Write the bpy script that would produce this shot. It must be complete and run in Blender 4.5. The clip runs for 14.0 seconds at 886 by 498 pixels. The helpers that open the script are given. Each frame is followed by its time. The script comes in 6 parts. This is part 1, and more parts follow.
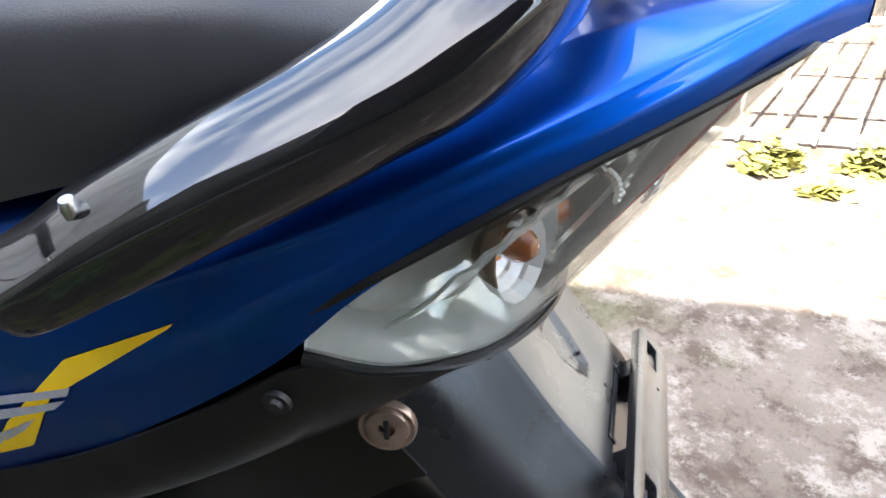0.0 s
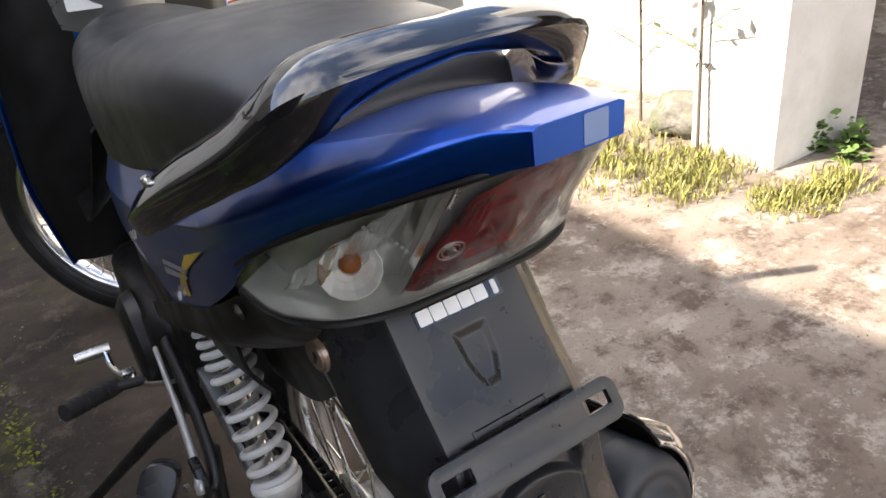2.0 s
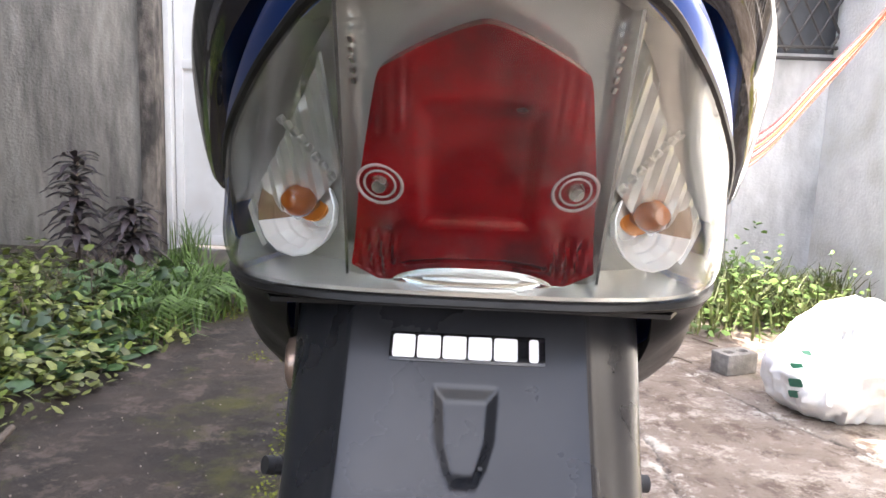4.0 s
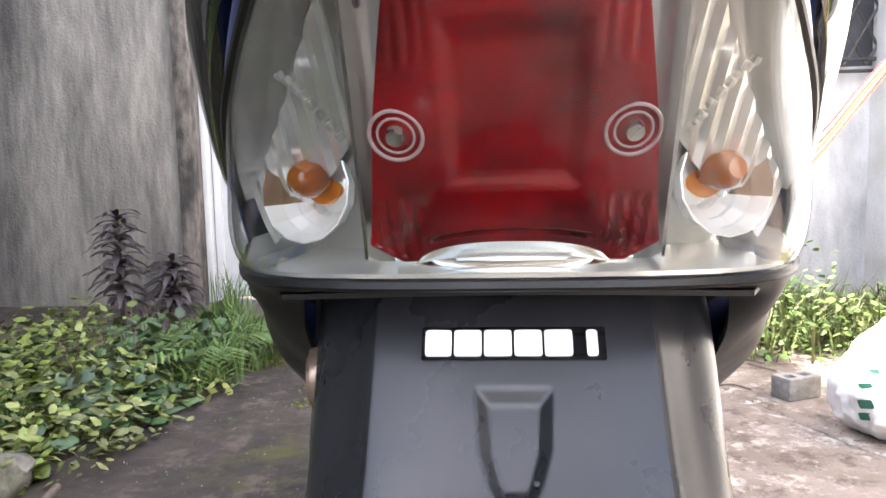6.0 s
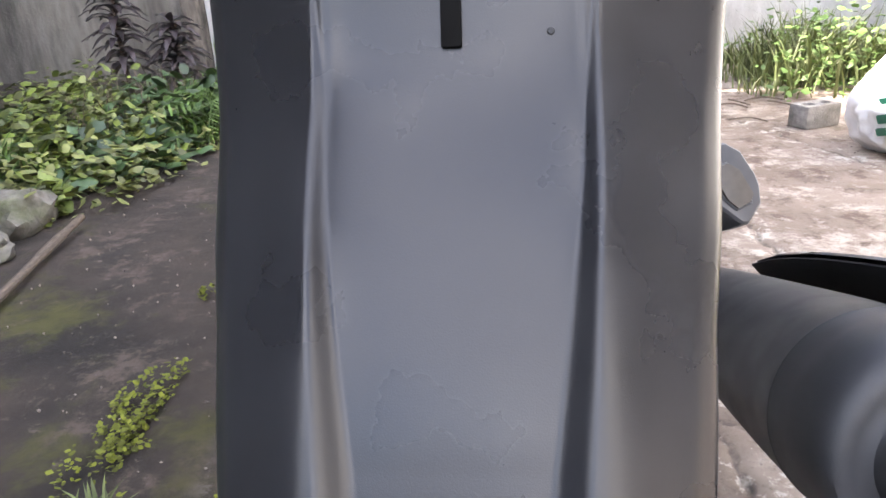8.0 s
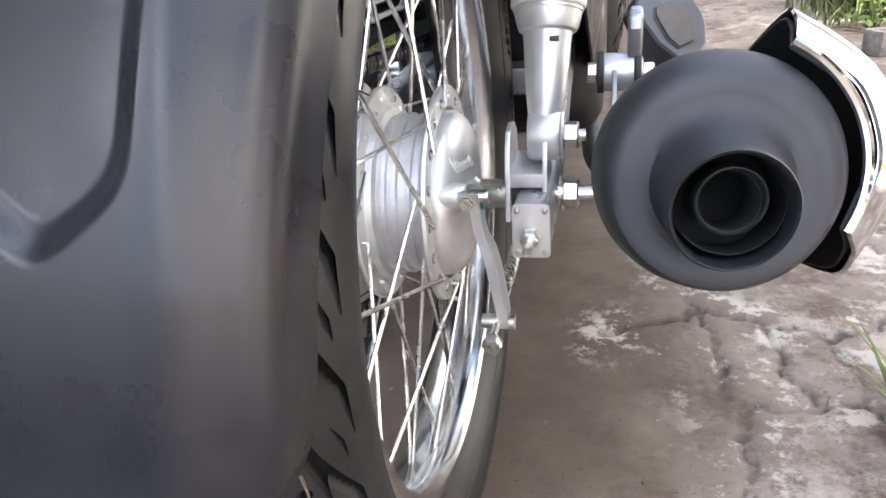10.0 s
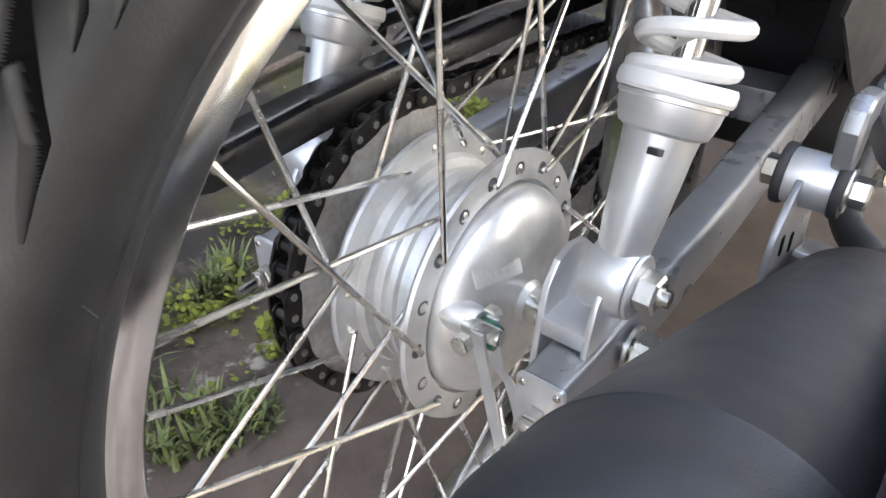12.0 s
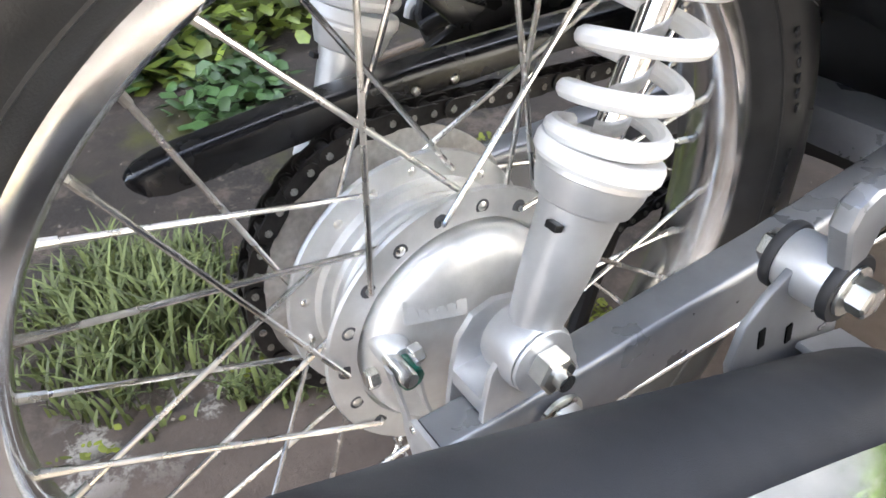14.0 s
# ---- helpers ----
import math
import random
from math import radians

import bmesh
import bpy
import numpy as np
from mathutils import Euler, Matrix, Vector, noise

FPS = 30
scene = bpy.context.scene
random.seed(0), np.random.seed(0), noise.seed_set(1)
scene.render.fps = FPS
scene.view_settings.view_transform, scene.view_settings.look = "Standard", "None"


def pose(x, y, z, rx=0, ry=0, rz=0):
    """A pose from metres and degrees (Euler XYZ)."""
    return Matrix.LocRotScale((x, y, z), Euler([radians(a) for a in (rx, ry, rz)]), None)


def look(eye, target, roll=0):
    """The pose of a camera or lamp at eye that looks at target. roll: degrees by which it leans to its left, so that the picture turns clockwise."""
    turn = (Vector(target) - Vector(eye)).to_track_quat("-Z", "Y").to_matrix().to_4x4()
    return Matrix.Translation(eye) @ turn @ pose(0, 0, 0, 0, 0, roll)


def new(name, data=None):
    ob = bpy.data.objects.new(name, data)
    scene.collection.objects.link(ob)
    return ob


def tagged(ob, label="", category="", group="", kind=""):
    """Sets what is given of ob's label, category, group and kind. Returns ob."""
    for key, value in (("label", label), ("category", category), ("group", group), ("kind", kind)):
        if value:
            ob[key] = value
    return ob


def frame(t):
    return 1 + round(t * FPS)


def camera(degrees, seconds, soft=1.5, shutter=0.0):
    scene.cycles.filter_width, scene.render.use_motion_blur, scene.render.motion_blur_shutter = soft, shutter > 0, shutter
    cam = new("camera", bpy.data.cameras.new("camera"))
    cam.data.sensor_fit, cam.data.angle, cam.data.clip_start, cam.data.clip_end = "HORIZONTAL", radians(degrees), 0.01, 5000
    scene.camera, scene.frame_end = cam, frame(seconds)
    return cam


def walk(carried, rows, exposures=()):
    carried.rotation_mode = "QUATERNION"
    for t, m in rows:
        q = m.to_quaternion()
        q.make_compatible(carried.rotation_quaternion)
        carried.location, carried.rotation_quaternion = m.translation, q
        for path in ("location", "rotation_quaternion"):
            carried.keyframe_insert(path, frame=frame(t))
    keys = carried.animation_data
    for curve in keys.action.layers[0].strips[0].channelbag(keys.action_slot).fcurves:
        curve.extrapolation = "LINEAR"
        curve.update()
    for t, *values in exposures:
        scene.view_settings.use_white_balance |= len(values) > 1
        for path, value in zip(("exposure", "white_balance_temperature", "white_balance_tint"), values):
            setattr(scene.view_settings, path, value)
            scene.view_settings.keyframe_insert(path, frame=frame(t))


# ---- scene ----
cam = camera(62.7, 14.0, soft=1.6)
PATH = [
    (0, (-0.3008, -0.2320, 0.8616), (1.4071, 0.2207, -0.0755), -0.98),
    (0.5, (-0.2494, -0.2711, 0.8382), (1.4234, 0.4222, -0.0111), -3.82),
    (1, (-0.2155, -0.3353, 0.8614), (1.1855, 0.7459, -0.0705), -5.40),
    (1.5, (-0.1954, -0.4576, 0.9037), (0.8833, 0.9102, -0.0788), -10.13),
    (2, (-0.1981, -0.5230, 0.9285), (0.6844, 0.9972, -0.0255), -6.99),
    (2.5, (-0.1316, -0.5166, 0.8856), (0.4476, 1.1506, -0.0552), -3.64),
    (3, (-0.0816, -0.5055, 0.8731), (0.2680, 1.2587, -0.0019), 0.56),
    (3.5, (-0.0363, -0.4793, 0.8348), (-0.0274, 1.3884, 0.1194), -1.30),
    (4, (-0.0045, -0.4816, 0.7698), (-0.0535, 1.4907, 0.4414), 2.35),
    (4.2, (0.0137, -0.5084, 0.7613), (-0.1177, 1.4621, 0.4454), 2.13),
    (6.3, (-0.0048, -0.4395, 0.7305), (-0.1605, 1.5437, 0.5242), -1.38),
    (6.5, (-0.0046, -0.4572, 0.7157), (-0.1784, 1.5155, 0.4357), -0.95),
    (7, (0.0014, -0.4718, 0.6808), (-0.1648, 1.4771, 0.2634), -0.61),
    (7.5, (0.0070, -0.4616, 0.6314), (-0.1536, 1.4380, 0.0268), -1.83),
    (8, (0.0166, -0.4563, 0.5761), (-0.2006, 1.3812, -0.1832), -3.60),
    (8.5, (0.0501, -0.5063, 0.5366), (-0.1807, 1.3151, -0.2567), -2.72),
    (8.7, (0.0602, -0.5170, 0.5238), (-0.2519, 1.2830, -0.2902), -3.73),
    (10.8, (0.1698, -0.4060, 0.4784), (-0.3399, 1.3142, -0.4055), -3.67),
    (11, (0.1719, -0.3745, 0.4842), (-0.3796, 1.2913, -0.4754), -2.92),
    (11.5, (0.1656, -0.3201, 0.5177), (-0.5034, 1.2477, -0.5285), -0.11),
    (12, (0.1997, -0.2686, 0.5324), (-0.8363, 1.0304, -0.5809), -0.24),
    (12.5, (0.2285, -0.2311, 0.5755), (-1.0759, 0.8431, -0.4944), -2.46),
    (13, (0.2576, -0.2173, 0.5956), (-1.0743, 0.8229, -0.4740), -2.36),
    (13.5, (0.3015, -0.2146, 0.5969), (-1.0068, 0.7699, -0.5515), -0.57),
    (14, (0.2651, -0.1553, 0.5567), (-1.1007, 0.6729, -0.6469), -3.10),
]
EXPO = [(0, 2.98, 6500, 10), (0.6, 2.40, 6500, 10), (1.5, 1.97, 6800, 13), (2.5, 1.67, 7150, 14), (3.2, 2.10, 7000, 16), (4.0, 2.76, 6700, 17), (6.3, 3.00, 6650, 17),
        (7.5, 2.98, 6650, 17), (8.7, 2.95, 6650, 17), (10.8, 2.79, 6500, 12), (12.5, 2.86, 6500, 11), (14.0, 3.10, 6500, 11)]
walk(cam, [(t, look(eye, target, roll)) for t, eye, target, roll in PATH], EXPO)

# ---- light: sun over the house wall, sky with thin clouds ----
SUN_DIR = Vector((0.66, -0.22, -0.72)).normalized()
world = bpy.data.worlds.new("sky")
scene.world = world
world.use_nodes = True
wn, wl = world.node_tree.nodes, world.node_tree.links
wn.clear()
sky = wn.new("ShaderNodeTexSky")
sky.sky_type = "NISHITA"
sky.sun_disc = False
sky.sun_elevation = math.asin(-SUN_DIR.z)
sky.sun_rotation = math.atan2(-SUN_DIR.x, -SUN_DIR.y)
cl_map = wn.new("ShaderNodeTexCoord")
cl = wn.new("ShaderNodeTexNoise")
cl.inputs["Scale"].default_value, cl.inputs["Detail"].default_value = 2.6, 7
cl_ramp = wn.new("ShaderNodeValToRGB")
cl_ramp.color_ramp.elements[0].position, cl_ramp.color_ramp.elements[1].position = 0.44, 0.66
cl_mix = wn.new("ShaderNodeMix")
cl_mix.data_type = "RGBA"
cl_mix.inputs[7].default_value = (9.0, 9.2, 9.6, 1)
bg = wn.new("ShaderNodeBackground")
bg.inputs["Strength"].default_value = 0.13
wo = wn.new("ShaderNodeOutputWorld")
wl.new(cl_map.outputs["Generated"], cl.inputs["Vector"])
wl.new(cl.outputs["Fac"], cl_ramp.inputs["Fac"])
wl.new(cl_ramp.outputs["Color"], cl_mix.inputs[0])
wl.new(sky.outputs["Color"], cl_mix.inputs[6])
wl.new(cl_mix.outputs[2], bg.inputs["Color"])
wl.new(bg.outputs["Background"], wo.inputs["Surface"])
sun_data = bpy.data.lights.new("sun", "SUN")
sun_data.energy, sun_data.angle, sun_data.color = 4.7, radians(0.53), (1.0, 0.95, 0.86)
sun = new("sun", sun_data)
sun.matrix_world = look((-6, 3, 8), Vector((-6, 3, 8)) + SUN_DIR)


# ---- materials ----
def material(name, base, rough=0.5, metal=0.0, grain=0.0, grain_scale=200.0, stain=None, stain_scale=4.0, stain_lo=0.45, stain_hi=0.7,
             bump=0.0, bump_scale=300.0, coat=0.0, ior=1.5, rough_var=0.0, stretch=(1, 1, 1), random_shade=0.0, flake=0.0):
    m = bpy.data.materials.new(name)
    m.use_nodes = True
    n, l = m.node_tree.nodes, m.node_tree.links
    p = n["Principled BSDF"]
    p.inputs["Roughness"].default_value, p.inputs["Metallic"].default_value, p.inputs["IOR"].default_value = rough, metal, ior
    p.inputs["Coat Weight"].default_value, p.inputs["Coat Roughness"].default_value = coat, 0.03
    tc = n.new("ShaderNodeTexCoord")
    mp = n.new("ShaderNodeMapping")
    mp.inputs["Scale"].default_value = stretch
    l.new(tc.outputs["Object"], mp.inputs["Vector"])
    col = None
    rgb = n.new("ShaderNodeRGB")
    rgb.outputs[0].default_value = (*base, 1)
    col = rgb.outputs[0]
    if stain:
        t = n.new("ShaderNodeTexNoise")
        t.inputs["Scale"].default_value, t.inputs["Detail"].default_value, t.inputs["Roughness"].default_value = stain_scale, 8, 0.62
        l.new(mp.outputs["Vector"], t.inputs["Vector"])
        r = n.new("ShaderNodeMapRange")
        r.inputs["From Min"].default_value, r.inputs["From Max"].default_value = stain_lo, stain_hi
        l.new(t.outputs["Fac"], r.inputs["Value"])
        x = n.new("ShaderNodeMix")
        x.data_type = "RGBA"
        x.inputs[7].default_value = (*stain, 1)
        l.new(r.outputs["Result"], x.inputs[0])
        l.new(col, x.inputs[6])
        col = x.outputs[2]
    if grain or random_shade:
        h = n.new("ShaderNodeHueSaturation")
        l.new(col, h.inputs["Color"])
        total = None
        if grain:
            t = n.new("ShaderNodeTexNoise")
            t.inputs["Scale"].default_value, t.inputs["Detail"].default_value = grain_scale, 6
            l.new(mp.outputs["Vector"], t.inputs["Vector"])
            r = n.new("ShaderNodeMapRange")
            r.inputs["To Min"].default_value, r.inputs["To Max"].default_value = 1 - grain, 1 + grain
            r.inputs["From Min"].default_value, r.inputs["From Max"].default_value = 0.3, 0.7
            l.new(t.outputs["Fac"], r.inputs["Value"])
            total = r.outputs["Result"]
        if random_shade:
            g = n.new("ShaderNodeNewGeometry")
            r = n.new("ShaderNodeMapRange")
            r.inputs["To Min"].default_value, r.inputs["To Max"].default_value = 1 - random_shade, 1 + random_shade
            l.new(g.outputs["Random Per Island"], r.inputs["Value"])
            if total is None:
                total = r.outputs["Result"]
            else:
                mm = n.new("ShaderNodeMath")
                mm.operation = "MULTIPLY"
                l.new(total, mm.inputs[0])
                l.new(r.outputs["Result"], mm.inputs[1])
                total = mm.outputs[0]
        l.new(total, h.inputs["Value"])
        col = h.outputs["Color"]
    l.new(col, p.inputs["Base Color"])
    if rough_var:
        t = n.new("ShaderNodeTexNoise")
        t.inputs["Scale"].default_value, t.inputs["Detail"].default_value = 30, 6
        l.new(tc.outputs["Object"], t.inputs["Vector"])
        r = n.new("ShaderNodeMapRange")
        r.inputs["To Min"].default_value, r.inputs["To Max"].default_value = max(0.02, rough - rough_var), min(1, rough + rough_var)
        r.inputs["From Min"].default_value, r.inputs["From Max"].default_value = 0.35, 0.65
        l.new(t.outputs["Fac"], r.inputs["Value"])
        l.new(r.outputs["Result"], p.inputs["Roughness"])
    if bump or flake:
        t = n.new("ShaderNodeTexNoise")
        t.inputs["Scale"].default_value, t.inputs["Detail"].default_value = (bump_scale, 5) if bump else (2500, 1)
        l.new(tc.outputs["Object"], t.inputs["Vector"])
        b = n.new("ShaderNodeBump")
        b.inputs["Strength"].default_value = bump or flake
        b.inputs["Distance"].default_value = 1.0 / (bump_scale if bump else 2500)
        l.new(t.outputs["Fac"], b.inputs["Height"])
        l.new(b.outputs["Normal"], p.inputs["Normal"])
    return m


def clear_plastic(name, tint, gloss=0.06):
    """Thin clear moulding: light passes tinted, the surface reflects by its angle."""
    m = bpy.data.materials.new(name)
    m.use_nodes = True
    n, l = m.node_tree.nodes, m.node_tree.links
    n.clear()
    tr = n.new("ShaderNodeBsdfTransparent")
    tr.inputs["Color"].default_value = (*tint, 1)
    gl = n.new("ShaderNodeBsdfGlossy")
    gl.inputs["Roughness"].default_value = gloss
    lw = n.new("ShaderNodeLayerWeight")
    lw.inputs["Blend"].default_value = 0.5
    pw = n.new("ShaderNodeMath")
    pw.operation = "POWER"
    pw.inputs[1].default_value = 4.0
    fr = n.new("ShaderNodeMath")
    fr.operation = "MULTIPLY_ADD"
    fr.inputs[1].default_value, fr.inputs[2].default_value = 0.85, 0.03
    l.new(lw.outputs["Facing"], pw.inputs[0])
    l.new(pw.outputs[0], fr.inputs[0])
    mx = n.new("ShaderNodeMixShader")
    o = n.new("ShaderNodeOutputMaterial")
    l.new(fr.outputs[0], mx.inputs[0])
    l.new(tr.outputs[0], mx.inputs[1])
    l.new(gl.outputs[0], mx.inputs[2])
    l.new(mx.outputs[0], o.inputs["Surface"])
    return m


M_BLUE = material("blue_metallic_paint", (0.0015, 0.080, 0.45), rough=0.36, metal=1.0, coat=0.5, flake=0.05, stain=(0.002, 0.070, 0.40), stain_scale=6)
M_GLOSS = material("gloss_black_plastic", (0.007, 0.007, 0.008), rough=0.07, coat=1.0, grain=0.15, grain_scale=40, rough_var=0.04)
M_MATTE = material("textured_black_plastic", (0.0155, 0.0162, 0.0186), rough=0.31, grain=0.10, grain_scale=60, bump=0.10, bump_scale=2400, rough_var=0.07)
# near-black stands in for the shade inside slots, seam and clip hole
M_HOLE = material("black_recess_shade", (0.003, 0.003, 0.003), rough=0.8, grain=0.2, ior=1.2)
M_SKIRT = material("satin_black_skirt", (0.006, 0.0058, 0.0056), rough=0.45, ior=1.38, grain=0.15, grain_scale=40, rough_var=0.08, bump=0.15, bump_scale=1200)
M_DARK = material("dark_chassis_black", (0.007, 0.007, 0.008), rough=0.45, grain=0.3, grain_scale=30, rough_var=0.1)
M_SEAT = material("black_seat_vinyl", (0.032, 0.032, 0.034), rough=0.36, bump=0.18, bump_scale=1300, grain=0.1, grain_scale=50, rough_var=0.06)
M_RUBBER = material("tyre_rubber", (0.0145, 0.0150, 0.0158), rough=0.44, grain=0.25, grain_scale=60, stain=(0.026, 0.026, 0.026), stain_scale=14, bump=0.15, bump_scale=900)
# clean groove rubber, made darker still to carry the shade of the grooves
M_GROOVE = material("clean_shaded_groove_rubber", (0.006, 0.006, 0.006), rough=0.85, grain=0.2, grain_scale=90, ior=1.3)
M_RUBBER_OLD = material("peg_rubber", (0.02, 0.02, 0.021), rough=0.65, grain=0.2, grain_scale=90)
M_GUARD = material("satin_black_guard", (0.008, 0.008, 0.009), rough=0.26, grain=0.15, grain_scale=40, rough_var=0.06)
M_RIM = material("brushed_chrome_rim", (0.78, 0.79, 0.80), rough=0.20, metal=1.0, rough_var=0.07, stain=(0.55, 0.54, 0.52), stain_scale=40, stain_lo=0.55, stain_hi=0.8)
M_CHROME = material("chrome_plate", (0.80, 0.80, 0.80), rough=0.07, metal=1.0, rough_var=0.04, stain=(0.62, 0.60, 0.57), stain_scale=30, stain_lo=0.55, stain_hi=0.8)
M_STEEL = material("bright_spoke_steel", (0.72, 0.71, 0.68), rough=0.24, metal=1.0, grain=0.15, grain_scale=120, rough_var=0.08)
M_ALU = material("silver_painted_aluminium", (0.64, 0.645, 0.65), rough=0.38, metal=0.7, grain=0.08, grain_scale=70, bump=0.12, bump_scale=1200, rough_var=0.06)
M_CAST = material("cast_aluminium_hub", (0.74, 0.745, 0.74), rough=0.44, metal=0.8, grain=0.10, grain_scale=60, bump=0.10, bump_scale=900, stain=(0.62, 0.62, 0.61), stain_scale=25, rough_var=0.08)
M_SPRING = material("white_spring_paint", (0.64, 0.64, 0.635), rough=0.38, grain=0.06, grain_scale=60, coat=0.2)
M_SWING = material("grey_swingarm_paint", (0.26, 0.265, 0.275), rough=0.32, metal=0.5, grain=0.10, grain_scale=60, rough_var=0.06)
M_COLLAR = material("dark_grey_cast_collar", (0.085, 0.087, 0.093), rough=0.36, metal=0.3, grain=0.1, grain_scale=60, rough_var=0.06)
M_ZINC = material("zinc_plate", (0.62, 0.61, 0.57), rough=0.28, metal=0.95, grain=0.12, grain_scale=150, rough_var=0.1)
M_CHAIN = material("oiled_chain_steel", (0.036, 0.034, 0.033), rough=0.40, metal=0.8, grain=0.4, grain_scale=140, rough_var=0.12)
M_SPROCKET = material("sprocket_steel", (0.62, 0.61, 0.59), rough=0.45, metal=0.55, stain=(0.40, 0.37, 0.34), stain_scale=30, grain=0.15)
M_MUFFLER = material("heatproof_black_muffler", (0.021, 0.0222, 0.0250), rough=0.52, grain=0.08, grain_scale=80, bump=0.25, bump_scale=1500, rough_var=0.06)
M_SOOT = material("sooty_pipe", (0.010, 0.0095, 0.009), rough=0.85, grain=0.3, grain_scale=100)
M_CLEAR = clear_plastic("clear_lens_plastic", (0.90, 0.91, 0.90), 0.03)
M_RED = material("red_lens_plastic", (0.27, 0.0045, 0.007), rough=0.14, coat=0.4, grain=0.30, grain_scale=28, stain=(0.095, 0.0015, 0.003), stain_scale=26, stain_lo=0.42, stain_hi=0.66)
M_AMBER = material("amber_bulb_glass", (0.30, 0.075, 0.012), rough=0.06, coat=1.0, grain=0.2, grain_scale=60)
M_COLLAR_AMBER = material("orange_bulb_collar", (0.62, 0.20, 0.02), rough=0.25, coat=0.4, grain=0.1, grain_scale=60)
M_REFLECT = material("bright_reflector_metal", (0.86, 0.86, 0.85), rough=0.16, metal=1.0, rough_var=0.05)
M_LAMPGREY = material("smoked_lamp_housing", (0.66, 0.655, 0.62), rough=0.15, metal=0.62, grain=0.12, grain_scale=40, coat=0.4)
M_LOCK = material("tarnished_bronze_lock", (0.30, 0.215, 0.165), rough=0.36, metal=0.6, grain=0.25, grain_scale=120, rough_var=0.1)
M_YELLOW = material("yellow_decal", (0.80, 0.52, 0.01), rough=0.25, coat=0.4, grain=0.05, grain_scale=40)
M_SILVERDECAL = material("silver_decal", (0.34, 0.35, 0.37), rough=0.3, coat=0.4, grain=0.1)
M_STICKER = material("pale_blue_sticker", (0.12, 0.21, 0.40), rough=0.3, coat=0.5, grain=0.08, grain_scale=40)
M_WHITE = material("white_emblem_paint", (0.78, 0.78, 0.78), rough=0.35, grain=0.04)
M_GREEN = material("green_marking_paint", (0.006, 0.10, 0.062), rough=0.3, coat=0.4, grain=0.2)
M_TAN = material("tan_mould_line", (0.15, 0.105, 0.080), rough=0.8, grain=0.35, grain_scale=200)
M_PEGFACE = material("dark_grey_pad", (0.075, 0.066, 0.056), rough=0.45, grain=0.15, grain_scale=90)


def concrete_material():
    m = bpy.data.materials.new("weathered_yard_concrete")
    m.use_nodes = True
    n, l = m.node_tree.nodes, m.node_tree.links
    p = n["Principled BSDF"]
    p.inputs["Roughness"].default_value = 0.86
    tc = n.new("ShaderNodeTexCoord")

    def noise_tex(scale, detail=8, rough=0.6):
        t = n.new("ShaderNodeTexNoise")
        t.inputs["Scale"].default_value, t.inputs["Detail"].default_value, t.inputs["Roughness"].default_value = scale, detail, rough
        l.new(tc.outputs["Object"], t.inputs["Vector"])
        return t.outputs["Fac"]

    def ramp(fac, lo, hi):
        r = n.new("ShaderNodeMapRange")
        r.inputs["From Min"].default_value, r.inputs["From Max"].default_value = lo, hi
        l.new(fac, r.inputs["Value"])
        return r.outputs["Result"]

    def mix(fac, a, b):
        x = n.new("ShaderNodeMix")
        x.data_type = "RGBA"
        l.new(fac, x.inputs[0])
        if isinstance(a, tuple):
            x.inputs[6].default_value = (*a, 1)
        else:
            l.new(a, x.inputs[6])
        x.inputs[7].default_value = (*b, 1)
        return x.outputs[2]

    sep = n.new("ShaderNodeSeparateXYZ")
    l.new(tc.outputs["Object"], sep.inputs[0])
    wig = n.new("ShaderNodeMath")
    wig.operation = "MULTIPLY_ADD"
    wig.inputs[1].default_value = 1.1
    l.new(noise_tex(1.6, 6), wig.inputs[0])
    l.new(sep.outputs["X"], wig.inputs[2])
    c = mix(ramp(noise_tex(2.2), 0.42, 0.62), (0.268, 0.220, 0.180), (0.165, 0.125, 0.096))
    c = mix(ramp(noise_tex(5.0, 12, 0.78), 0.52, 0.585), c, (0.385, 0.330, 0.278))
    c = mix(ramp(noise_tex(9.0, 12, 0.76), 0.50, 0.60), c, (0.110, 0.076, 0.056))
    c = mix(ramp(noise_tex(24.0, 12, 0.8), 0.55, 0.63), c, (0.43, 0.385, 0.33))
    c = mix(ramp(noise_tex(48.0, 10, 0.8), 0.56, 0.65), c, (0.105, 0.080, 0.062))
    slab = n.new("ShaderNodeMix")
    slab.data_type = "RGBA"
    damp = n.new("ShaderNodeMapRange")
    damp.inputs["From Min"].default_value, damp.inputs["From Max"].default_value = 0.28, 0.56
    # mask rises towards lower y, so the left slab gets paler there
    dry = n.new("ShaderNodeMapRange")
    dry.inputs["From Min"].default_value, dry.inputs["From Max"].default_value = 0.42, 0.0
    dry.inputs["To Max"].default_value = 0.19
    l.new(sep.outputs["Y"], dry.inputs["Value"])
    both = n.new("ShaderNodeMath")
    l.new(wig.outputs[0], both.inputs[0])
    l.new(dry.outputs["Result"], both.inputs[1])
    l.new(both.outputs[0], damp.inputs["Value"])
    l.new(damp.outputs["Result"], slab.inputs[0])
    # left slab palette: damp and moss tone, darkened further for the shade there
    dark = mix(ramp(noise_tex(3.1), 0.40, 0.62), (0.050, 0.037, 0.027), (0.0160, 0.0125, 0.0090))
    dark = mix(ramp(noise_tex(7.0, 12, 0.78), 0.53, 0.61), dark, (0.098, 0.074, 0.056))
    dark = mix(ramp(noise_tex(30.0, 12, 0.8), 0.57, 0.66), dark, (0.125, 0.100, 0.078))
    dark = mix(ramp(noise_tex(2.6, 8, 0.7), 0.54, 0.64), dark, (0.060, 0.058, 0.012))
    brown = mix(ramp(noise_tex(4.0, 10, 0.7), 0.42, 0.60), (0.135, 0.100, 0.076), (0.082, 0.060, 0.046))
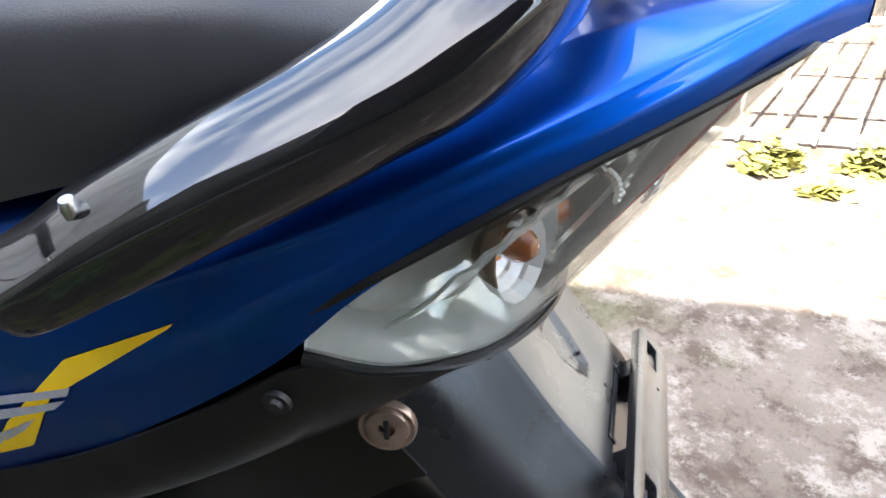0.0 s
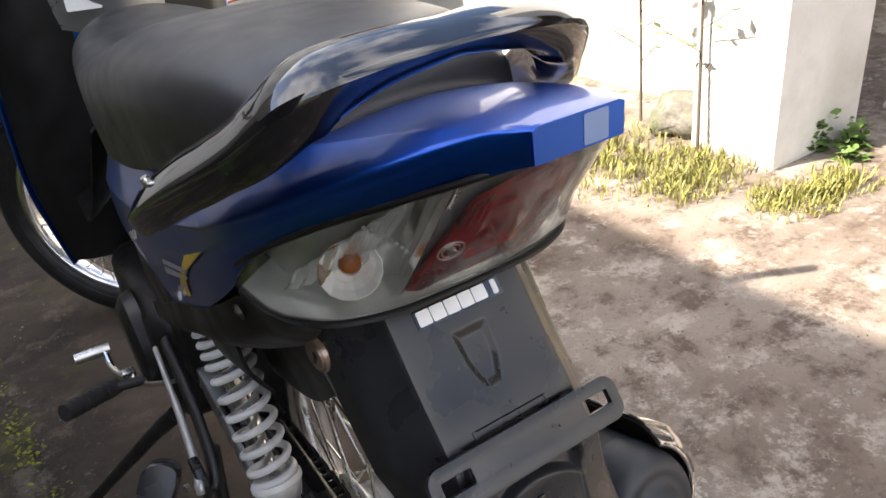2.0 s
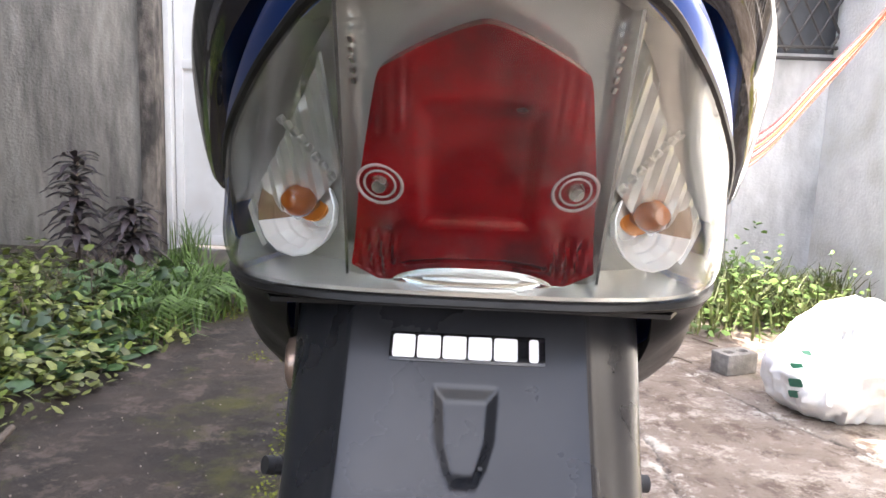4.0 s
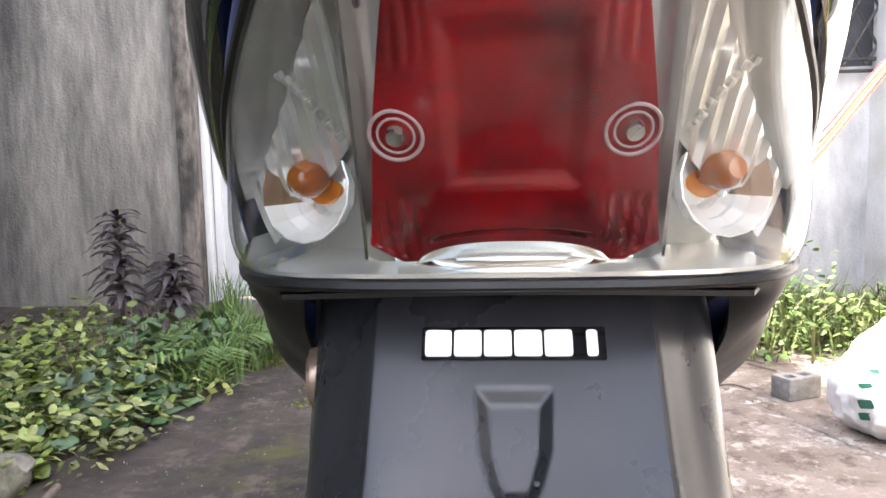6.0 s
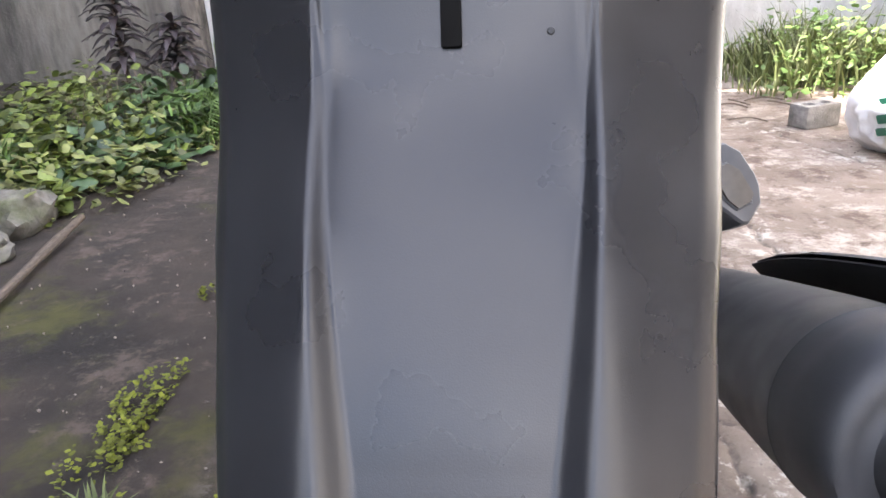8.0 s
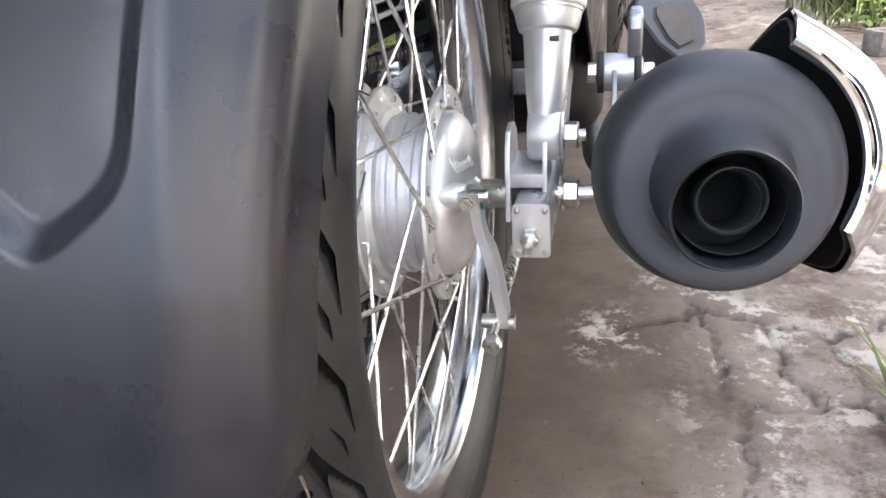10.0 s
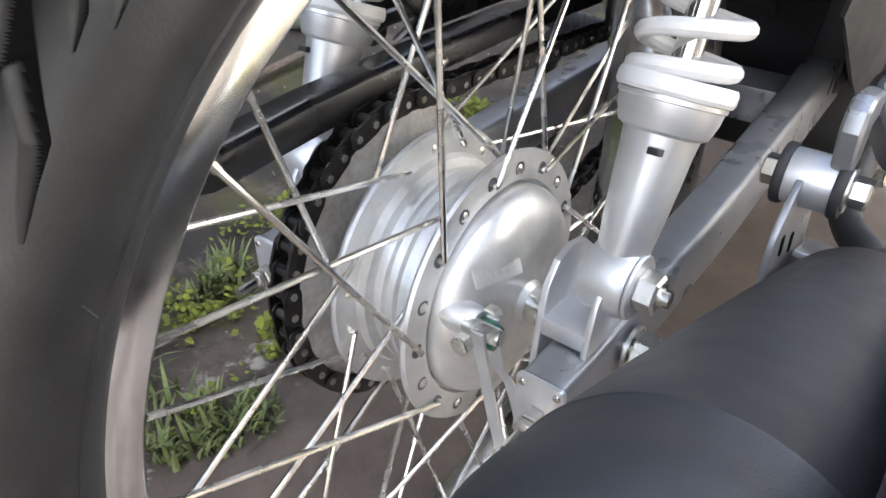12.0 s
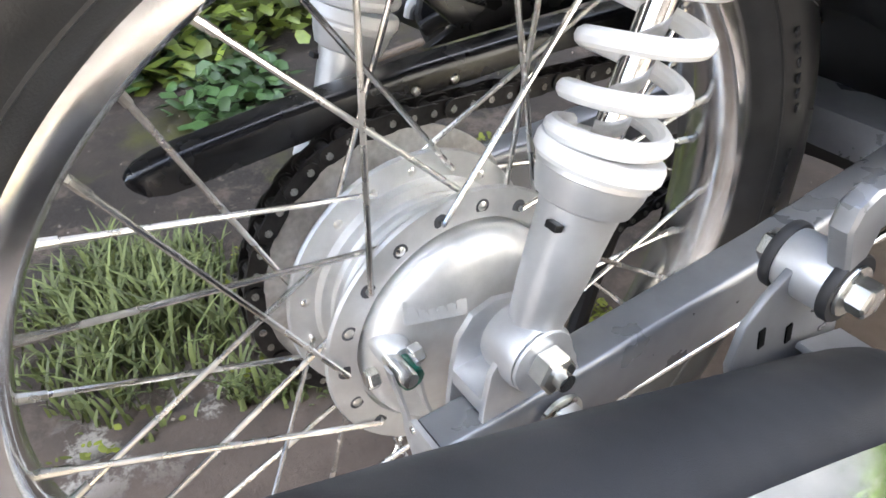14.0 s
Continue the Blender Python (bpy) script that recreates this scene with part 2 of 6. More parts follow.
    part_dry = n.new("ShaderNodeMix")
    part_dry.data_type = "RGBA"
    l.new(ramp(both.outputs[0], 0.74, 0.94), part_dry.inputs[0])
    l.new(brown, part_dry.inputs[6])
    l.new(c, part_dry.inputs[7])
    l.new(dark, slab.inputs[6])
    l.new(part_dry.outputs[2], slab.inputs[7])
    c = slab.outputs[2]
    c = mix(ramp(noise_tex(140.0, 4, 0.7), 0.60, 0.74), c, (0.060, 0.046, 0.036))
    c = mix(ramp(noise_tex(1.3, 7, 0.65), 0.60, 0.76), c, (0.078, 0.080, 0.020))
    # lime-pale chipped edges, and joints and cracks darkened by colour to read as deep
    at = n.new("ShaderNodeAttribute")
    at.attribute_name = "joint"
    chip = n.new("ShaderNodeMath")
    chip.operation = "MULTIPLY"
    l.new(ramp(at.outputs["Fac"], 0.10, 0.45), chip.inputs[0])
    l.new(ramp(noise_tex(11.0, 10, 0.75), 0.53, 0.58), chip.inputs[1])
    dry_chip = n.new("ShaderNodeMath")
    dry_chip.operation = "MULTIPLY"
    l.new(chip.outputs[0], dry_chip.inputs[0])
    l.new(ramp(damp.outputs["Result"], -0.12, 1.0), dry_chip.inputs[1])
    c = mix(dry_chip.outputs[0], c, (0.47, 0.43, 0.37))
    crack_dark = n.new("ShaderNodeMath")
    crack_dark.operation = "MULTIPLY"
    l.new(ramp(at.outputs["Fac"], 0.80, 0.97), crack_dark.inputs[0])
    l.new(ramp(noise_tex(14.0, 10, 0.75), 0.36, 0.56), crack_dark.inputs[1])
    c = mix(crack_dark.outputs[0], c, (0.045, 0.037, 0.029))
    l.new(c, p.inputs["Base Color"])
    b = n.new("ShaderNodeBump")
    b.inputs["Strength"].default_value, b.inputs["Distance"].default_value = 0.8, 0.006
    l.new(noise_tex(60.0, 12, 0.8), b.inputs["Height"])
    l.new(b.outputs["Normal"], p.inputs["Normal"])
    return m


M_CONCRETE = concrete_material()
M_WALL = material("streaked_plaster", (0.255, 0.238, 0.208), rough=0.9, stain=(0.075, 0.071, 0.065), stain_scale=1.7, stain_lo=0.42, stain_hi=0.66, stretch=(2.0, 2.0, 0.42),
                  grain=0.22, grain_scale=14, bump=0.4, bump_scale=60)
# for unseen walls, kept dark to cut light and reflections from the left
M_WALL_UNSEEN = material("dark_unseen_plaster", (0.075, 0.070, 0.060), rough=0.92, stain=(0.030, 0.032, 0.024), stain_scale=1.6, stain_lo=0.42, stain_hi=0.62, stretch=(1.6, 1.6, 0.5), grain=0.2, grain_scale=30, bump=0.4, bump_scale=40)
M_WALL_PALE = material("pale_plaster", (0.59, 0.59, 0.58), rough=0.9, stain=(0.38, 0.38, 0.37), stain_scale=2.0, stain_lo=0.46, stain_hi=0.66, stretch=(1.5, 1.5, 0.6),
                       grain=0.12, grain_scale=10, bump=0.3, bump_scale=70)
M_WALL_WHITE = material("whitewashed_wall", (0.74, 0.735, 0.71), rough=0.9, stain=(0.50, 0.49, 0.43), stain_scale=3.0, stain_lo=0.5, stain_hi=0.72, grain=0.08, grain_scale=12, bump=0.35, bump_scale=50)
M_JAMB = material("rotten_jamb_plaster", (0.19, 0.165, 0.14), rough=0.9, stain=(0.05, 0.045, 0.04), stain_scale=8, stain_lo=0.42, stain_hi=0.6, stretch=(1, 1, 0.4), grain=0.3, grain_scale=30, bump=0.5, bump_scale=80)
M_DOORWHITE = material("white_painted_steel", (0.60, 0.605, 0.60), rough=0.45, stain=(0.52, 0.51, 0.49), stain_scale=5, stain_lo=0.52, stain_hi=0.75, grain=0.04, grain_scale=20)
M_IRON = material("dark_painted_iron", (0.07, 0.065, 0.062), rough=0.5, metal=0.4, grain=0.2, grain_scale=60)
M_IRON_SUNLIT = material("sunlit_pale_iron", (0.50, 0.48, 0.46), rough=0.5, grain=0.2, grain_scale=60)
M_GLASS_DARK = material("dim_window_pane", (0.10, 0.105, 0.11), rough=0.12, coat=0.5, grain=0.2, grain_scale=6)
M_SACK = material("white_woven_sack", (0.70, 0.70, 0.69), rough=0.55, grain=0.05, grain_scale=60, bump=0.5, bump_scale=260)
M_BRICK = material("grey_hollow_block", (0.25, 0.235, 0.215), rough=0.9, stain=(0.12, 0.11, 0.095), stain_scale=14, grain=0.25, grain_scale=60, bump=0.5, bump_scale=160)
M_WOOD = material("weathered_stick", (0.115, 0.088, 0.066), rough=0.85, grain=0.35, grain_scale=50, stretch=(8, 1, 8), bump=0.4, bump_scale=200)
M_LEAF = material("broad_weed_leaf", (0.112, 0.145, 0.026), rough=0.42, random_shade=0.75, grain=0.2, grain_scale=60)
M_LEAF_PALE = material("pale_weed_leaf", (0.15, 0.165, 0.045), rough=0.5, random_shade=0.6, grain=0.2, grain_scale=60)
M_LEAF_DARK = material("deep_green_leaf", (0.044, 0.086, 0.026), rough=0.42, random_shade=0.5, grain=0.2, grain_scale=60)
M_GRASS = material("yellow_green_grass", (0.23, 0.22, 0.055), rough=0.6, random_shade=0.45)
M_GRASS_GREEN = material("green_grass", (0.085, 0.15, 0.03), rough=0.6, random_shade=0.45)
M_GRASS_DULL = material("dull_fine_grass", (0.110, 0.132, 0.040), rough=0.65, random_shade=0.5)
M_MOSS = material("low_moss_weed", (0.125, 0.140, 0.012), rough=0.8, random_shade=0.5)
M_CORDY = material("dark_purple_leaf", (0.045, 0.035, 0.036), rough=0.4, random_shade=0.5)
M_STONE = material("mossy_stone", (0.18, 0.165, 0.14), rough=0.9, stain=(0.07, 0.085, 0.03), stain_scale=9, grain=0.3, grain_scale=40, bump=0.5, bump_scale=90)


# ---- mesh helpers ----
def mesh_object(name, verts, faces, mat, sharp=35, parent=None):
    me = bpy.data.meshes.new(name)
    me.from_pydata([tuple(v) for v in verts], [], faces)
    me.update()
    ob = new(name, me)
    me.materials.append(mat)
    me.polygons.foreach_set("use_smooth", [True] * len(me.polygons))
    me.set_sharp_from_angle(angle=radians(sharp))
    if parent:
        ob.parent = parent
    return ob


def part(name, bm, mat, parent=None, label="", sharp=35):
    bmesh.ops.recalc_face_normals(bm, faces=bm.faces)
    me = bpy.data.meshes.new(name)
    bm.to_mesh(me)
    bm.free()
    me.materials.append(mat)
    me.polygons.foreach_set("use_smooth", [True] * len(me.polygons))
    me.set_sharp_from_angle(angle=radians(sharp))
    ob = new(name, me)
    if parent:
        ob.parent = parent
    if label:
        tagged(ob, label)
    return ob


def thing(name, label, category, group="", kind="", at=(0, 0, 0)):
    ob = new(name)
    ob.location = at
    return tagged(ob, label, category, group, kind)


def catmull(points, n):
    """n points evenly by parameter on a smooth curve through the given ones."""
    p = [Vector(q) for q in points]
    p = [2 * p[0] - p[1]] + p + [2 * p[-1] - p[-2]]
    out = []
    for i in range(n):
        s = i / (n - 1) * (len(p) - 3)
        k = min(int(s), len(p) - 4)
        u = s - k
        a, b, c, d = p[k:k + 4]
        out.append(0.5 * (2 * b + (c - a) * u + (2 * a - 5 * b + 4 * c - d) * u * u + (3 * b - a - 3 * c + d) * u ** 3))
    return out


def loft(rings, bm=None, close=True, caps=True):
    bm = bm or bmesh.new()
    vs = [[bm.verts.new(v) for v in r] for r in rings]
    for a, b in zip(vs, vs[1:]):
        m = len(a)
        for i in range(m if close else m - 1):
            j = (i + 1) % m
            bm.faces.new((a[i], a[j], b[j], b[i]))
    if caps and close:
        for r in (vs[0], vs[-1]):
            if len(r) > 2:
                bm.faces.new(r)
    return bm


def skin(sections, nu, nv):
    """A smooth open sheet through sections (each a list of points of one length)."""
    across = [catmull(s, nv) for s in sections]
    along = [catmull([row[j] for row in across], nu) for j in range(nv)]
    return [[along[j][i] for j in range(nv)] for i in range(nu)]


def sheet(sections, nu, nv, thick, bm=None):
    """A smooth shell of some thickness through sections, closed at its rim."""
    g = skin(sections, nu, nv)
    bm = bm or bmesh.new()
    out = [[bm.verts.new(v) for v in r] for r in g]
    nor = []
    for i in range(nu):
        row = []
        for j in range(nv):
            du = g[min(i + 1, nu - 1)][j] - g[max(i - 1, 0)][j]
            dv = g[i][min(j + 1, nv - 1)] - g[i][max(j - 1, 0)]
            c = du.cross(dv)
            row.append(c.normalized() if c.length > 1e-12 else Vector((0, 0, 1)))
        nor.append(row)
    inn = [[bm.verts.new(g[i][j] + nor[i][j] * thick) for j in range(nv)] for i in range(nu)]
    for i in range(nu - 1):
        for j in range(nv - 1):
            bm.faces.new((out[i][j], out[i][j + 1], out[i + 1][j + 1], out[i + 1][j]))
            bm.faces.new((inn[i][j], inn[i + 1][j], inn[i + 1][j + 1], inn[i][j + 1]))
    for i in range(nu - 1):
        for j in (0, nv - 1):
            bm.faces.new((out[i][j], out[i + 1][j], inn[i + 1][j], inn[i][j]))
    for j in range(nv - 1):
        for i in (0, nu - 1):
            bm.faces.new((out[i][j], inn[i][j], inn[i][j + 1], out[i][j + 1]))
    return bm


def frame_of(direction):
    return Vector(direction).normalized().to_track_quat("Z", "Y").to_matrix()


def lathe(profile, origin, axis, n=32, bm=None, arc=(0, 360)):
    """Turns a profile of (radius, height along the axis) round the axis."""
    rot = frame_of(axis)
    full = arc[1] - arc[0] >= 360
    cnt = n if full else n + 1
    rings = []
    for r, h in profile:
        rings.append([Vector(origin) + rot @ Vector((max(r, 1e-5) * math.cos(radians(arc[0]) + radians(arc[1] - arc[0]) * k / n), max(r, 1e-5) * math.sin(radians(arc[0]) + radians(arc[1] - arc[0]) * k / n), h)) for k in range(cnt)])
    return loft(rings, bm, close=full, caps=full and profile[0] != profile[-1])


def tube(points, radius, n=10, bm=None, smooth=0, flat=1.0):
    pts = catmull(points, smooth) if smooth else [Vector(p) for p in points]
    rings, side = [], None
    for i, p in enumerate(pts):
        d = (pts[min(i + 1, len(pts) - 1)] - pts[max(i - 1, 0)]).normalized()
        if side is None:
            side = d.orthogonal().normalized()
        side = (side - d * side.dot(d)).normalized()
        up = d.cross(side)
        r = radius[min(len(radius) - 1, int(i * len(radius) / len(pts)))] if isinstance(radius, (list, tuple)) else radius
        rings.append([p + (side * math.cos(2 * math.pi * k / n) + up * math.sin(2 * math.pi * k / n) * flat) * r for k in range(n)])
    return loft(rings, bm)


def rod(a, b, r, n=10, bm=None, r2=None):
    a, b = Vector(a), Vector(b)
    return lathe([(r, 0), (r if r2 is None else r2, (b - a).length)], a, b - a, n, bm)


def block(size, m=None, bevel=0.002, bm=None, seg=2):
    own = bmesh.new()
    bmesh.ops.create_cube(own, size=1)
    bmesh.ops.scale(own, vec=size, verts=own.verts)
    if bevel:
        bmesh.ops.bevel(own, geom=list(own.edges), offset=bevel, segments=seg, affect="EDGES", profile=0.6)
    if m is not None:
        bmesh.ops.transform(own, matrix=m, verts=own.verts)
    if bm is None:
        return own
    me = bpy.data.meshes.new("tmp")
    own.to_mesh(me)
    own.free()
    bm.from_mesh(me)
    bpy.data.meshes.remove(me)
    return bm


def prism(outline, thick, m=None, bevel=0.0, bm=None, seg=2):
    """A flat outline in x and y, drawn out along z, from -thick/2 to thick/2."""
    own = bmesh.new()
    f = own.faces.new([own.verts.new((x, y, -thick / 2)) for x, y in outline])
    r = bmesh.ops.extrude_face_region(own, geom=[f])
    bmesh.ops.translate(own, vec=(0, 0, thick), verts=[v for v in r["geom"] if isinstance(v, bmesh.types.BMVert)])
    if bevel:
        rim = [e for e in own.edges if abs(e.verts[0].co.z - e.verts[1].co.z) < 1e-7]
        bmesh.ops.bevel(own, geom=rim, offset=bevel, segments=seg, affect="EDGES", profile=0.6)
    if m is not None:
        bmesh.ops.transform(own, matrix=m, verts=own.verts)
    if bm is None:
        return own
    me = bpy.data.meshes.new("tmp")
    own.to_mesh(me)
    own.free()
    bm.from_mesh(me)
    bpy.data.meshes.remove(me)
    return bm


def hexnut(at, axis, across=0.012, high=0.007, bm=None):
    bm = lathe([(across * 0.5, 0), (across * 0.577, high * 0.12), (across * 0.577, high * 0.88), (across * 0.5, high)], at, axis, 6, bm)
    return bm


def mirrored(points):
    return [Vector((-p[0], p[1], p[2])) for p in points]


def rounded(w, h, r, n=5):
    """The outline of a rounded rectangle about the origin."""
    out = []
    for cx, cy, a0 in ((w / 2 - r, h / 2 - r, 0), (-w / 2 + r, h / 2 - r, 90), (-w / 2 + r, -h / 2 + r, 180), (w / 2 - r, -h / 2 + r, 270)):
        for k in range(n + 1):
            a = radians(a0 + 90 * k / n)
            out.append((cx + r * math.cos(a), cy + r * math.sin(a)))
    return out


def basis(at, x_axis, y_axis):
    """A pose whose x and y axes point as given."""
    x = Vector(x_axis).normalized()
    z = x.cross(Vector(y_axis)).normalized()
    y = z.cross(x)
    return Matrix.Translation(at) @ Matrix((x, y, z)).transposed().to_4x4()


# ---- the yard: ground, walls, door, window, gate ----
def seg_dist(px, py, a, b):
    ax, ay, bx, by = *a, *b
    dx, dy = bx - ax, by - ay
    t = np.clip(((px - ax) * dx + (py - ay) * dy) / (dx * dx + dy * dy), 0, 1)
    return np.hypot(px - ax - t * dx, py - ay - t * dy)


def ground_axis(lo, hi, fine_lo, fine_hi, step):
    fine = np.arange(fine_lo, fine_hi, step)
    return np.concatenate([np.linspace(lo, fine_lo, 16)[:-1], fine, np.linspace(fine_hi, hi, 16)])


gx, gy = ground_axis(-60, 60, -1.1, 1.3, 0.008), ground_axis(-60, 60, -0.5, 2.1, 0.008)
GX, GY = np.meshgrid(gx, gy)
wob = 0.006 * np.sin(GX * 31 + 3 * np.sin(GY * 17)) + 0.004 * np.sin(GY * 83 + 2 * np.sin(GX * 61)) + 0.003 * np.sin(GX * 173 + 2 * np.sin(GY * 121))
wx, wy = GX + wob, GY + 0.8 * wob[::-1]
near = np.full(GX.shape, 9.0)
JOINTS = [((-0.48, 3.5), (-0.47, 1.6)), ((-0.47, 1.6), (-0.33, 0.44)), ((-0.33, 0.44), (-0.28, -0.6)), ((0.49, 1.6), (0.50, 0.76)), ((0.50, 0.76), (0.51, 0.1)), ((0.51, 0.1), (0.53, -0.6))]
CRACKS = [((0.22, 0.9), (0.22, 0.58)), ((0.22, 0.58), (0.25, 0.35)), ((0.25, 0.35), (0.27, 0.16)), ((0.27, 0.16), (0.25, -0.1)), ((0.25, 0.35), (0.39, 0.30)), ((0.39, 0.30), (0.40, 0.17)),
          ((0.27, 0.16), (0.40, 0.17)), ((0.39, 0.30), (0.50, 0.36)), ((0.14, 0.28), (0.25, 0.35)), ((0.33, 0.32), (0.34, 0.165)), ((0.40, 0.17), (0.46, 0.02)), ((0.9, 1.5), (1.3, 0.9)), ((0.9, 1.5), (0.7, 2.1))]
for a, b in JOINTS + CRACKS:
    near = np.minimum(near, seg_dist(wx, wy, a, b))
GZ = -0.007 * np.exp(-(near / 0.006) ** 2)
GZ += 0.004 * np.sin(GX * 2.3 + 1) * np.sin(GY * 1.9) + 0.0012 * np.sin(GX * 37 + np.sin(GY * 29) * 2) * np.sin(GY * 41)
gv = np.stack([GX.ravel(), GY.ravel(), GZ.ravel()], 1)
nx, ny = len(gx), len(gy)
gi = (np.arange(ny - 1)[:, None] * nx + np.arange(nx - 1)[None]).ravel()
gf = np.stack([gi, gi + 1, gi + 1 + nx, gi + nx], 1)
ground = mesh_object("ground", gv.tolist(), gf.tolist(), M_CONCRETE, 80)
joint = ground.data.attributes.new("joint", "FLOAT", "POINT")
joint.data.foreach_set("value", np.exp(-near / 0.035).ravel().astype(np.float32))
tagged(ground, "weathered cracked concrete yard with moss in the joints", "ground", kind="structure")

BACK = 3.7
DOOR_L, DOOR_R, DOOR_TOP = -1.69, -0.92, 2.05


def wall(name, lo, hi, mat, label):
    size = [b - a for a, b in zip(lo, hi)]
    mid = [(a + b) / 2 for a, b in zip(lo, hi)]
    ob = part(name, block(size, Matrix.Translation(mid), 0.006), mat)
    return tagged(ob, label, "wall", kind="structure")


wall("wall_back_left", (-3.2, BACK - 0.10, -0.05), (-1.82, BACK + 0.15, 3.5), M_WALL, "grey plaster wall with black rain streaks")
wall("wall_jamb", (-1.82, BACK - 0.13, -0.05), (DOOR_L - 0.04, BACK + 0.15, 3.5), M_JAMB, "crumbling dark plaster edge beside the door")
wall("wall_over_door", (DOOR_L - 0.04, BACK, DOOR_TOP + 0.05), (DOOR_R + 0.04, BACK + 0.15, 3.5), M_WALL_PALE, "pale plaster wall above the white door")
WIN_L, WIN_R, WIN_B, WIN_T = 1.52, 2.6, 1.25, 2.15
wall("wall_back_right", (DOOR_R + 0.04, BACK - 0.02, -0.05), (WIN_L, BACK + 0.15, 3.5), M_WALL_PALE, "pale grey plaster wall with faint damp stains")
wall("wall_under_window", (WIN_L, BACK - 0.02, -0.05), (WIN_R, BACK + 0.15, WIN_B), M_WALL_PALE, "pale plaster wall under the grilled window")
wall("wall_over_window", (WIN_L, BACK - 0.02, WIN_T), (WIN_R, BACK + 0.15, 3.5), M_WALL_PALE, "pale plaster wall over the grilled window")
wall("wall_back_end", (WIN_R, BACK - 0.02, -0.05), (3.4, BACK + 0.15, 3.5), M_WALL_PALE, "pale plaster wall beside the grilled window")
wall("wall_house_left", (-3.4, -1.6, -0.05), (-3.2, BACK + 0.15, 4.67), M_WALL_UNSEEN, "tall unseen house wall, dark to cut light from the left")
# wall added out of view to block the sky behind left
wall("wall_sky_block", (-3.4, -1.75, -0.05), (-1.40, -1.6, 4.67), M_WALL_UNSEEN, "unseen dark wall added to block light from behind left")
# overhead slab added out of view to keep sky light off the left
eave = part("sky_block_slab", block((2.05, 2.33, .07), Matrix.Translation((-2.375, -.435, 2.72)), .01), M_WALL_UNSEEN)
tagged(eave, "dark unseen slab added to block the sky on the left", "eave", kind="structure")
kerb = wall("kerb", (-3.2, -.7, -.05), (-2.12, .95, .09), M_BRICK, "low grey concrete step along the house")
tagged(kerb, "low grey concrete step along the house", "step", kind="structure")
wall("wall_right", (1.98, 0.76, -0.05), (2.12, BACK - 0.02, 2.4), M_WALL_WHITE, "sunlit whitewashed garden wall")
wall("wall_right_front", (2.1, -4.2, -0.05), (2.25, -1.5, 2.4), M_WALL_PALE, "pale plaster garden wall beyond the gate")
wall("wall_far", (-3.4, -4.4, -0.05), (4.6, -4.2, 1.1), M_WALL, "plain low wall closing the yard")
wall("gate_post", (1.64, 0.66, -0.05), (2.06, 0.96, 2.6), M_WALL_WHITE, "pale square gate post with moss at its foot")
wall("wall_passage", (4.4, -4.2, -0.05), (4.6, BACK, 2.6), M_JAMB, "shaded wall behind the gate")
# out of view; keeps sun and sky off the ground behind the gate
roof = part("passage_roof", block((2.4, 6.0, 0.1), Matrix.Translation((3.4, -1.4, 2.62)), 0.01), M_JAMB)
tagged(roof, "unseen roof slab over the passage behind the gate", "roof", kind="structure")


def build_door():
    d = tagged(new("door_1"), "white painted steel door with a middle rail, closed", "door", kind="structure")
    w, cx = DOOR_R - DOOR_L, (DOOR_L + DOOR_R) / 2
    for x in (DOOR_L - 0.018, DOOR_R + 0.018):
        part("door_frame", block((0.036, 0.10, DOOR_TOP + 0.03), Matrix.Translation((x, BACK + 0.03, (DOOR_TOP + 0.03) / 2)), 0.004), M_DOORWHITE, d)
    part("door_frame", block((w + 0.072, 0.10, 0.036), Matrix.Translation((cx, BACK + 0.03, DOOR_TOP + 0.03)), 0.004), M_DOORWHITE, d)
    part("door_leaf", block((w - 0.01, 0.02, DOOR_TOP - 0.03), Matrix.Translation((cx, BACK + 0.055, DOOR_TOP / 2 + 0.01)), 0.003), M_DOORWHITE, d)
    for z in (0.06, 1.07, DOOR_TOP - 0.04):
        part("rail", block((w - 0.02, 0.018, 0.055), Matrix.Translation((cx, BACK + 0.035, z)), 0.004), M_DOORWHITE, d)
    for x in (DOOR_L + 0.03, DOOR_R - 0.03):
        part("stile", block((0.045, 0.018, DOOR_TOP - 0.1), Matrix.Translation((x, BACK + 0.0345, DOOR_TOP / 2 + 0.01)), 0.004), M_DOORWHITE, d)


build_door()


def build_window():
    w = tagged(new("window_1"), "window with a dark iron diamond grille", "window", kind="structure")
    cx, cz = (WIN_L + WIN_R) / 2, (WIN_B + WIN_T) / 2
    part("pane", block((WIN_R - WIN_L, 0.012, WIN_T - WIN_B), Matrix.Translation((cx, BACK + 0.08, cz)), 0), M_GLASS_DARK, w)
    y = BACK - 0.06
    for x in (WIN_L - 0.03, WIN_R + 0.03):
        part("grille_frame", rod((x, y, WIN_B - 0.03), (x, y, WIN_T + 0.05), 0.009), M_IRON, w)
    for z in (WIN_B - 0.03, WIN_B + 0.03, WIN_T + 0.05):
        part("grille_frame", rod((WIN_L - 0.03, y, z), (WIN_R + 0.03, y, z), 0.010), M_IRON, w)
    wide, high = WIN_R + 0.06 - WIN_L, WIN_T - WIN_B + 0.05
    k = -6
    while k < 14:
        x0 = WIN_L - 0.03 + k * 0.11
        for s in (1, -1):
            # clip a slanting bar to the frame
            pts = []
            for i in range(61):
                z = WIN_B + high * i / 60
                x = x0 + s * (z - WIN_B) * 0.55
                if WIN_L - 0.03 <= x <= WIN_L - 0.03 + wide:
                    pts.append((x, y, z))
            if len(pts) > 4:
                part("grille_bar", rod(pts[0], pts[-1], 0.0075, 6), M_IRON, w)
        k += 1


build_window()


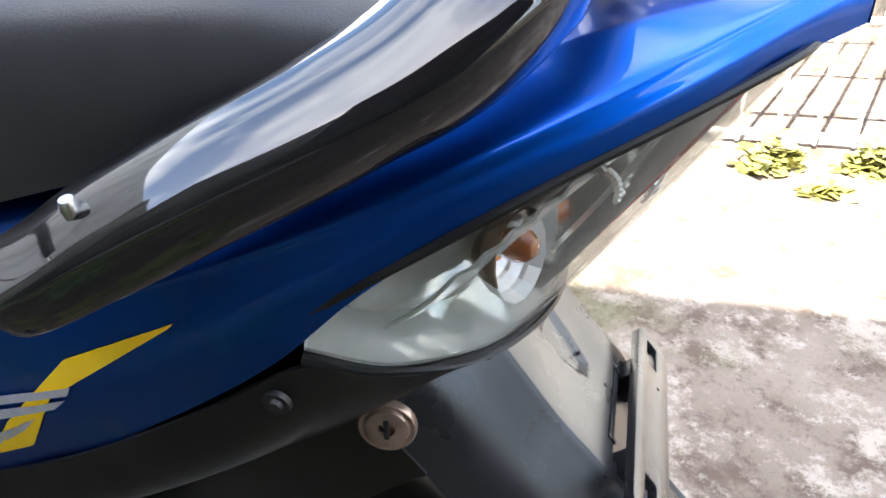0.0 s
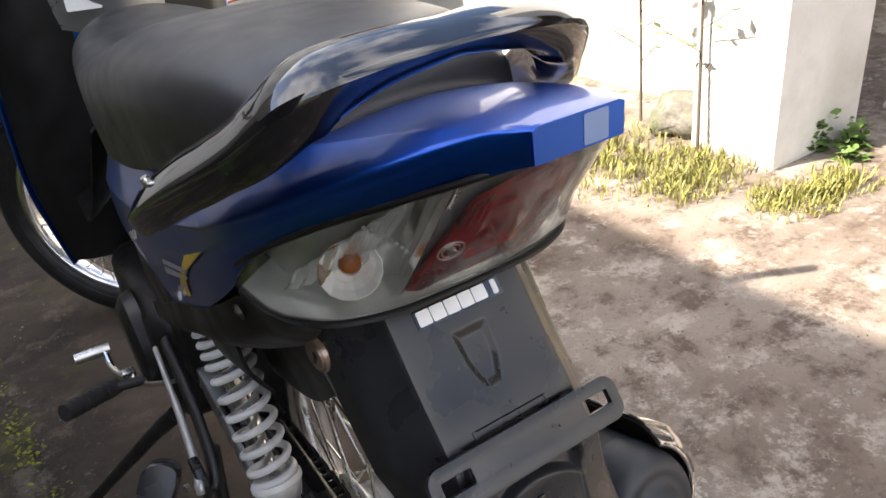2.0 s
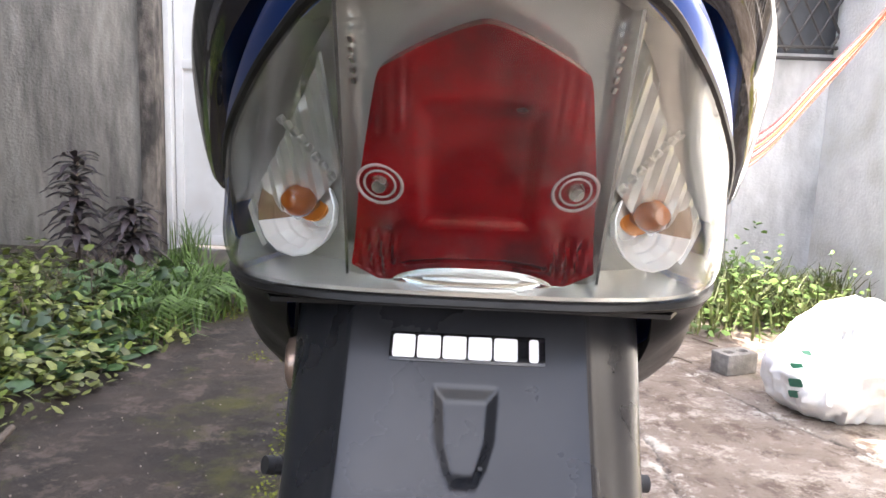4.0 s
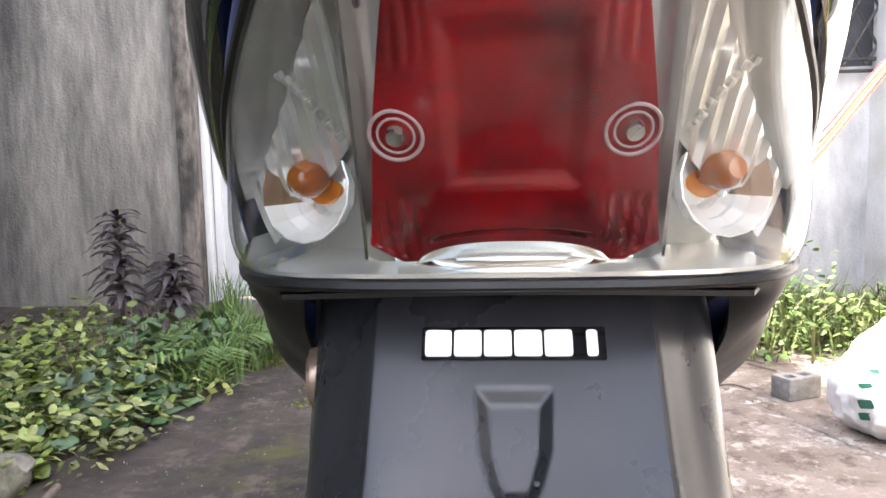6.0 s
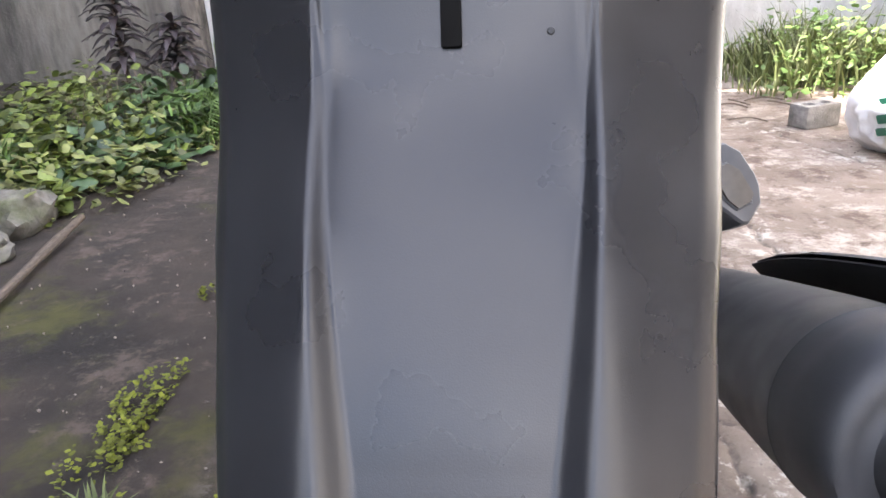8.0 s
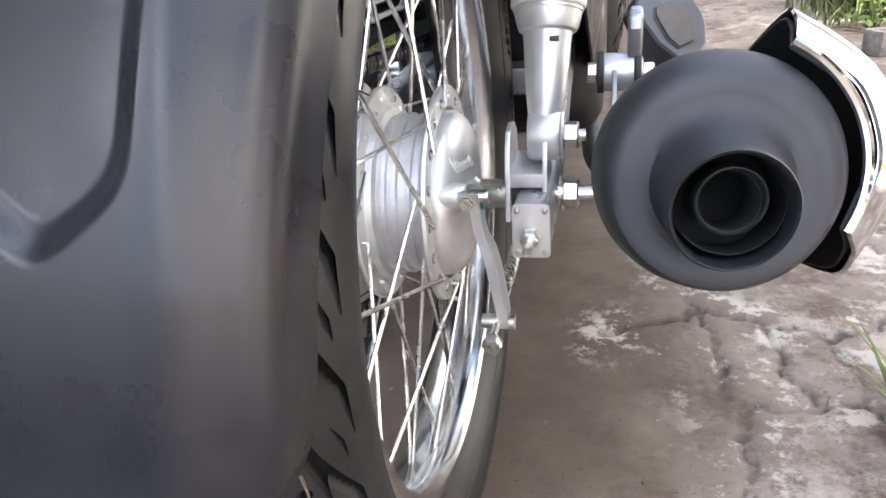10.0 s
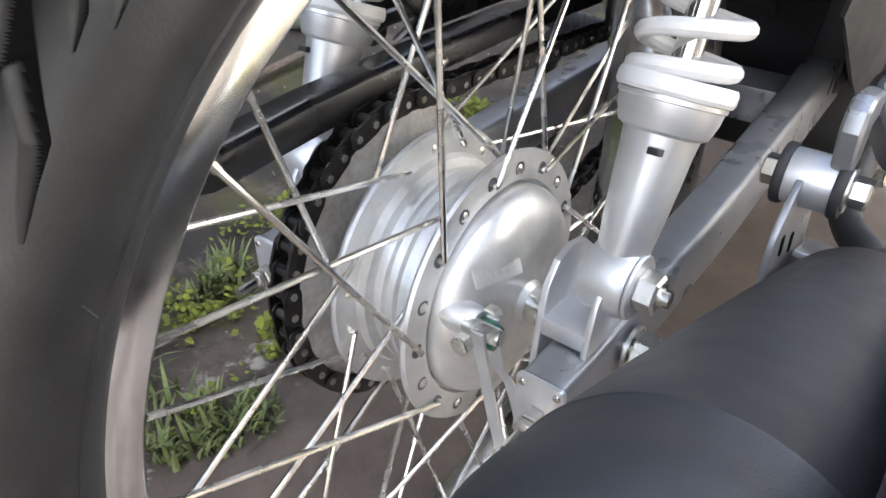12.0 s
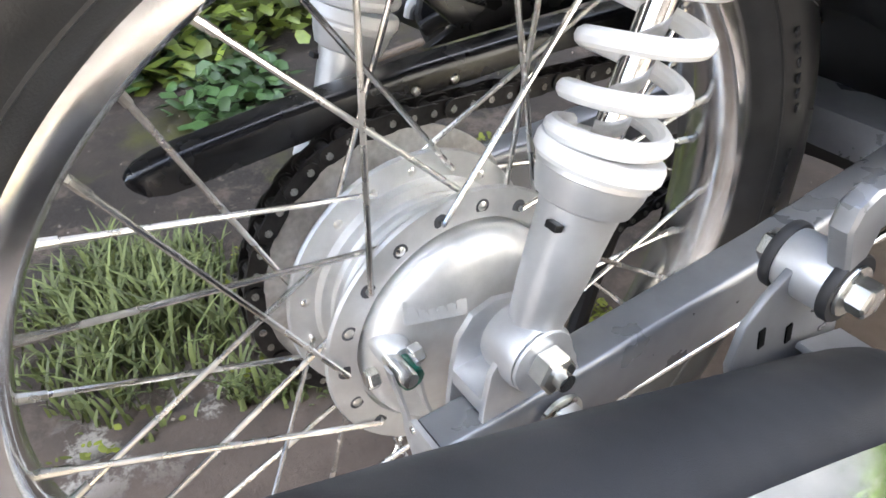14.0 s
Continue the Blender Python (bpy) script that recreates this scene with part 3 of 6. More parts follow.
def build_gate():
    g = tagged(new("gate_1"), "open-barred iron gate, sunlight put into the pale colour of its bars", "gate", kind="structure")
    for z in (0.05, 0.42, 1.1, 1.9):
        part("gate_rail", rod((2.22, 0.66, z), (2.22, -1.5, z), 0.012, 8), M_IRON_SUNLIT, g)
    for i in range(18):
        y = 0.60 - i * 0.12
        # past the first two, bars get a paler iron for the sunlight on them
        part("gate_bar", rod((2.22, y, 0.02), (2.22, y, 2.0), 0.008, 8), M_IRON_SUNLIT if i > 1 else M_IRON, g)


build_gate()


# ---- the motorcycle ----
bike = thing("motorcycle", "blue and black motorcycle with chrome spoked wheels, parked upright", "motorcycle")
AXLE = Vector((0, 0, 0.2925))


def full(half):
    return mirrored(half[:0:-1]) + [Vector(p) for p in half]


def at_y(y, pts):
    return full([(x, y, z) for x, z in pts])


# blue tail cowl
# half sections: deck middle, deck edge, ridge, lower edge
FACETS = [
    (-0.306, (.8292), (.0225, .8288), (.0255, .8275), (.0250, .8125)), (-0.300, (.8290), (.0240, .8284), (.0300, .8265), (.0295, .8105)),
    (-0.285, (.8280), (.0285, .8265), (.0420, .8235), (.0408, .8050)), (-0.25, (.8240), (.0430, .8205), (.0680, .8085), (.0685, .7900)),
    (-0.20, (.8150), (.0610, .8080), (.0935, .7865), (.0950, .7670)), (-0.155, (.8040), (.0740, .7970), (.1090, .7670), (.1115, .7385)),
    (-0.12, (.7960), (.0810, .7890), (.1160, .7530), (.1175, .7070)), (-0.07, (.7860), (.0860, .7780), (.1180, .7330), (.1215, .6740)),
    (0.0, (.775), (.0900, .7640), (.1220, .7120), (.1220, .6320)), (0.10, (.760), (.0950, .7450), (.1270, .6850), (.1250, .6000)),
    (0.25, (.740), (.0970, .7230), (.1290, .6600), (.1200, .5750)), (0.42, (.700), (.0920, .6830), (.1170, .6200), (.1080, .5400)),
]


def facet_section(z0, d, r, b):
    """Deck, upper facet and lower facet with tight rounded creases."""
    d, r, b = Vector(d), Vector(r), Vector(b)
    up, low, deck = (r - d), (b - r), Vector((d.x, d.y - z0))
    e = min(.0050, up.length * .30)
    out = Vector((low.y, -low.x)).normalized()
    out = out if out.x > 0 else -out
    pts = [Vector((0, z0)), Vector((d.x * .5, z0 + deck.y * .30)), d - deck.normalized() * e, d + up.normalized() * e,
           r - up.normalized() * e * .8, r + low.normalized() * e, (r + b) / 2 + out * low.length * .07, b]
    return [(p.x, p.y) for p in pts]


COWL = [(y, facet_section(*f)) for y, *f in FACETS]
cowl_bm = sheet([at_y(y, p) for y, p in COWL], 110, 113, 0.0012)
rear_face = [(x, z) for x, z in ((-.0250, .8125), (-.0253, .820), (-.0255, .8275), (-.0225, .8288), (0, .8292), (.0225, .8288), (.0255, .8275), (.0253, .820), (.0250, .8125))]
prism(rear_face, 0.003, basis((0, -0.3055, 0), (1, 0, 0), (0, 0, 1)), 0, cowl_bm)
cowl = part("tail_cowl", cowl_bm, M_BLUE, bike, "metallic blue tail cowl with a glossy clear coat")
pale = part("reflective_sticker", prism(rounded(.014, .014, .001), .0003, basis((0.0088, -0.30715, .8206), (1, 0, 0), (0, 0, 1))), M_STICKER, cowl, "small pale blue sticker")


# side decal: yellow flash with grey bars, laid on the left and right flanks
def flank(y, z, side, lift=0.0012):
    ys = [s[0] for s in COWL]
    k = max(0, min(len(ys) - 2, sum(1 for v in ys if v <= y) - 1))
    u = (y - ys[k]) / (ys[k + 1] - ys[k])
    a, b = catmull([(x, 0, zz) for x, zz in COWL[k][1]], 40), catmull([(x, 0, zz) for x, zz in COWL[k + 1][1]], 40)
    prof = [p.lerp(q, u) for p, q in zip(a, b)]
    best = None
    for p, q in zip(prof, prof[1:]):
        if p.z >= z >= q.z and p.z > q.z:
            f = (p.z - z) / (p.z - q.z)
            best = p.x + (q.x - p.x) * f
    return Vector((side * ((best if best is not None else prof[-1].x) + lift), y, z))


def decal(name, corners, mat, side, label, rows=5, cols=10):
    """A patch on the flank, between an upper and a lower line of (y, z)."""
    up, low = corners
    bm = bmesh.new()
    g = []
    for i in range(cols + 1):
        u = i / cols
        a = Vector(up[0]).lerp(Vector(up[1]), u)
        b = Vector(low[0]).lerp(Vector(low[1]), u)
        g.append([flank(*a.lerp(b, j / rows), side) for j in range(rows + 1)])
    for lift in (0, 1):
        for r in g:
            for v in r:
                v.x += side * 0.0004 * lift
    vs = [[bm.verts.new(v) for v in r] for r in g]
    vi = [[bm.verts.new(v - Vector((side * 0.0006, 0, 0))) for v in r] for r in g]
    for a, b in ((vs, 0), (vi, 1)):
        for i in range(cols):
            for j in range(rows):
                bm.faces.new((a[i][j], a[i + 1][j], a[i + 1][j + 1], a[i][j + 1]))
    part(name, bm, mat, cowl, label)


for side in (-1, 1):
    decal("flash_decal", (((-.088, .723), (-.040, .702)), ((-.086, .721), (-.006, .668))), M_YELLOW, side, "yellow flash decal")
    decal("flash_decal", (((-.042, .703), (-.012, .655)), ((-.006, .668), (.012, .645))), M_YELLOW, side, "yellow flash decal")
    decal("stripe_decal", (((-.040, .690), (.04, .668)), ((-.038, .686), (.04, .664))), M_SILVERDECAL, side, "thin grey stripe decal")
    decal("stripe_decal", (((-.036, .683), (.04, .661)), ((-.030, .678), (.04, .655))), M_SILVERDECAL, side, "thin grey stripe decal")
    decal("stripe_decal", (((-.020, .672), (.02, .650)), ((-.012, .664), (.024, .640))), M_SILVERDECAL, side, "thin grey stripe decal")
    for k in range(4):
        decal("maker_mark", (((.150 + .014 * k, .655 - .006 * k), (.161 + .014 * k, .650 - .006 * k)), ((.150 + .014 * k, .645 - .006 * k), (.161 + .014 * k, .640 - .006 * k))), M_WHITE, side, "white maker mark bars", 2, 3)

# black skirt under the cowl, with its bolts
SKIRT = [
    (-0.2135, [(.000, .7055), (.000, .7042), (.000, .7036)]), (-0.2125, [(.045, .7055), (.044, .7040), (.043, .7034)]), (-0.2015, [(.076, .7050), (.074, .7022), (.071, .7012)]),
    (-0.185, [(.095, .7045), (.090, .6985), (.079, .6955)]), (-0.158, [(.108, .706), (.098, .687), (.082, .678)]), (-0.130, [(.114, .707), (.105, .677), (.083, .656)]),
    (-0.09, [(.120, .684), (.115, .653), (.088, .634)]), (-0.03, [(.123, .652), (.119, .622), (.092, .602)]), (0.06, [(.125, .615), (.124, .588), (.100, .565)]), (0.13, [(.129, .582), (.128, .556), (.102, .533)]), (0.20, [(.131, .552), (.129, .530), (.104, .508)]),
]
for side in (-1, 1):
    secs = [[(side * x, y + (0.006 * j if y < -0.18 else 0), z) for j, (x, z) in enumerate(p)] for y, p in SKIRT]
    part("tail_skirt", sheet(secs, 50, 12, -0.002 * side), M_SKIRT, bike, "matte black skirt under the tail")
    part("skirt_bolt", lathe([(.0001, 0.0035), (.0022, .0035), (.003, .002), (.0055, .0022), (.0058, 0)], (side * .1155, -.1200, .6905), (side, 0, -.2), 16), M_DARK, bike, "recessed black skirt bolt")

# ---- tail light ----
M_WELL = material("moulded_clear_edge", (0.46, 0.34, 0.335), rough=0.10, coat=1.0, grain=0.1)
# amber upper and bright lower bowl colours stand in for reflections
M_SCOOP_TOP = material("amber_reflection_bowl", (0.30, 0.20, 0.13), rough=0.22, metal=0.6, coat=0.4, grain=0.15, grain_scale=60)
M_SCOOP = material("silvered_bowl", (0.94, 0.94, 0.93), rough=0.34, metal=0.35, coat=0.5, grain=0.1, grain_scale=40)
M_LAMPRIB = material("smoked_grey_face", (0.80, 0.79, 0.77), rough=0.17, metal=0.55, coat=0.4, grain=0.12, grain_scale=40)
LENS_L = [((-.114, -.132, .712), (-.1145, -.138, .730)), ((-.107, -.160, .705), (-.1105, -.158, .742)), ((-.094, -.185, .7055), (-.101, -.188, .759)), ((-.076, -.200, .7055), (-.087, -.217, .774)),
          ((-.048, -.2095, .7060), (-.064, -.257, .792)), ((-.024, -.212, .7062), (-.038, -.289, .806)), ((0, -.2125, .7062), (0, -.298, .809))]
LENS_ALL = LENS_L + [((-b[0], b[1], b[2]), (-t[0], t[1], t[2])) for b, t in LENS_L[-2::-1]]


def lens_sections(inset=0.0):
    out = []
    for b, t in LENS_ALL:
        b, t = Vector(b), Vector(t)
        o = Vector((b.x * 0.9, b.y + 0.10, -0.03)).normalized()
        row = []
        for f, bulge in ((0, 0), (.18, .003), (.45, .004), (.75, .002), (1, 0)):
            row.append(b.lerp(t, f) + o * (bulge - inset))
        out.append(row)
    return out


lamp = part("tail_light", sheet(lens_sections(0.0), 80, 22, -0.0015), M_CLEAR, bike, "wide clear tail light lens wrapped round a red panel")
part("lamp_housing", sheet(lens_sections(0.030), 60, 16, 0.002), M_LAMPGREY, lamp, "grey moulded lamp housing")
for row, label in ((0, "smoked grey floor of the lamp"), (-1, "smoked grey roof of the lamp")):
    front = catmull([sec[row] for sec in lens_sections(0.0015)], 60)
    back = catmull([sec[row] for sec in lens_sections(0.031)], 60)
    closing = bmesh.new()
    ring = [[closing.verts.new(a.lerp(b, f) + Vector((0, 0, dz))) for a, b in zip(front, back)] for f, dz in ((0, 0), (.5, 0), (1, 0), (1, .0015), (.5, .0015), (0, .0015))]
    for q in range(6):
        for w in range(59):
            closing.faces.new((ring[q][w], ring[q][w + 1], ring[(q + 1) % 6][w + 1], ring[(q + 1) % 6][w]))
    part("lamp_wall", closing, M_LAMPRIB, lamp, label)
rim_low = [Vector(b) + Vector((0, 0.001, -0.002)) for b, t in LENS_ALL]
part("lens_gasket", tube(rim_low, 0.0022, 8, None, 80), M_SKIRT, lamp, "satin black gasket along the lens")
rim_up = [Vector(t) + Vector((0, 0.001, 0.001)) for b, t in LENS_ALL]
part("lens_gasket", tube(rim_up, 0.0020, 8, None, 80), M_SKIRT, lamp, "satin black gasket along the lens")
LENS_GRID = skin(lens_sections(0.0060), 121, 41)


def lens_at(x, v):
    row = [LENS_GRID[i][int(round(v * 40))] for i in range(121)]
    for p, q in zip(row, row[1:]):
        if p.x <= x <= q.x and q.x > p.x:
            return p.lerp(q, (x - p.x) / (q.x - p.x))
    return row[60]


def lens_point(x, v):
    k = min(39, max(0, int(v * 40)))
    return lens_at(x, k / 40).lerp(lens_at(x, (k + 1) / 40), v * 40 - k)


def red_half(v):
    return float(np.interp(v, [0.06, 0.085, 0.185, 0.53, 0.76, 0.79, 0.88], [0.0340, 0.0365, 0.0455, 0.0388, 0.0312, 0.0290, 0.026]))


def red_low(t):
    return 0.072 + 0.098 * (1 - min(1, abs(t) / .86) ** 2.6)


def ramped(d, w):
    t = min(1, max(0, d / w))
    return t * t * (3 - 2 * t)


red_rows = []
for i in range(61):
    row = []
    for j in range(81):
        t = j / 40 - 1
        high = 0.876 - 0.098 * (t * t + .01) ** .62
        v = red_low(t) + (high - red_low(t)) * i / 60
        x = t * red_half(v)
        p = lens_point(x, v)
        # sunk pocket in the middle, upright flutes low at either side, and the arched shelf over the foot
        pocket = min(.0205 - abs(x), (v - .35) * .13, (.70 - v) * .13)
        p += Vector((0, .0034, 0)) * ramped(pocket, .006)
        inner = ramped(red_half(v) - abs(x) - .0008, .003) * ramped(high - v, .06) * ramped(v - red_low(t), .05)
        side_flutes = ramped(abs(x) - .026, .002) * ramped(.36 - v, .03) + .5 * ramped(abs(x) - .021, .002) * ramped(v - .62, .03)
        p += Vector((0, .0010 * (1 + math.sin(abs(x) * 1500)), 0)) * side_flutes * inner
        shelf = ramped(.010 - abs(v - red_low(t) - .045), .006) * ramped(.027 - abs(x), .004)
        p += Vector((0, .0022, 0)) * shelf
        row.append(p)
    red_rows.append(row)


def shell(g, thick, bm=None):
    bm = bm or bmesh.new()
    nu, nv = len(g), len(g[0])
    out = [[bm.verts.new(v) for v in r] for r in g]
    inn = []
    for i in range(nu):
        row = []
        for j in range(nv):
            c = (g[min(i + 1, nu - 1)][j] - g[max(i - 1, 0)][j]).cross(g[i][min(j + 1, nv - 1)] - g[i][max(j - 1, 0)])
            row.append(bm.verts.new(g[i][j] + (c.normalized() if c.length > 1e-12 else Vector((0, 0, 1))) * thick))
        inn.append(row)
    for i in range(nu - 1):
        for j in range(nv - 1):
            bm.faces.new((out[i][j], out[i][j + 1], out[i + 1][j + 1], out[i + 1][j]))
            bm.faces.new((inn[i][j], inn[i + 1][j], inn[i + 1][j + 1], inn[i][j + 1]))
    for i in range(nu - 1):
        for j in (0, nv - 1):
            bm.faces.new((out[i][j], out[i + 1][j], inn[i + 1][j], inn[i][j]))
    for j in range(nv - 1):
        for i in (0, nu - 1):
            bm.faces.new((out[i][j], inn[i][j], inn[i][j + 1], out[i][j + 1]))
    return bm


part("red_lens", shell(red_rows, 0.003), M_RED, lamp, "deep red brake light panel")
for side in (-1, 1):
    c = lens_point(side * .0318, .500)
    out_dir = Vector((side * .12, -.83, -.5))
    part("lens_screw", lathe([(.0001, .0012), (.0024, .0016), (.0028, 0), (.0034, -.003)], c + out_dir * 0.0012, out_dir, 16), M_ZINC, lamp, "small zinc lens screw")
    for r, th in ((.0075, .0006), (.0052, .0004)):
        part("screw_well", lathe([(r + th * math.cos(a), .0008 + th * math.sin(a)) for a in (0, 1.05, 2.1, 3.14, 4.19, 5.24, 0)], c, out_dir, 32), M_WELL, lamp, "thin clear screw well ring")
    # turn signal: amber bulb, faceted bowl with its reflections coloured into two halves
    b = Vector((side * .0690, -.199, .7395))
    d = Vector((side * .36, -.90, .10)).normalized()
    down = frame_of(d).transposed() @ Vector((-side * .5, 0, -1))
    a0 = math.degrees(math.atan2(down.y, down.x))
    bowl = [(0.0058, -0.0150), (0.0079, -0.0132), (0.0083, -0.0118), (0.0114, -0.0092), (0.0118, -0.0074), (0.0148, -0.0040), (0.0151, -0.0020), (0.0176, 0.0026), (0.0181, 0.0024), (0.0155, -0.0050), (0.0116, -0.0112), (0.0079, -0.0150), (0.0058, -0.0165)]
    part("signal_bowl", lathe(bowl, b + Vector((0, .001, -.0042)), d, 8, None, (a0 - 98, a0 + 98)), M_SCOOP, lamp, "faceted lower half of the reflector, coloured bright as mirrored sky", 12)
    part("signal_bowl", lathe(bowl, b + Vector((0, .001, -.0042)), d, 8, None, (a0 + 98, a0 + 262)), M_SCOOP_TOP, lamp, "upper half of the reflector, coloured as the amber bulb reflection", 30)
    part("amber_bulb", lathe([(.0001, .0085), (.0034, .0078), (.0058, .0052), (.0068, .0015), (.0062, -.003), (.0045, -.007), (.0042, -.015)], b - d * 0.001, d, 28), M_AMBER, lamp, "amber turn signal bulb")
    part("bulb_collar", lathe([(.0066, -.0088), (.0080, -.0090), (.0084, -.0105), (.0078, -.0120), (.0056, -.0120)], b, d, 28), M_COLLAR_AMBER, lamp, "orange collar round the bulb")
    # upright wall between the brake light box and the signal
    wall_in = [[lens_point(side * (.0490 - .0065 * vv - .12 * f), vv) + Vector((0, f, 0)) for vv in [.05 + .0465 * k for k in range(21)]] for f in ((.000, .010, .022, .036) if side > 0 else (.036, .022, .010, .000))]
    part("lamp_wall", shell(wall_in, -0.0012), M_REFLECT, lamp, "silvery side wall of the brake light box")
    # stepped silver moulding slanting across the upper signal chamber, and a ladder of small steps beside the red panel
    for k in range(8):
        q = lens_point(side * (.0690 - .0027 * k), .800 - .036 * k) + Vector((0, .0045, 0))
        part("lamp_step", block((.0022, .0024, .0028), pose(q.x, q.y, q.z, 38, side * 10, side * 30), .0005), M_LAMPGREY, lamp, "silvery moulded step")
    for k in range(5):
        q = lens_point(side * .0385, .77 + .026 * k) + Vector((0, .0045, 0))
        part("lamp_step", block((.0016, .0022, .0022), pose(q.x, q.y, q.z, 38, 0, side * 30), .0004), M_REFLECT, lamp, "silvery moulded step")
    # fluted brown-grey roof of the signal chamber
    fan = []
    for a in range(17):
        u = a / 16
        fan.append([lens_point(side * (.050 + .045 * u), .90 - .34 * u - .34 * w) + Vector((0, .009 + .016 * w + .0022 * (a % 2), 0)) for w in (0, .25, .5, .75, 1)])
    part("chamber_roof", shell(fan if side > 0 else fan[::-1], -0.0012), M_LAMPRIB, lamp, "fluted silvery roof of the signal chamber", 12)
# polished chin under the red arch
chin = [[lens_point(.0385 * t, .012 + (red_low(t) + .012 - .012) * w) + Vector((0, .0020 + .0045 * math.sin(w * 3.14), 0)) for w in (0, .2, .4, .6, .8, 1)] for t in [q / 20 - 1 for q in range(41)]]
part("chin_reflector", shell(chin, -0.0012), M_REFLECT, lamp, "polished chin strip under the red panel")
back = [[lens_point(xx, vv) + Vector((0, .010, 0)) for vv in [.04 + .047 * k for k in range(21)]] for xx in [-.046 + .0046 * k for k in range(21)]]
part("lamp_back", shell(back, -0.002), M_LAMPGREY, lamp, "silvery grey face behind the brake light")

# ---- rear fender ----
# upper part leans back under the lamp; below the bracket it runs round the wheel
FEND_ARC = [(0, -math.sqrt(.3755 ** 2 - (z - .2925) ** 2), z) for z in (.548, .515, .48, .445, .41, .38, .355, .335)]
FEND = catmull([(0, -.156, .724), (0, -.172, .706), (0, -.1925, .680), (0, -.2165, .6475), (0, -.237, .624), (0, -.2515, .6035), (0, -.2625, .582)] + FEND_ARC, 520)


# columns across the fender, closest in the middle
COLS = sorted(set(list(range(0, 160, 8)) + list(range(160, 401, 2)) + list(range(240, 321)) + list(range(400, 561, 8))))


def fender_grid():
    g = []
    for i, c in enumerate(FEND):
        tan = (FEND[min(i + 1, 519)] - FEND[max(i - 1, 0)]).normalized()
        nor = Vector((0, -tan.z, tan.y))  # points forward, into the shell
        if nor.y < 0:
            nor = -nor
        z = c.z
        up = np.clip((z - 0.575) / 0.02, 0, 1)
        w = float(np.interp(z, [.334, .345, .37, .42, .50, .555, .575, .60, .62, .70], [.047, .052, .0555, .0585, .0640, .0725, .0745, .074, .079, .0830]))
        a = min(.0375, w - .020)
        low = [(0, 0), (a * .48, .0001), (a * .80, .0008), (a, .0028), (w - .012, .0028 + (w - .012 - a) * .62), (w - .005, .0075 + (w - .012 - a) * .62), (w, .0150 + (w - .012 - a) * .62), (w, .042)]
        hi = [(0, 0), (.030, 0), (.0465, .0003), (.0500, .0014), (.0535, .0050), (.0610, .0130), (w - .006, .028), (w, .052)]
        half = [Vector((a[0] * (1 - up) + b[0] * up, 0, a[1] * (1 - up) + b[1] * up)) for a, b in zip(low, hi)]
        fine = catmull([(-h.x, 0, h.z) for h in half[:0:-1]] + half, 561)
        line = [fine[k] for k in COLS]
        row = []
        for p in line:
            q = c + Vector((p.x, 0, 0)) + nor * max(p.z, 0)
            # long sunk panel that ends in a point
            ax = abs(p.x)
            side_in = float(np.interp(z, [.42, .46, .50, .53, .58], [.0285, .0310, .0340, .0362, .0368])) - ax
            tip_in = (-.0292 * math.sqrt(ax * ax + .00003) + (z - .4060) * .0400) / .0495
            panel_in = -.0035 * math.log(math.exp(-min(side_in, .06) / .0035) + math.exp(-min(tip_in, .06) / .0035)) if min(side_in, tip_in) > -.02 else -1
            panel_in = min(panel_in, (.592 - z) / 2)
            if panel_in > 0:
                fade = float(np.interp(z, [.47, .53, .578], [1, .55, .12]))
                t = min(1, panel_in / (.0095 * fade))
                q += nor * .0058 * fade * t * t * (3 - 2 * t)
            # arched step under the bracket
            arch = .5815 - 11 * p.x * p.x
            sunk = min((z - arch) / .006, (.618 - z) / .006, (.040 - ax) / .009)
            if sunk > 0:
                t = min(1, sunk)
                q += nor * .0075 * t * t * (3 - 2 * t)
            # sunk shield mark below the emblem
            h = (z - .6375) / .030
            if -0.2 < h < 1.1:
                edge = float(np.interp(h, [-.06, .14, .42, 1], [.0050, .0090, .0122, .0135]))
                inside = min(edge - ax, (1 - h) * .030, (h + .06) * .030)
                if inside > 0:
                    q += nor * .0028 * min(1, inside / .0046)
            row.append(q)
        g.append(row)
    return g


fender = part("rear_fender", shell(fender_grid(), -0.0025), M_MATTE, bike, "matte black moulded rear fender", 28)


def on_fender(z):
    i = min(range(520), key=lambda k: abs(FEND[k].z - z))
    tan = (FEND[min(i + 1, 519)] - FEND[max(i - 1, 0)]).normalized()
    out = Vector((0, tan.z, -tan.y))
    if out.y > 0:
        out = -out
    return FEND[i], tan, out


c, tan, out = on_fender(.6805)
em = basis(c + out * 0.0006, (1, 0, 0), -tan)
plate = part("emblem_plate", prism(rounded(.0640, .0125, .0008), .001, em), M_GLOSS, fender, "small black emblem strip")
for k in range(6):
    w = (.0088, .0092, .0092, .0092, .0092, .0036)[k]
    x = (-.0248, -.0150, -.0050, .0050, .0150, .0238)[k] + (0.0022 if k == 5 else 0)
    part("emblem_bar", prism(rounded(w * 1.05, .0098, .0012), .0012, em @ Matrix.Translation((x * 1.05, 0, .0006))), M_WHITE, plate, "white emblem bar")
for x, z in ((.004, .626), (.0065, .642)):
    c, tan, out = on_fender(z)
    part("fender_pin", lathe([(.0001, .0007), (.0009, .0006), (.0011, 0)], c + Vector((x, 0, 0)), out, 12), M_DARK, fender, "tiny black pin")
c, tan, out = on_fender(.6215)
part("fender_seam", block((.058, .0010, .0016), basis(c - out * .0004, (1, 0, 0), -tan), .0003), M_HOLE, fender, "thin moulded seam above the bracket")
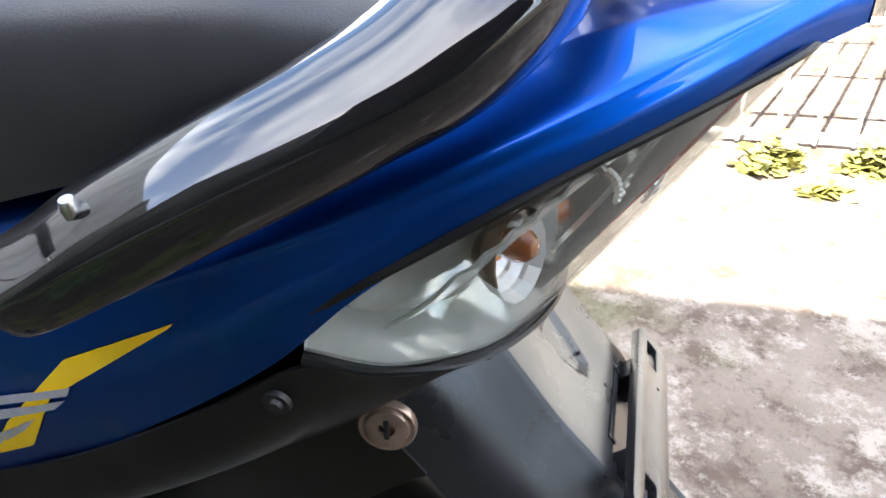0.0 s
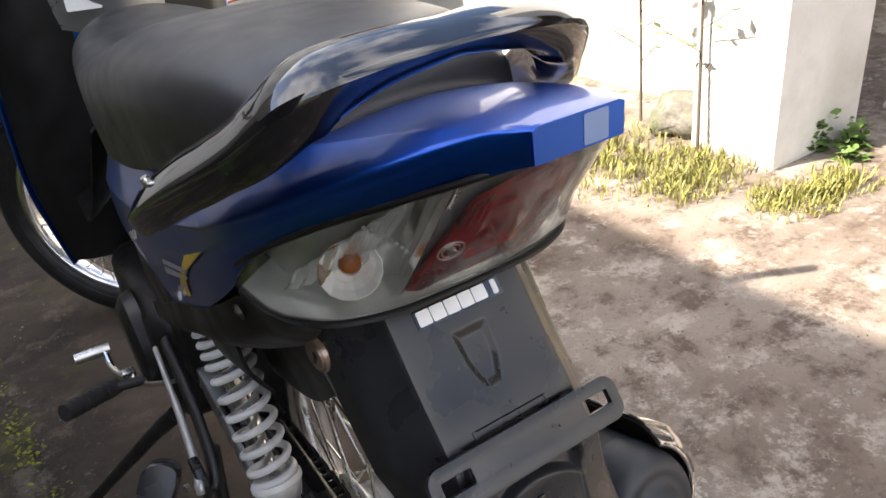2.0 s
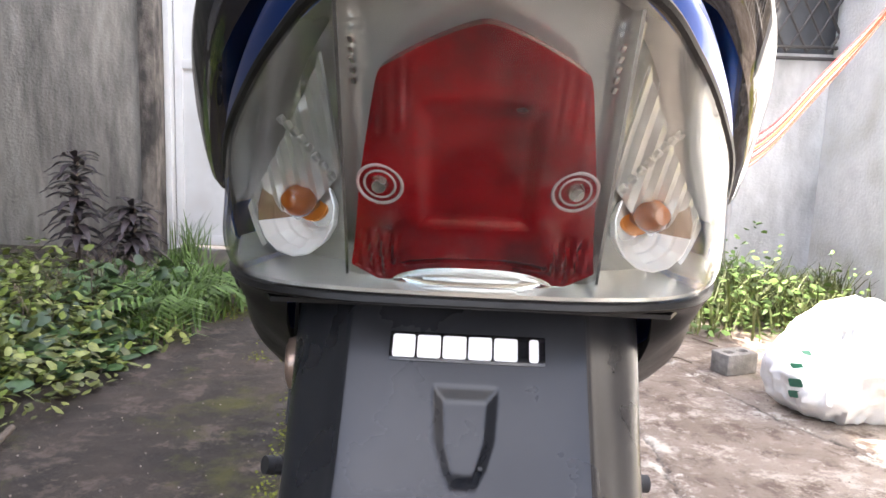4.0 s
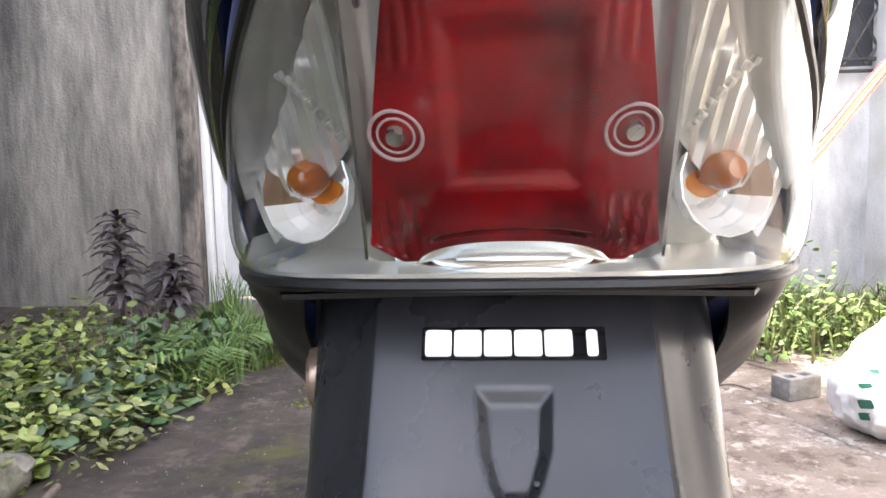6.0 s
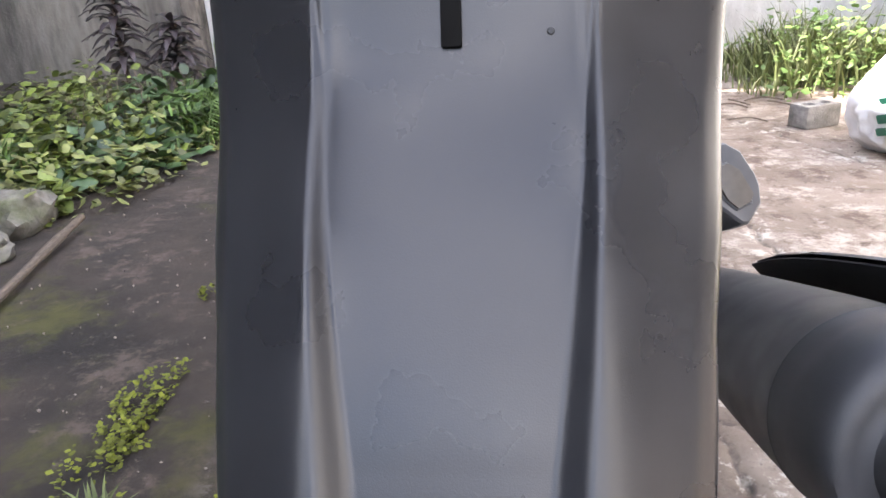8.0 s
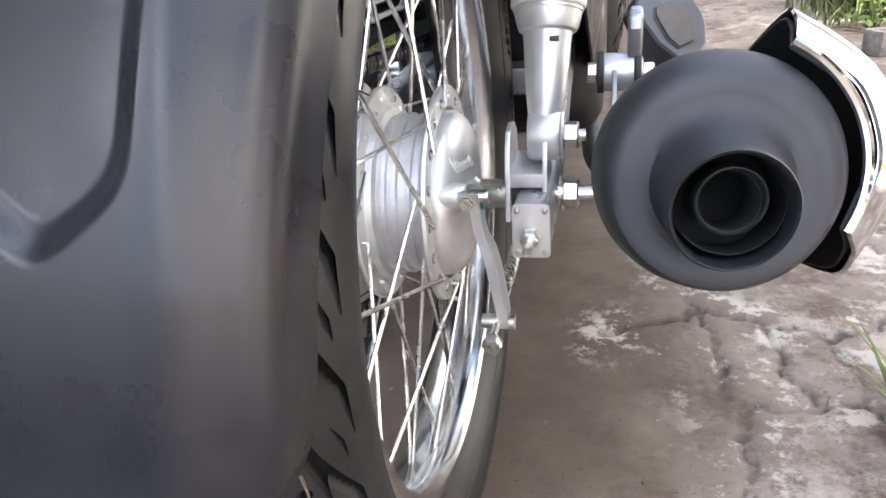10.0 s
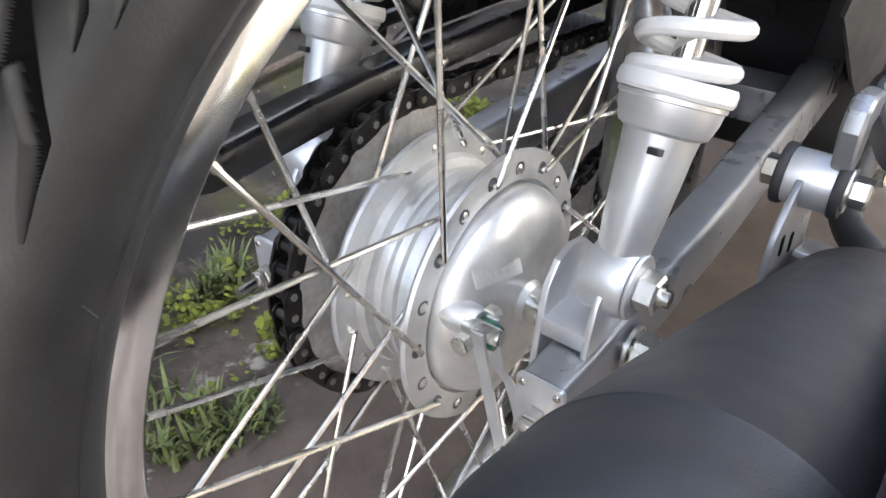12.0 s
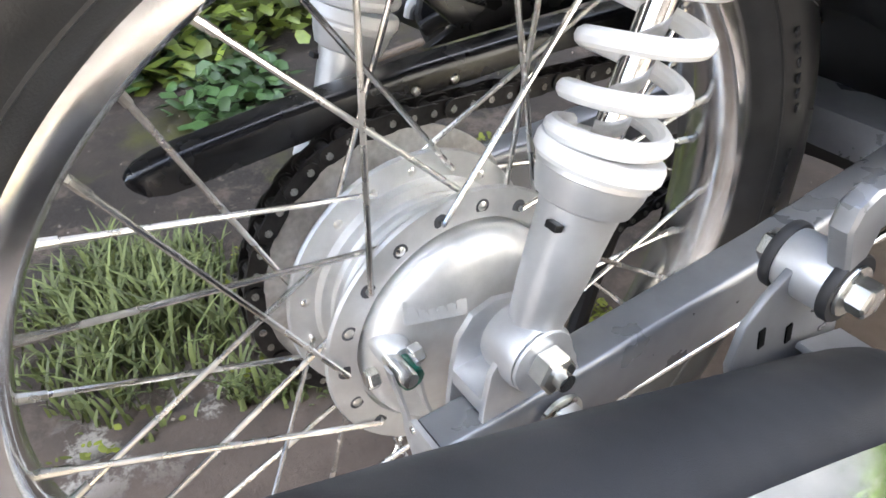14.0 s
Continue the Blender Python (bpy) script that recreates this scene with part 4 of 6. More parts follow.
for x in (-.0275, .0275):
    part("fender_tab", block((.0024, .0060, .0022), basis(c + Vector((x, 0, 0)) + tan * .0024 - out * .0002, (1, 0, 0), -tan), .0005), M_MATTE, fender, "small moulded tab")
c, tan, out = on_fender(.5630)
part("fender_clip", block((.0052, .019, .004), basis(c - out * 0.0018, (1, 0, 0), -tan), .0006), M_HOLE, fender, "small black clip")
part("fender_clip", block((.0046, .004, .004), basis(c - out * 0.0008 - tan * .0078, (1, 0, 0), -tan), .0006), M_MATTE, fender, "small black clip")
c, tan, out = on_fender(.5570)
part("fender_pin", lathe([(.0001, .0007), (.0008, .0006), (.0010, 0)], c + Vector((.0245, 0, 0)) - out * 0.0022, out, 12), M_DARK, fender, "tiny black pin")
part("tail_underside", sheet([[(-.082, -.192, .6985), (0, -.200, .7010), (.082, -.192, .6985)], [(-.108, -.14, .700), (0, -.14, .702), (.108, -.14, .700)], [(-.112, -.08, .684), (0, -.08, .700), (.112, -.08, .684)], [(-.112, .0, .655), (0, .0, .690), (.112, .0, .655)], [(-.115, .10, .615), (0, .10, .680), (.115, .10, .615)]], 24, 16, 0.002), M_SKIRT, bike, "black underside of the tail")
# seat lock on the left flank
part("seat_lock", lathe([(.0035, .0008), (.0036, .0030), (.0085, .0034), (.0092, .0030), (.0098, .0016), (.0118, .0022), (.0125, .0012), (.0128, -.006)], (-.0822, -.1490, .6560), (-1, -.15, 0), 28), M_LOCK, fender, "round bronze seat lock with a keyhole")
part("keyhole", block((.0012, .0022, .0095), pose(-.0854, -.1495, .6560), .0004), M_DARK, fender, "dark keyhole")
# fender inner tray towards the seat
for side in (-1, 1):
    part("fender_cheek", sheet([[(side * .0825, -.135, .708), (side * .0825, -.138, .67), (side * .0800, -.165, .632)], [(side * .0820, -.06, .705), (side * .0820, -.06, .64), (side * .077, -.10, .585)], [(side * .079, .06, .69), (side * .080, .05, .62), (side * .076, .00, .55)]], 20, 12, 0.002), M_SKIRT, fender, "black cheek of the fender")
part("inner_guard", sheet([[(-.05, -.17, .61), (0, -.17, .63), (.05, -.17, .61)], [(-.055, -.10, .62), (0, -.10, .635), (.055, -.10, .62)], [(-.055, .08, .60), (0, .08, .615), (.055, .08, .60)], [(-.055, .22, .52), (0, .235, .53), (.055, .22, .52)], [(-.055, .31, .38), (0, .33, .38), (.055, .31, .38)]], 40, 12, 0.003), M_DARK, bike, "black inner mudguard over the tyre")


# licence bracket with two slots
def plate_with_slots(outline, holes, thick, m, bevel=0.0012):
    bm = bmesh.new()
    for loop in [outline] + holes:
        vs = [bm.verts.new((x, y, 0)) for x, y in loop]
        for a, b in zip(vs, vs[1:] + vs[:1]):
            bm.edges.new((a, b))
    bmesh.ops.triangle_fill(bm, use_beauty=True, use_dissolve=False, edges=bm.edges[:], normal=(0, 0, 1))
    r = bmesh.ops.extrude_face_region(bm, geom=bm.faces[:])
    bmesh.ops.translate(bm, vec=(0, 0, thick), verts=[v for v in r["geom"] if isinstance(v, bmesh.types.BMVert)])
    bmesh.ops.recalc_face_normals(bm, faces=bm.faces)
    rim = [e for e in bm.edges if len(e.link_faces) == 2 and e.calc_face_angle(0) > 1.2]
    bmesh.ops.bevel(bm, geom=rim, offset=bevel, segments=2, affect="EDGES", profile=0.6)
    bmesh.ops.transform(bm, matrix=m, verts=bm.verts)
    return bm


holes = [[(x + sx, y) for x, y in rounded(.0205, .0092, .0010, 2)] for sx in (-.0535, .0535)]
bracket_m = basis((0, -.2555, .6095), (1, 0, 0), (0, .62, .78))
bracket = part("plate_bracket", plate_with_slots([(x, y - .0012) for x, y in rounded(.1435, .0295, .0095, 6)], holes, .0055, bracket_m), M_MATTE, bike, "matte black licence plate bracket with two slots", 30)
for x in (-.036, .036):
    part("bracket_foot", block((.016, .016, .03), basis((x, -.243, .603), (1, 0, 0), (0, .62, .78)), .003), M_MATTE, bracket, "bracket foot")
part("fender_pin", lathe([(.0001, .0007), (.0008, .0006), (.0010, 0)], (.02, -.2625, .6155), (0, -.78, .62), 12), M_DARK, bracket, "tiny black pin")

# ---- seat and grab rail ----
SEAT = [
    (-0.172, [(0, .800), (.024, .800), (.040, .798), (.047, .795), (.047, .788)]), (-0.168, [(0, .816), (.034, .814), (.058, .808), (.068, .797), (.066, .776)]),
    (-0.150, [(0, .832), (.044, .830), (.072, .820), (.084, .803), (.082, .770)]),
    (-0.10, [(0, .842), (.055, .840), (.088, .828), (.099, .806), (.096, .776)]), (0.0, [(0, .842), (.065, .839), (.104, .825), (.116, .798), (.112, .752)]),
    (0.13, [(0, .832), (.070, .829), (.108, .814), (.121, .784), (.118, .716)]), (0.26, [(0, .803), (.070, .800), (.110, .785), (.122, .755), (.118, .690)]),
    (0.38, [(0, .785), (.065, .782), (.104, .767), (.115, .737), (.110, .665)]), (0.52, [(0, .790), (.055, .786), (.088, .770), (.098, .737), (.092, .660)]),
    (0.60, [(0, .787), (.035, .783), (.058, .766), (.066, .735), (.062, .670)]), (0.625, [(0, .760), (.020, .758), (.035, .748), (.040, .725), (.038, .690)])]
part("seat", sheet([at_y(y, p) for y, p in SEAT], 90, 49, 0.004), M_SEAT, bike, "black grained vinyl seat")

RAIL_L = [(-.145, -.038, .740), (-.144, -.055, .747), (-.138, -.080, .762), (-.129, -.112, .779), (-.118, -.145, .795), (-.107, -.172, .810), (-.097, -.190, .824), (-.086, -.202, .836), (-.068, -.211, .843), (-.034, -.216, .847), (0, -.217, .848)]
RAIL = RAIL_L + [(-x, y, z) for x, y, z in RAIL_L[-2::-1]]
rail_pts = catmull(RAIL, 120)
RAIL_RING = [(-1.5, .80), (-1.35, .98), (-1.0, 1.04), (-.5, .92), (.1, .60), (.66, .20), (.90, .02), (.98, -.12), (.94, -.26), (.78, -.55), (.55, -.86), (.3, -1.0), (0, -1.02), (-.5, -.96), (-1.0, -.7), (-1.35, -.1), (-1.5, .4)]
rail_rings = []
for i, p in enumerate(rail_pts):
    d = (rail_pts[min(i + 1, 119)] - rail_pts[max(i - 1, 0)]).normalized()
    u = abs(i / 119 * 2 - 1)  # 1 at the front ends, 0 at the rear middle
    tall = float(np.interp(u, [0, .3, .45, .6, .8, .95, 1], [.009, .013, .0155, .0165, .0175, .0155, .009]))
    deep = float(np.interp(u, [0, .3, .45, .6, .8, 1], [.012, .014, .013, .012, .011, .008]))
    outw = Vector((p.x * 1.0, (p.y + .05) * (1 - u), 0)).normalized()
    upw = (Vector((0, 0, 1)) - d * d.z).normalized()
    outw = (outw - d * outw.dot(d)).normalized()
    upw = d.cross(outw)
    if upw.z < 0:
        upw = -upw
    ring = []
    deepen = float(np.interp(u, [0, .12, .25, .4, .55, .75, .9, 1], [1, 1.2, 1.9, 1.5, 1.15, 1.1, 1, 1]))
    for o, h in RAIL_RING:
        h = h * deepen if h < 0 else h
        o = o * float(np.interp(u, [0, .15, .3, .6, .9, 1], [1, 1.2, 1.5, 1.25, 1.0, .9])) if o < 0 else o
        ring.append(p + upw * tall * h + outw * deep * o)
    rail_rings.append(ring)
rail = part("grab_rail", loft(rail_rings), M_GLOSS, bike, "glossy black moulded grab rail round the seat end", 32)
for side in (-1, 1):
    part("rail_bolt", lathe([(.0001, .002), (.0022, .002), (.0030, 0), (.0031, -.004)], (side * .139, -.075, .7745), (side * .3, 0, .95), 14), M_ZINC, rail, "small rail bolt")

# ---- wheels ----
TYRE_R, TYRE_RIDGE = 0.2850, 0.0185


def tyre_profile(n):
    """Half round tread and sidewalls: across x, radius, from bead to bead."""
    pts = [(-.020, .2215), (-.0277, .2283), (-.0338, .2366), (-.0384, .2463), (-.0395, .2558), (-.0375, .2660), (-.031, .2765), (-.0215, .2842), (-.012, .2875), (-.002, .2885),
           (.008, .2872), (.018, .2832), (.0285, .2757), (.0365, .2660), (.0395, .2558), (.0384, .2463), (.0338, .2366), (.0277, .2283), (.020, .2215)]
    return catmull([(x, r, 0) for x, r in pts], n)


def groove_depth(s, x):
    """Depth of the tread at s metres round and x across: broad chevrons with a bent tip, and slim blades between."""
    pitch = 2 * math.pi * TYRE_R / 31
    depth = np.zeros_like(s)
    # start, end, half width at either end
    blades = (((-.004, .0005), (.010, .0058), .0030, .0038), ((.010, .0058), (.0368, .0215), .0038, .0030), ((.0368, .0215), (.0612, .0258), .0030, .0004),
              ((.006, .002), (.0194, .0066), .0020, .0026), ((.0194, .0066), (.0408, .0100), .0026, .0004), ((-.0045, .0150), (.0045, .0182), .0004, .0018), ((.0045, .0182), (.0134, .0207), .0018, .0004))
    for side in (-1, 1):
        X = x * side
        S = (-s + (0.5 * pitch if side < 0 else 0)) % pitch
        for k in (-1, 0, 1):
            S2 = S - k * pitch
            for a, b, w0, w1 in blades:
                dx, dy = b[0] - a[0], b[1] - a[1]
                t = np.clip(((S2 - a[0]) * dx + (X - a[1]) * dy) / (dx * dx + dy * dy), 0, 1)
                dist = np.hypot(S2 - a[0] - t * dx, X - a[1] - t * dy)
                w = w0 + (w1 - w0) * t
                depth = np.maximum(depth, np.clip((w + .0004 - dist) / 0.0020, 0, 1) * (X > -0.004))
    return depth


def tyre_mesh(name, parent, center, fine):
    """Tread cut as real relief, groove shade added by darker rubber; the rear wheel's upper rear quarter, passed
    closely, has the finest mesh.
    """
    prof = tyre_profile(1600)
    px = np.array([p.x for p in prof])
    pr = np.array([p.y for p in prof])
    run = np.cumsum(np.r_[0, np.hypot(np.diff(px), np.diff(pr))])
    ridge = np.interp(TYRE_RIDGE, px[500:1100], run[500:1100])
    if fine:
        stops = np.r_[np.linspace(0, ridge - .056, 24, endpoint=False), np.linspace(ridge - .056, ridge - .036, 24, endpoint=False), np.linspace(ridge - .036, ridge + .030, 240, endpoint=False), np.linspace(ridge + .030, run[-1], 30)]
    else:
        stops = np.linspace(0, run[-1], 90)
    px, pr = np.interp(stops, run, px), np.interp(stops, run, pr)
    nb = len(px)
    if fine:
        ang = np.radians(np.r_[np.linspace(-36, 84, 1500, endpoint=False), np.linspace(84, 324, 400, endpoint=False)])
    else:
        ang = np.linspace(0, 2 * np.pi, 620, endpoint=False)
    na = len(ang)
    A, X = np.meshgrid(ang, px, indexing="ij")
    R = np.broadcast_to(pr, A.shape).copy()
    arc = stops - ridge
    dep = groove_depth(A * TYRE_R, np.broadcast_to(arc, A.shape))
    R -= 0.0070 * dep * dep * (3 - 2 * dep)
    v = np.stack([center[0] + X, center[1] - R * np.cos(A), center[2] + R * np.sin(A)], -1).reshape(-1, 3)
    i = np.arange(na)[:, None] * nb + np.arange(nb - 1)[None]
    j = (np.arange(na)[:, None] + 1) % na * nb + np.arange(nb - 1)[None]
    f = np.stack([i, i + 1, j + 1, j], -1).reshape(-1, 4)
    ob = mesh_object(name, v.tolist(), f.tolist(), M_RUBBER, 180, parent)
    # groove faces take the darker rubber, which stands in for their shade
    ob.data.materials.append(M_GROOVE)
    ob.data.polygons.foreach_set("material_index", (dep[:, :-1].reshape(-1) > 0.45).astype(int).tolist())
    return ob


def polar(center, r, a, x):
    return Vector((center[0] + x, center[1] - r * math.cos(radians(a)), center[2] + r * math.sin(radians(a))))


RIM = [(0.2266, -0.0205), (0.2284, -0.0190), (0.2263, -0.0170), (0.2188, -0.0170), (0.2146, -0.0150), (0.2094, -0.0100), (0.2079, 0.0000), (0.2094, 0.0100), (0.2146, 0.0150), (0.2188, 0.0170), (0.2263, 0.0170), (0.2284, 0.0190), (0.2285, 0.0205), (0.2271, 0.0222),
       (0.2224, 0.0236), (0.2172, 0.0243), (0.2120, 0.0240), (0.2086, 0.0205), (0.2060, 0.0120), (0.2045, 0.0000), (0.2060, -0.0120), (0.2086, -0.0205), (0.2120, -0.0240), (0.2172, -0.0243), (0.2224, -0.0236), (0.2271, -0.0222), (0.2266, -0.0205)]


def spoke_bm(h, tip, elbow):
    bm = rod(h - elbow * 0.001, h + elbow * 0.0035, .0017, 8)
    a, b = h + elbow * 0.003, tip
    rod(a, a.lerp(b, 0.93), .00155, 8, bm)
    return bm


def build_wheel(center, name, label, fine=True):
    w = new(name)
    w.parent = bike
    tagged(w, label)
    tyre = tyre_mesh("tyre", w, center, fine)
    tagged(tyre, "black tyre with slanting lightning tread")
    rim_bm = lathe([(r, h) for r, h in RIM], center, (1, 0, 0), 160)
    part("rim", rim_bm, M_RIM, w, "polished chrome rim", 30)
    # hub shell: two drilled flanges with ribs between
    hub_prof = [(.030, -.033), (.058, -.030), (.064, -.0275), (.0665, -.0265), (.0780, -.0262), (.0788, -.0240), (.0780, -.0222), (.0640, -.0215), (.0625, -.017), (.0575, -.0155), (.0570, -.0125), (.0590, -.0115), (.0590, -.0090), (.0565, -.0080),
                (.0565, -.0050), (.0590, -.0040), (.0590, -.0015), (.0565, -.0005), (.0565, .0050), (.0590, .0060), (.0590, .0085), (.0570, .0095), (.0575, .0140), (.0625, .0160), (.0640, .0195), (.0780, .0202), (.0788, .0220), (.0780, .0240), (.0640, .0246), (.0626, .0244), (.0622, .0190), (.0585, .0190), (.030, .0190)]
    hub = part("hub", lathe(hub_prof, center, (1, 0, 0), 72), M_CAST, w, "ribbed cast aluminium hub", 30)
    for k in range(18):
        for side, off in ((1, 2), (-1, 12)):
            a = off + 20 * k
            outer = k % 2 == 0
            x = .0222 if side > 0 else -.0242
            hole = polar(center, .0690, a, x)
            turn = 40 if outer else -40
            tip = polar(center, .2062, a + turn, side * .005)
            face = side * (.0018 if outer else -.0018)
            start = hole + Vector((face, 0, 0))
            part("spoke", spoke_bm(start, tip, Vector((side if outer else -side, 0, 0))), M_STEEL, w)
            d = (start - tip).normalized()
            nip = rod(tip - d * .004, tip + d * .013, .0027, 8, None, .0022)
            part("nipple", nip, M_ZINC, w)
            hd = hole + Vector((side * (-.0022 if outer else .0020), 0, 0))
            part("spoke_head", lathe([(.0001, .0014), (.0020, .0010), (.0030, 0)], hd, (-side if outer else side, 0, 0), 10), M_STEEL, hub)
            part("spoke_hole", lathe([(.0022, .0000), (.0040, .0000), (.0040, .0005), (.0022, .0005)], polar(center, .0690, a, .0240 if side > 0 else -.0262), (side, 0, 0), 12), M_COLLAR, hub)
    for side in (-1, 1):
        # dark ring stands in for the shadow line at the bead
        part("bead_groove", lathe([(.2293 + .0012 * math.cos(q * 1.0472), side * (.0262 + .0012 * math.sin(q * 1.0472))) for q in (0, 1, 2, 3, 4, 5, 0)], center, (1, 0, 0), 120), M_GROOVE, tyre, "dark ring drawn as the shadow gap between tyre and rim")
        part("bead_ridge", lathe([(.2378 + .0014 * math.cos(q * 1.0472), side * (.0338 + .0014 * math.sin(q * 1.0472))) for q in (0, 1, 2, 3, 4, 5, 0)], center, (1, 0, 0), 120), M_RUBBER, tyre, "raised ridge round the sidewall")
    # tan moulding line round the tread and stray mould hairs
    rnd = random.Random(4)
    pts = []
    for i in range(240):
        a = 360 * i / 240
        pts.append(polar(center, .2833, a, TYRE_RIDGE + 0.0010 * math.sin(i * .7) + rnd.uniform(-.0008, .0008)))
    pts.append(pts[0])
    stripe = tube(pts, [.0005, .0009, .0006, .0011, .0005, .0008] * 40, 5, None, 0, 0.45)
    part("mould_line", stripe, M_TAN, w, "tan moulding line along the tread")
    for k in range(40):
        a = k * 9 + rnd.uniform(-3, 3)
        q = polar(center, .2830, a, TYRE_RIDGE + rnd.uniform(-.002, .002))
        part("rubber_hair", rod(q, polar(center, .2830 + rnd.uniform(.002, .007), a + rnd.uniform(-1.2, 1.2), TYRE_RIDGE + rnd.uniform(-.004, .006)), .00045, 5), M_TAN, w)
    for k in range(36):
        a = k * 10 + rnd.uniform(-3, 3)
        side = 1 if k % 2 else -1
        q = polar(center, .250 + rnd.uniform(-.003, .010), a, side * .0385)
        part("rubber_hair", rod(q, q + Vector((side * .004, rnd.uniform(-.003, .003), rnd.uniform(-.003, .003))), .0004, 5), M_RUBBER_OLD, w)
    for k in range(30):
        if k % 8 in (6, 7):
            continue
        a = 112 + 2.6 * k
        q = polar(center, .2465, a, .0384)
        rad = Vector((0, -math.cos(radians(a)), math.sin(radians(a))))
        part("sidewall_mark", prism(rounded(.006, .009 if k % 3 else .006, .001, 1), .0012, basis(q, Vector((1, 0, 0)).cross(rad), rad - Vector((.35, 0, 0)))), M_RUBBER_OLD, tyre, "raised sidewall mark")
    return w


rear_wheel = build_wheel(AXLE, "rear_wheel", "chrome spoked rear wheel")

# brake panel with its embossed plate, cam and arm (right side)
panel = part("brake_panel", lathe([(.0001, .0465), (.010, .0465), (.0125, .0432), (.022, .0425), (.036, .0412), (.047, .0388), (.0540, .0355), (.0580, .0312), (.0594, .0285), (.0600, .0262), (.0602, .0192)], AXLE, (1, 0, 0), 64), M_CAST, bike, "smooth domed brake panel", 26)
em_plate = basis((.0392, -.0245, .3250), (.0055, .032, -.0052), (-.52, .16, 1))
part("embossed_label", prism(rounded(.033, .0115, .001), .0012, em_plate), M_CAST, panel, "embossed rectangle with worn marks")
for k in range(6):
    part("embossed_mark", prism(rounded(.0035, .005, .0005, 1), .0007, em_plate @ Matrix.Translation((-.0125 + .005 * k, 0, .0008))), M_CAST, panel)
part("cam_boss", lathe([(.0092, .026), (.0088, .037), (.0082, .0435), (.0068, .0455), (.0001, .0455)], polar(AXLE, .0505, 19, 0), (1, 0, 0), 28), M_CAST, panel, "round cam boss")
cam_at = polar(AXLE, .055, 19, .045)
part("brake_cam", lathe([(.0001, .016), (.004, .016), (.0045, .014), (.0045, -.004)], cam_at, (1, 0, 0), 14), M_ZINC, panel, "serrated cam spindle")
part("paint_mark", lathe([(.0001, .0125), (.0062, .0115), (.0072, .006), (.0066, 0)], cam_at + Vector((.001, 0.002, -.003)), (1, .1, -.1), 12), M_GREEN, panel, "dab of green marking paint")
arm_a, arm_b = cam_at + Vector((.007, 0, 0)), Vector((.060, -.036, .206))
for off in (-.0042, .0042):
    pts = [arm_a + Vector((0, off * 1.6, .004)), arm_a.lerp(arm_b, .25) + Vector((0, off * 1.3, 0)), arm_a.lerp(arm_b, .45) + Vector((.004, off * 2.2, 0)), arm_a.lerp(arm_b, .9) + Vector((.006, off * 2.2, 0)), arm_b + Vector((.004, off * 2, 0))]
    bm = bmesh.new()
    g = catmull(pts, 14)
    rings = []
    for p in g:
        rings.append([p + Vector((dx, dy, 0)) for dx, dy in ((-.0035, -.0008), (.0035, -.0008), (.0035, .0008), (-.0035, .0008))])
    part("brake_arm", loft(rings, bm), M_ALU, panel, "pressed steel brake arm", 30)
part("arm_bolt", hexnut(cam_at + Vector((.004, -.011, .0)), (0, -1, .1), .009, .006), M_ZINC, panel, "clamp bolt")
part("arm_bolt", hexnut(cam_at + Vector((.004, .007, .002)), (0, 1, .1), .009, .006), M_ZINC, panel, "clamp bolt")
part("brake_pin", rod(arm_b + Vector((-.011, 0, 0)), arm_b + Vector((.013, 0, 0)), .0055, 14), M_ZINC, panel, "brake arm pin")
part("adjuster_nut", hexnut(arm_b + Vector((0, -.022, -.002)), (0, -1, -.05), .0125, .010), M_ZINC, panel, "brake adjuster nut")
part("brake_rod", rod(arm_b + Vector((0, -.018, -.001)), (.075, .42, .235), .0028, 10), M_CHROME, bike, "thin chrome brake rod")
part("brake_spring", tube([Vector((.0605 + .0045 * math.cos(k * .9), .004 + k * .0011, .2125 + .0045 * math.sin(k * .9))) for k in range(70)], .0008, 6), M_ZINC, bike, "brake return spring")

# axle, spacers
part("axle_spacer", lathe([(.0085, .045), (.0105, .047), (.0105, .074), (.0085, .076)], AXLE, (1, 0, 0), 24), M_ZINC, bike, "axle spacer")
part("axle", rod(AXLE + Vector((-.118, 0, 0)), AXLE + Vector((.128, 0, 0)), .0058, 16), M_STEEL, bike, "rear axle")
for s in (1, -1):
    part("axle_nut", hexnut(AXLE + Vector((s * .106, 0, 0)), (s, 0, 0), .019, .011), M_ZINC, bike, "axle nut")
    part("washer", lathe([(.006, 0), (.0125, 0), (.0125, .002), (.006, .002)], AXLE + Vector((s * .1035, 0, 0)), (s, 0, 0), 24), M_ZINC, bike)


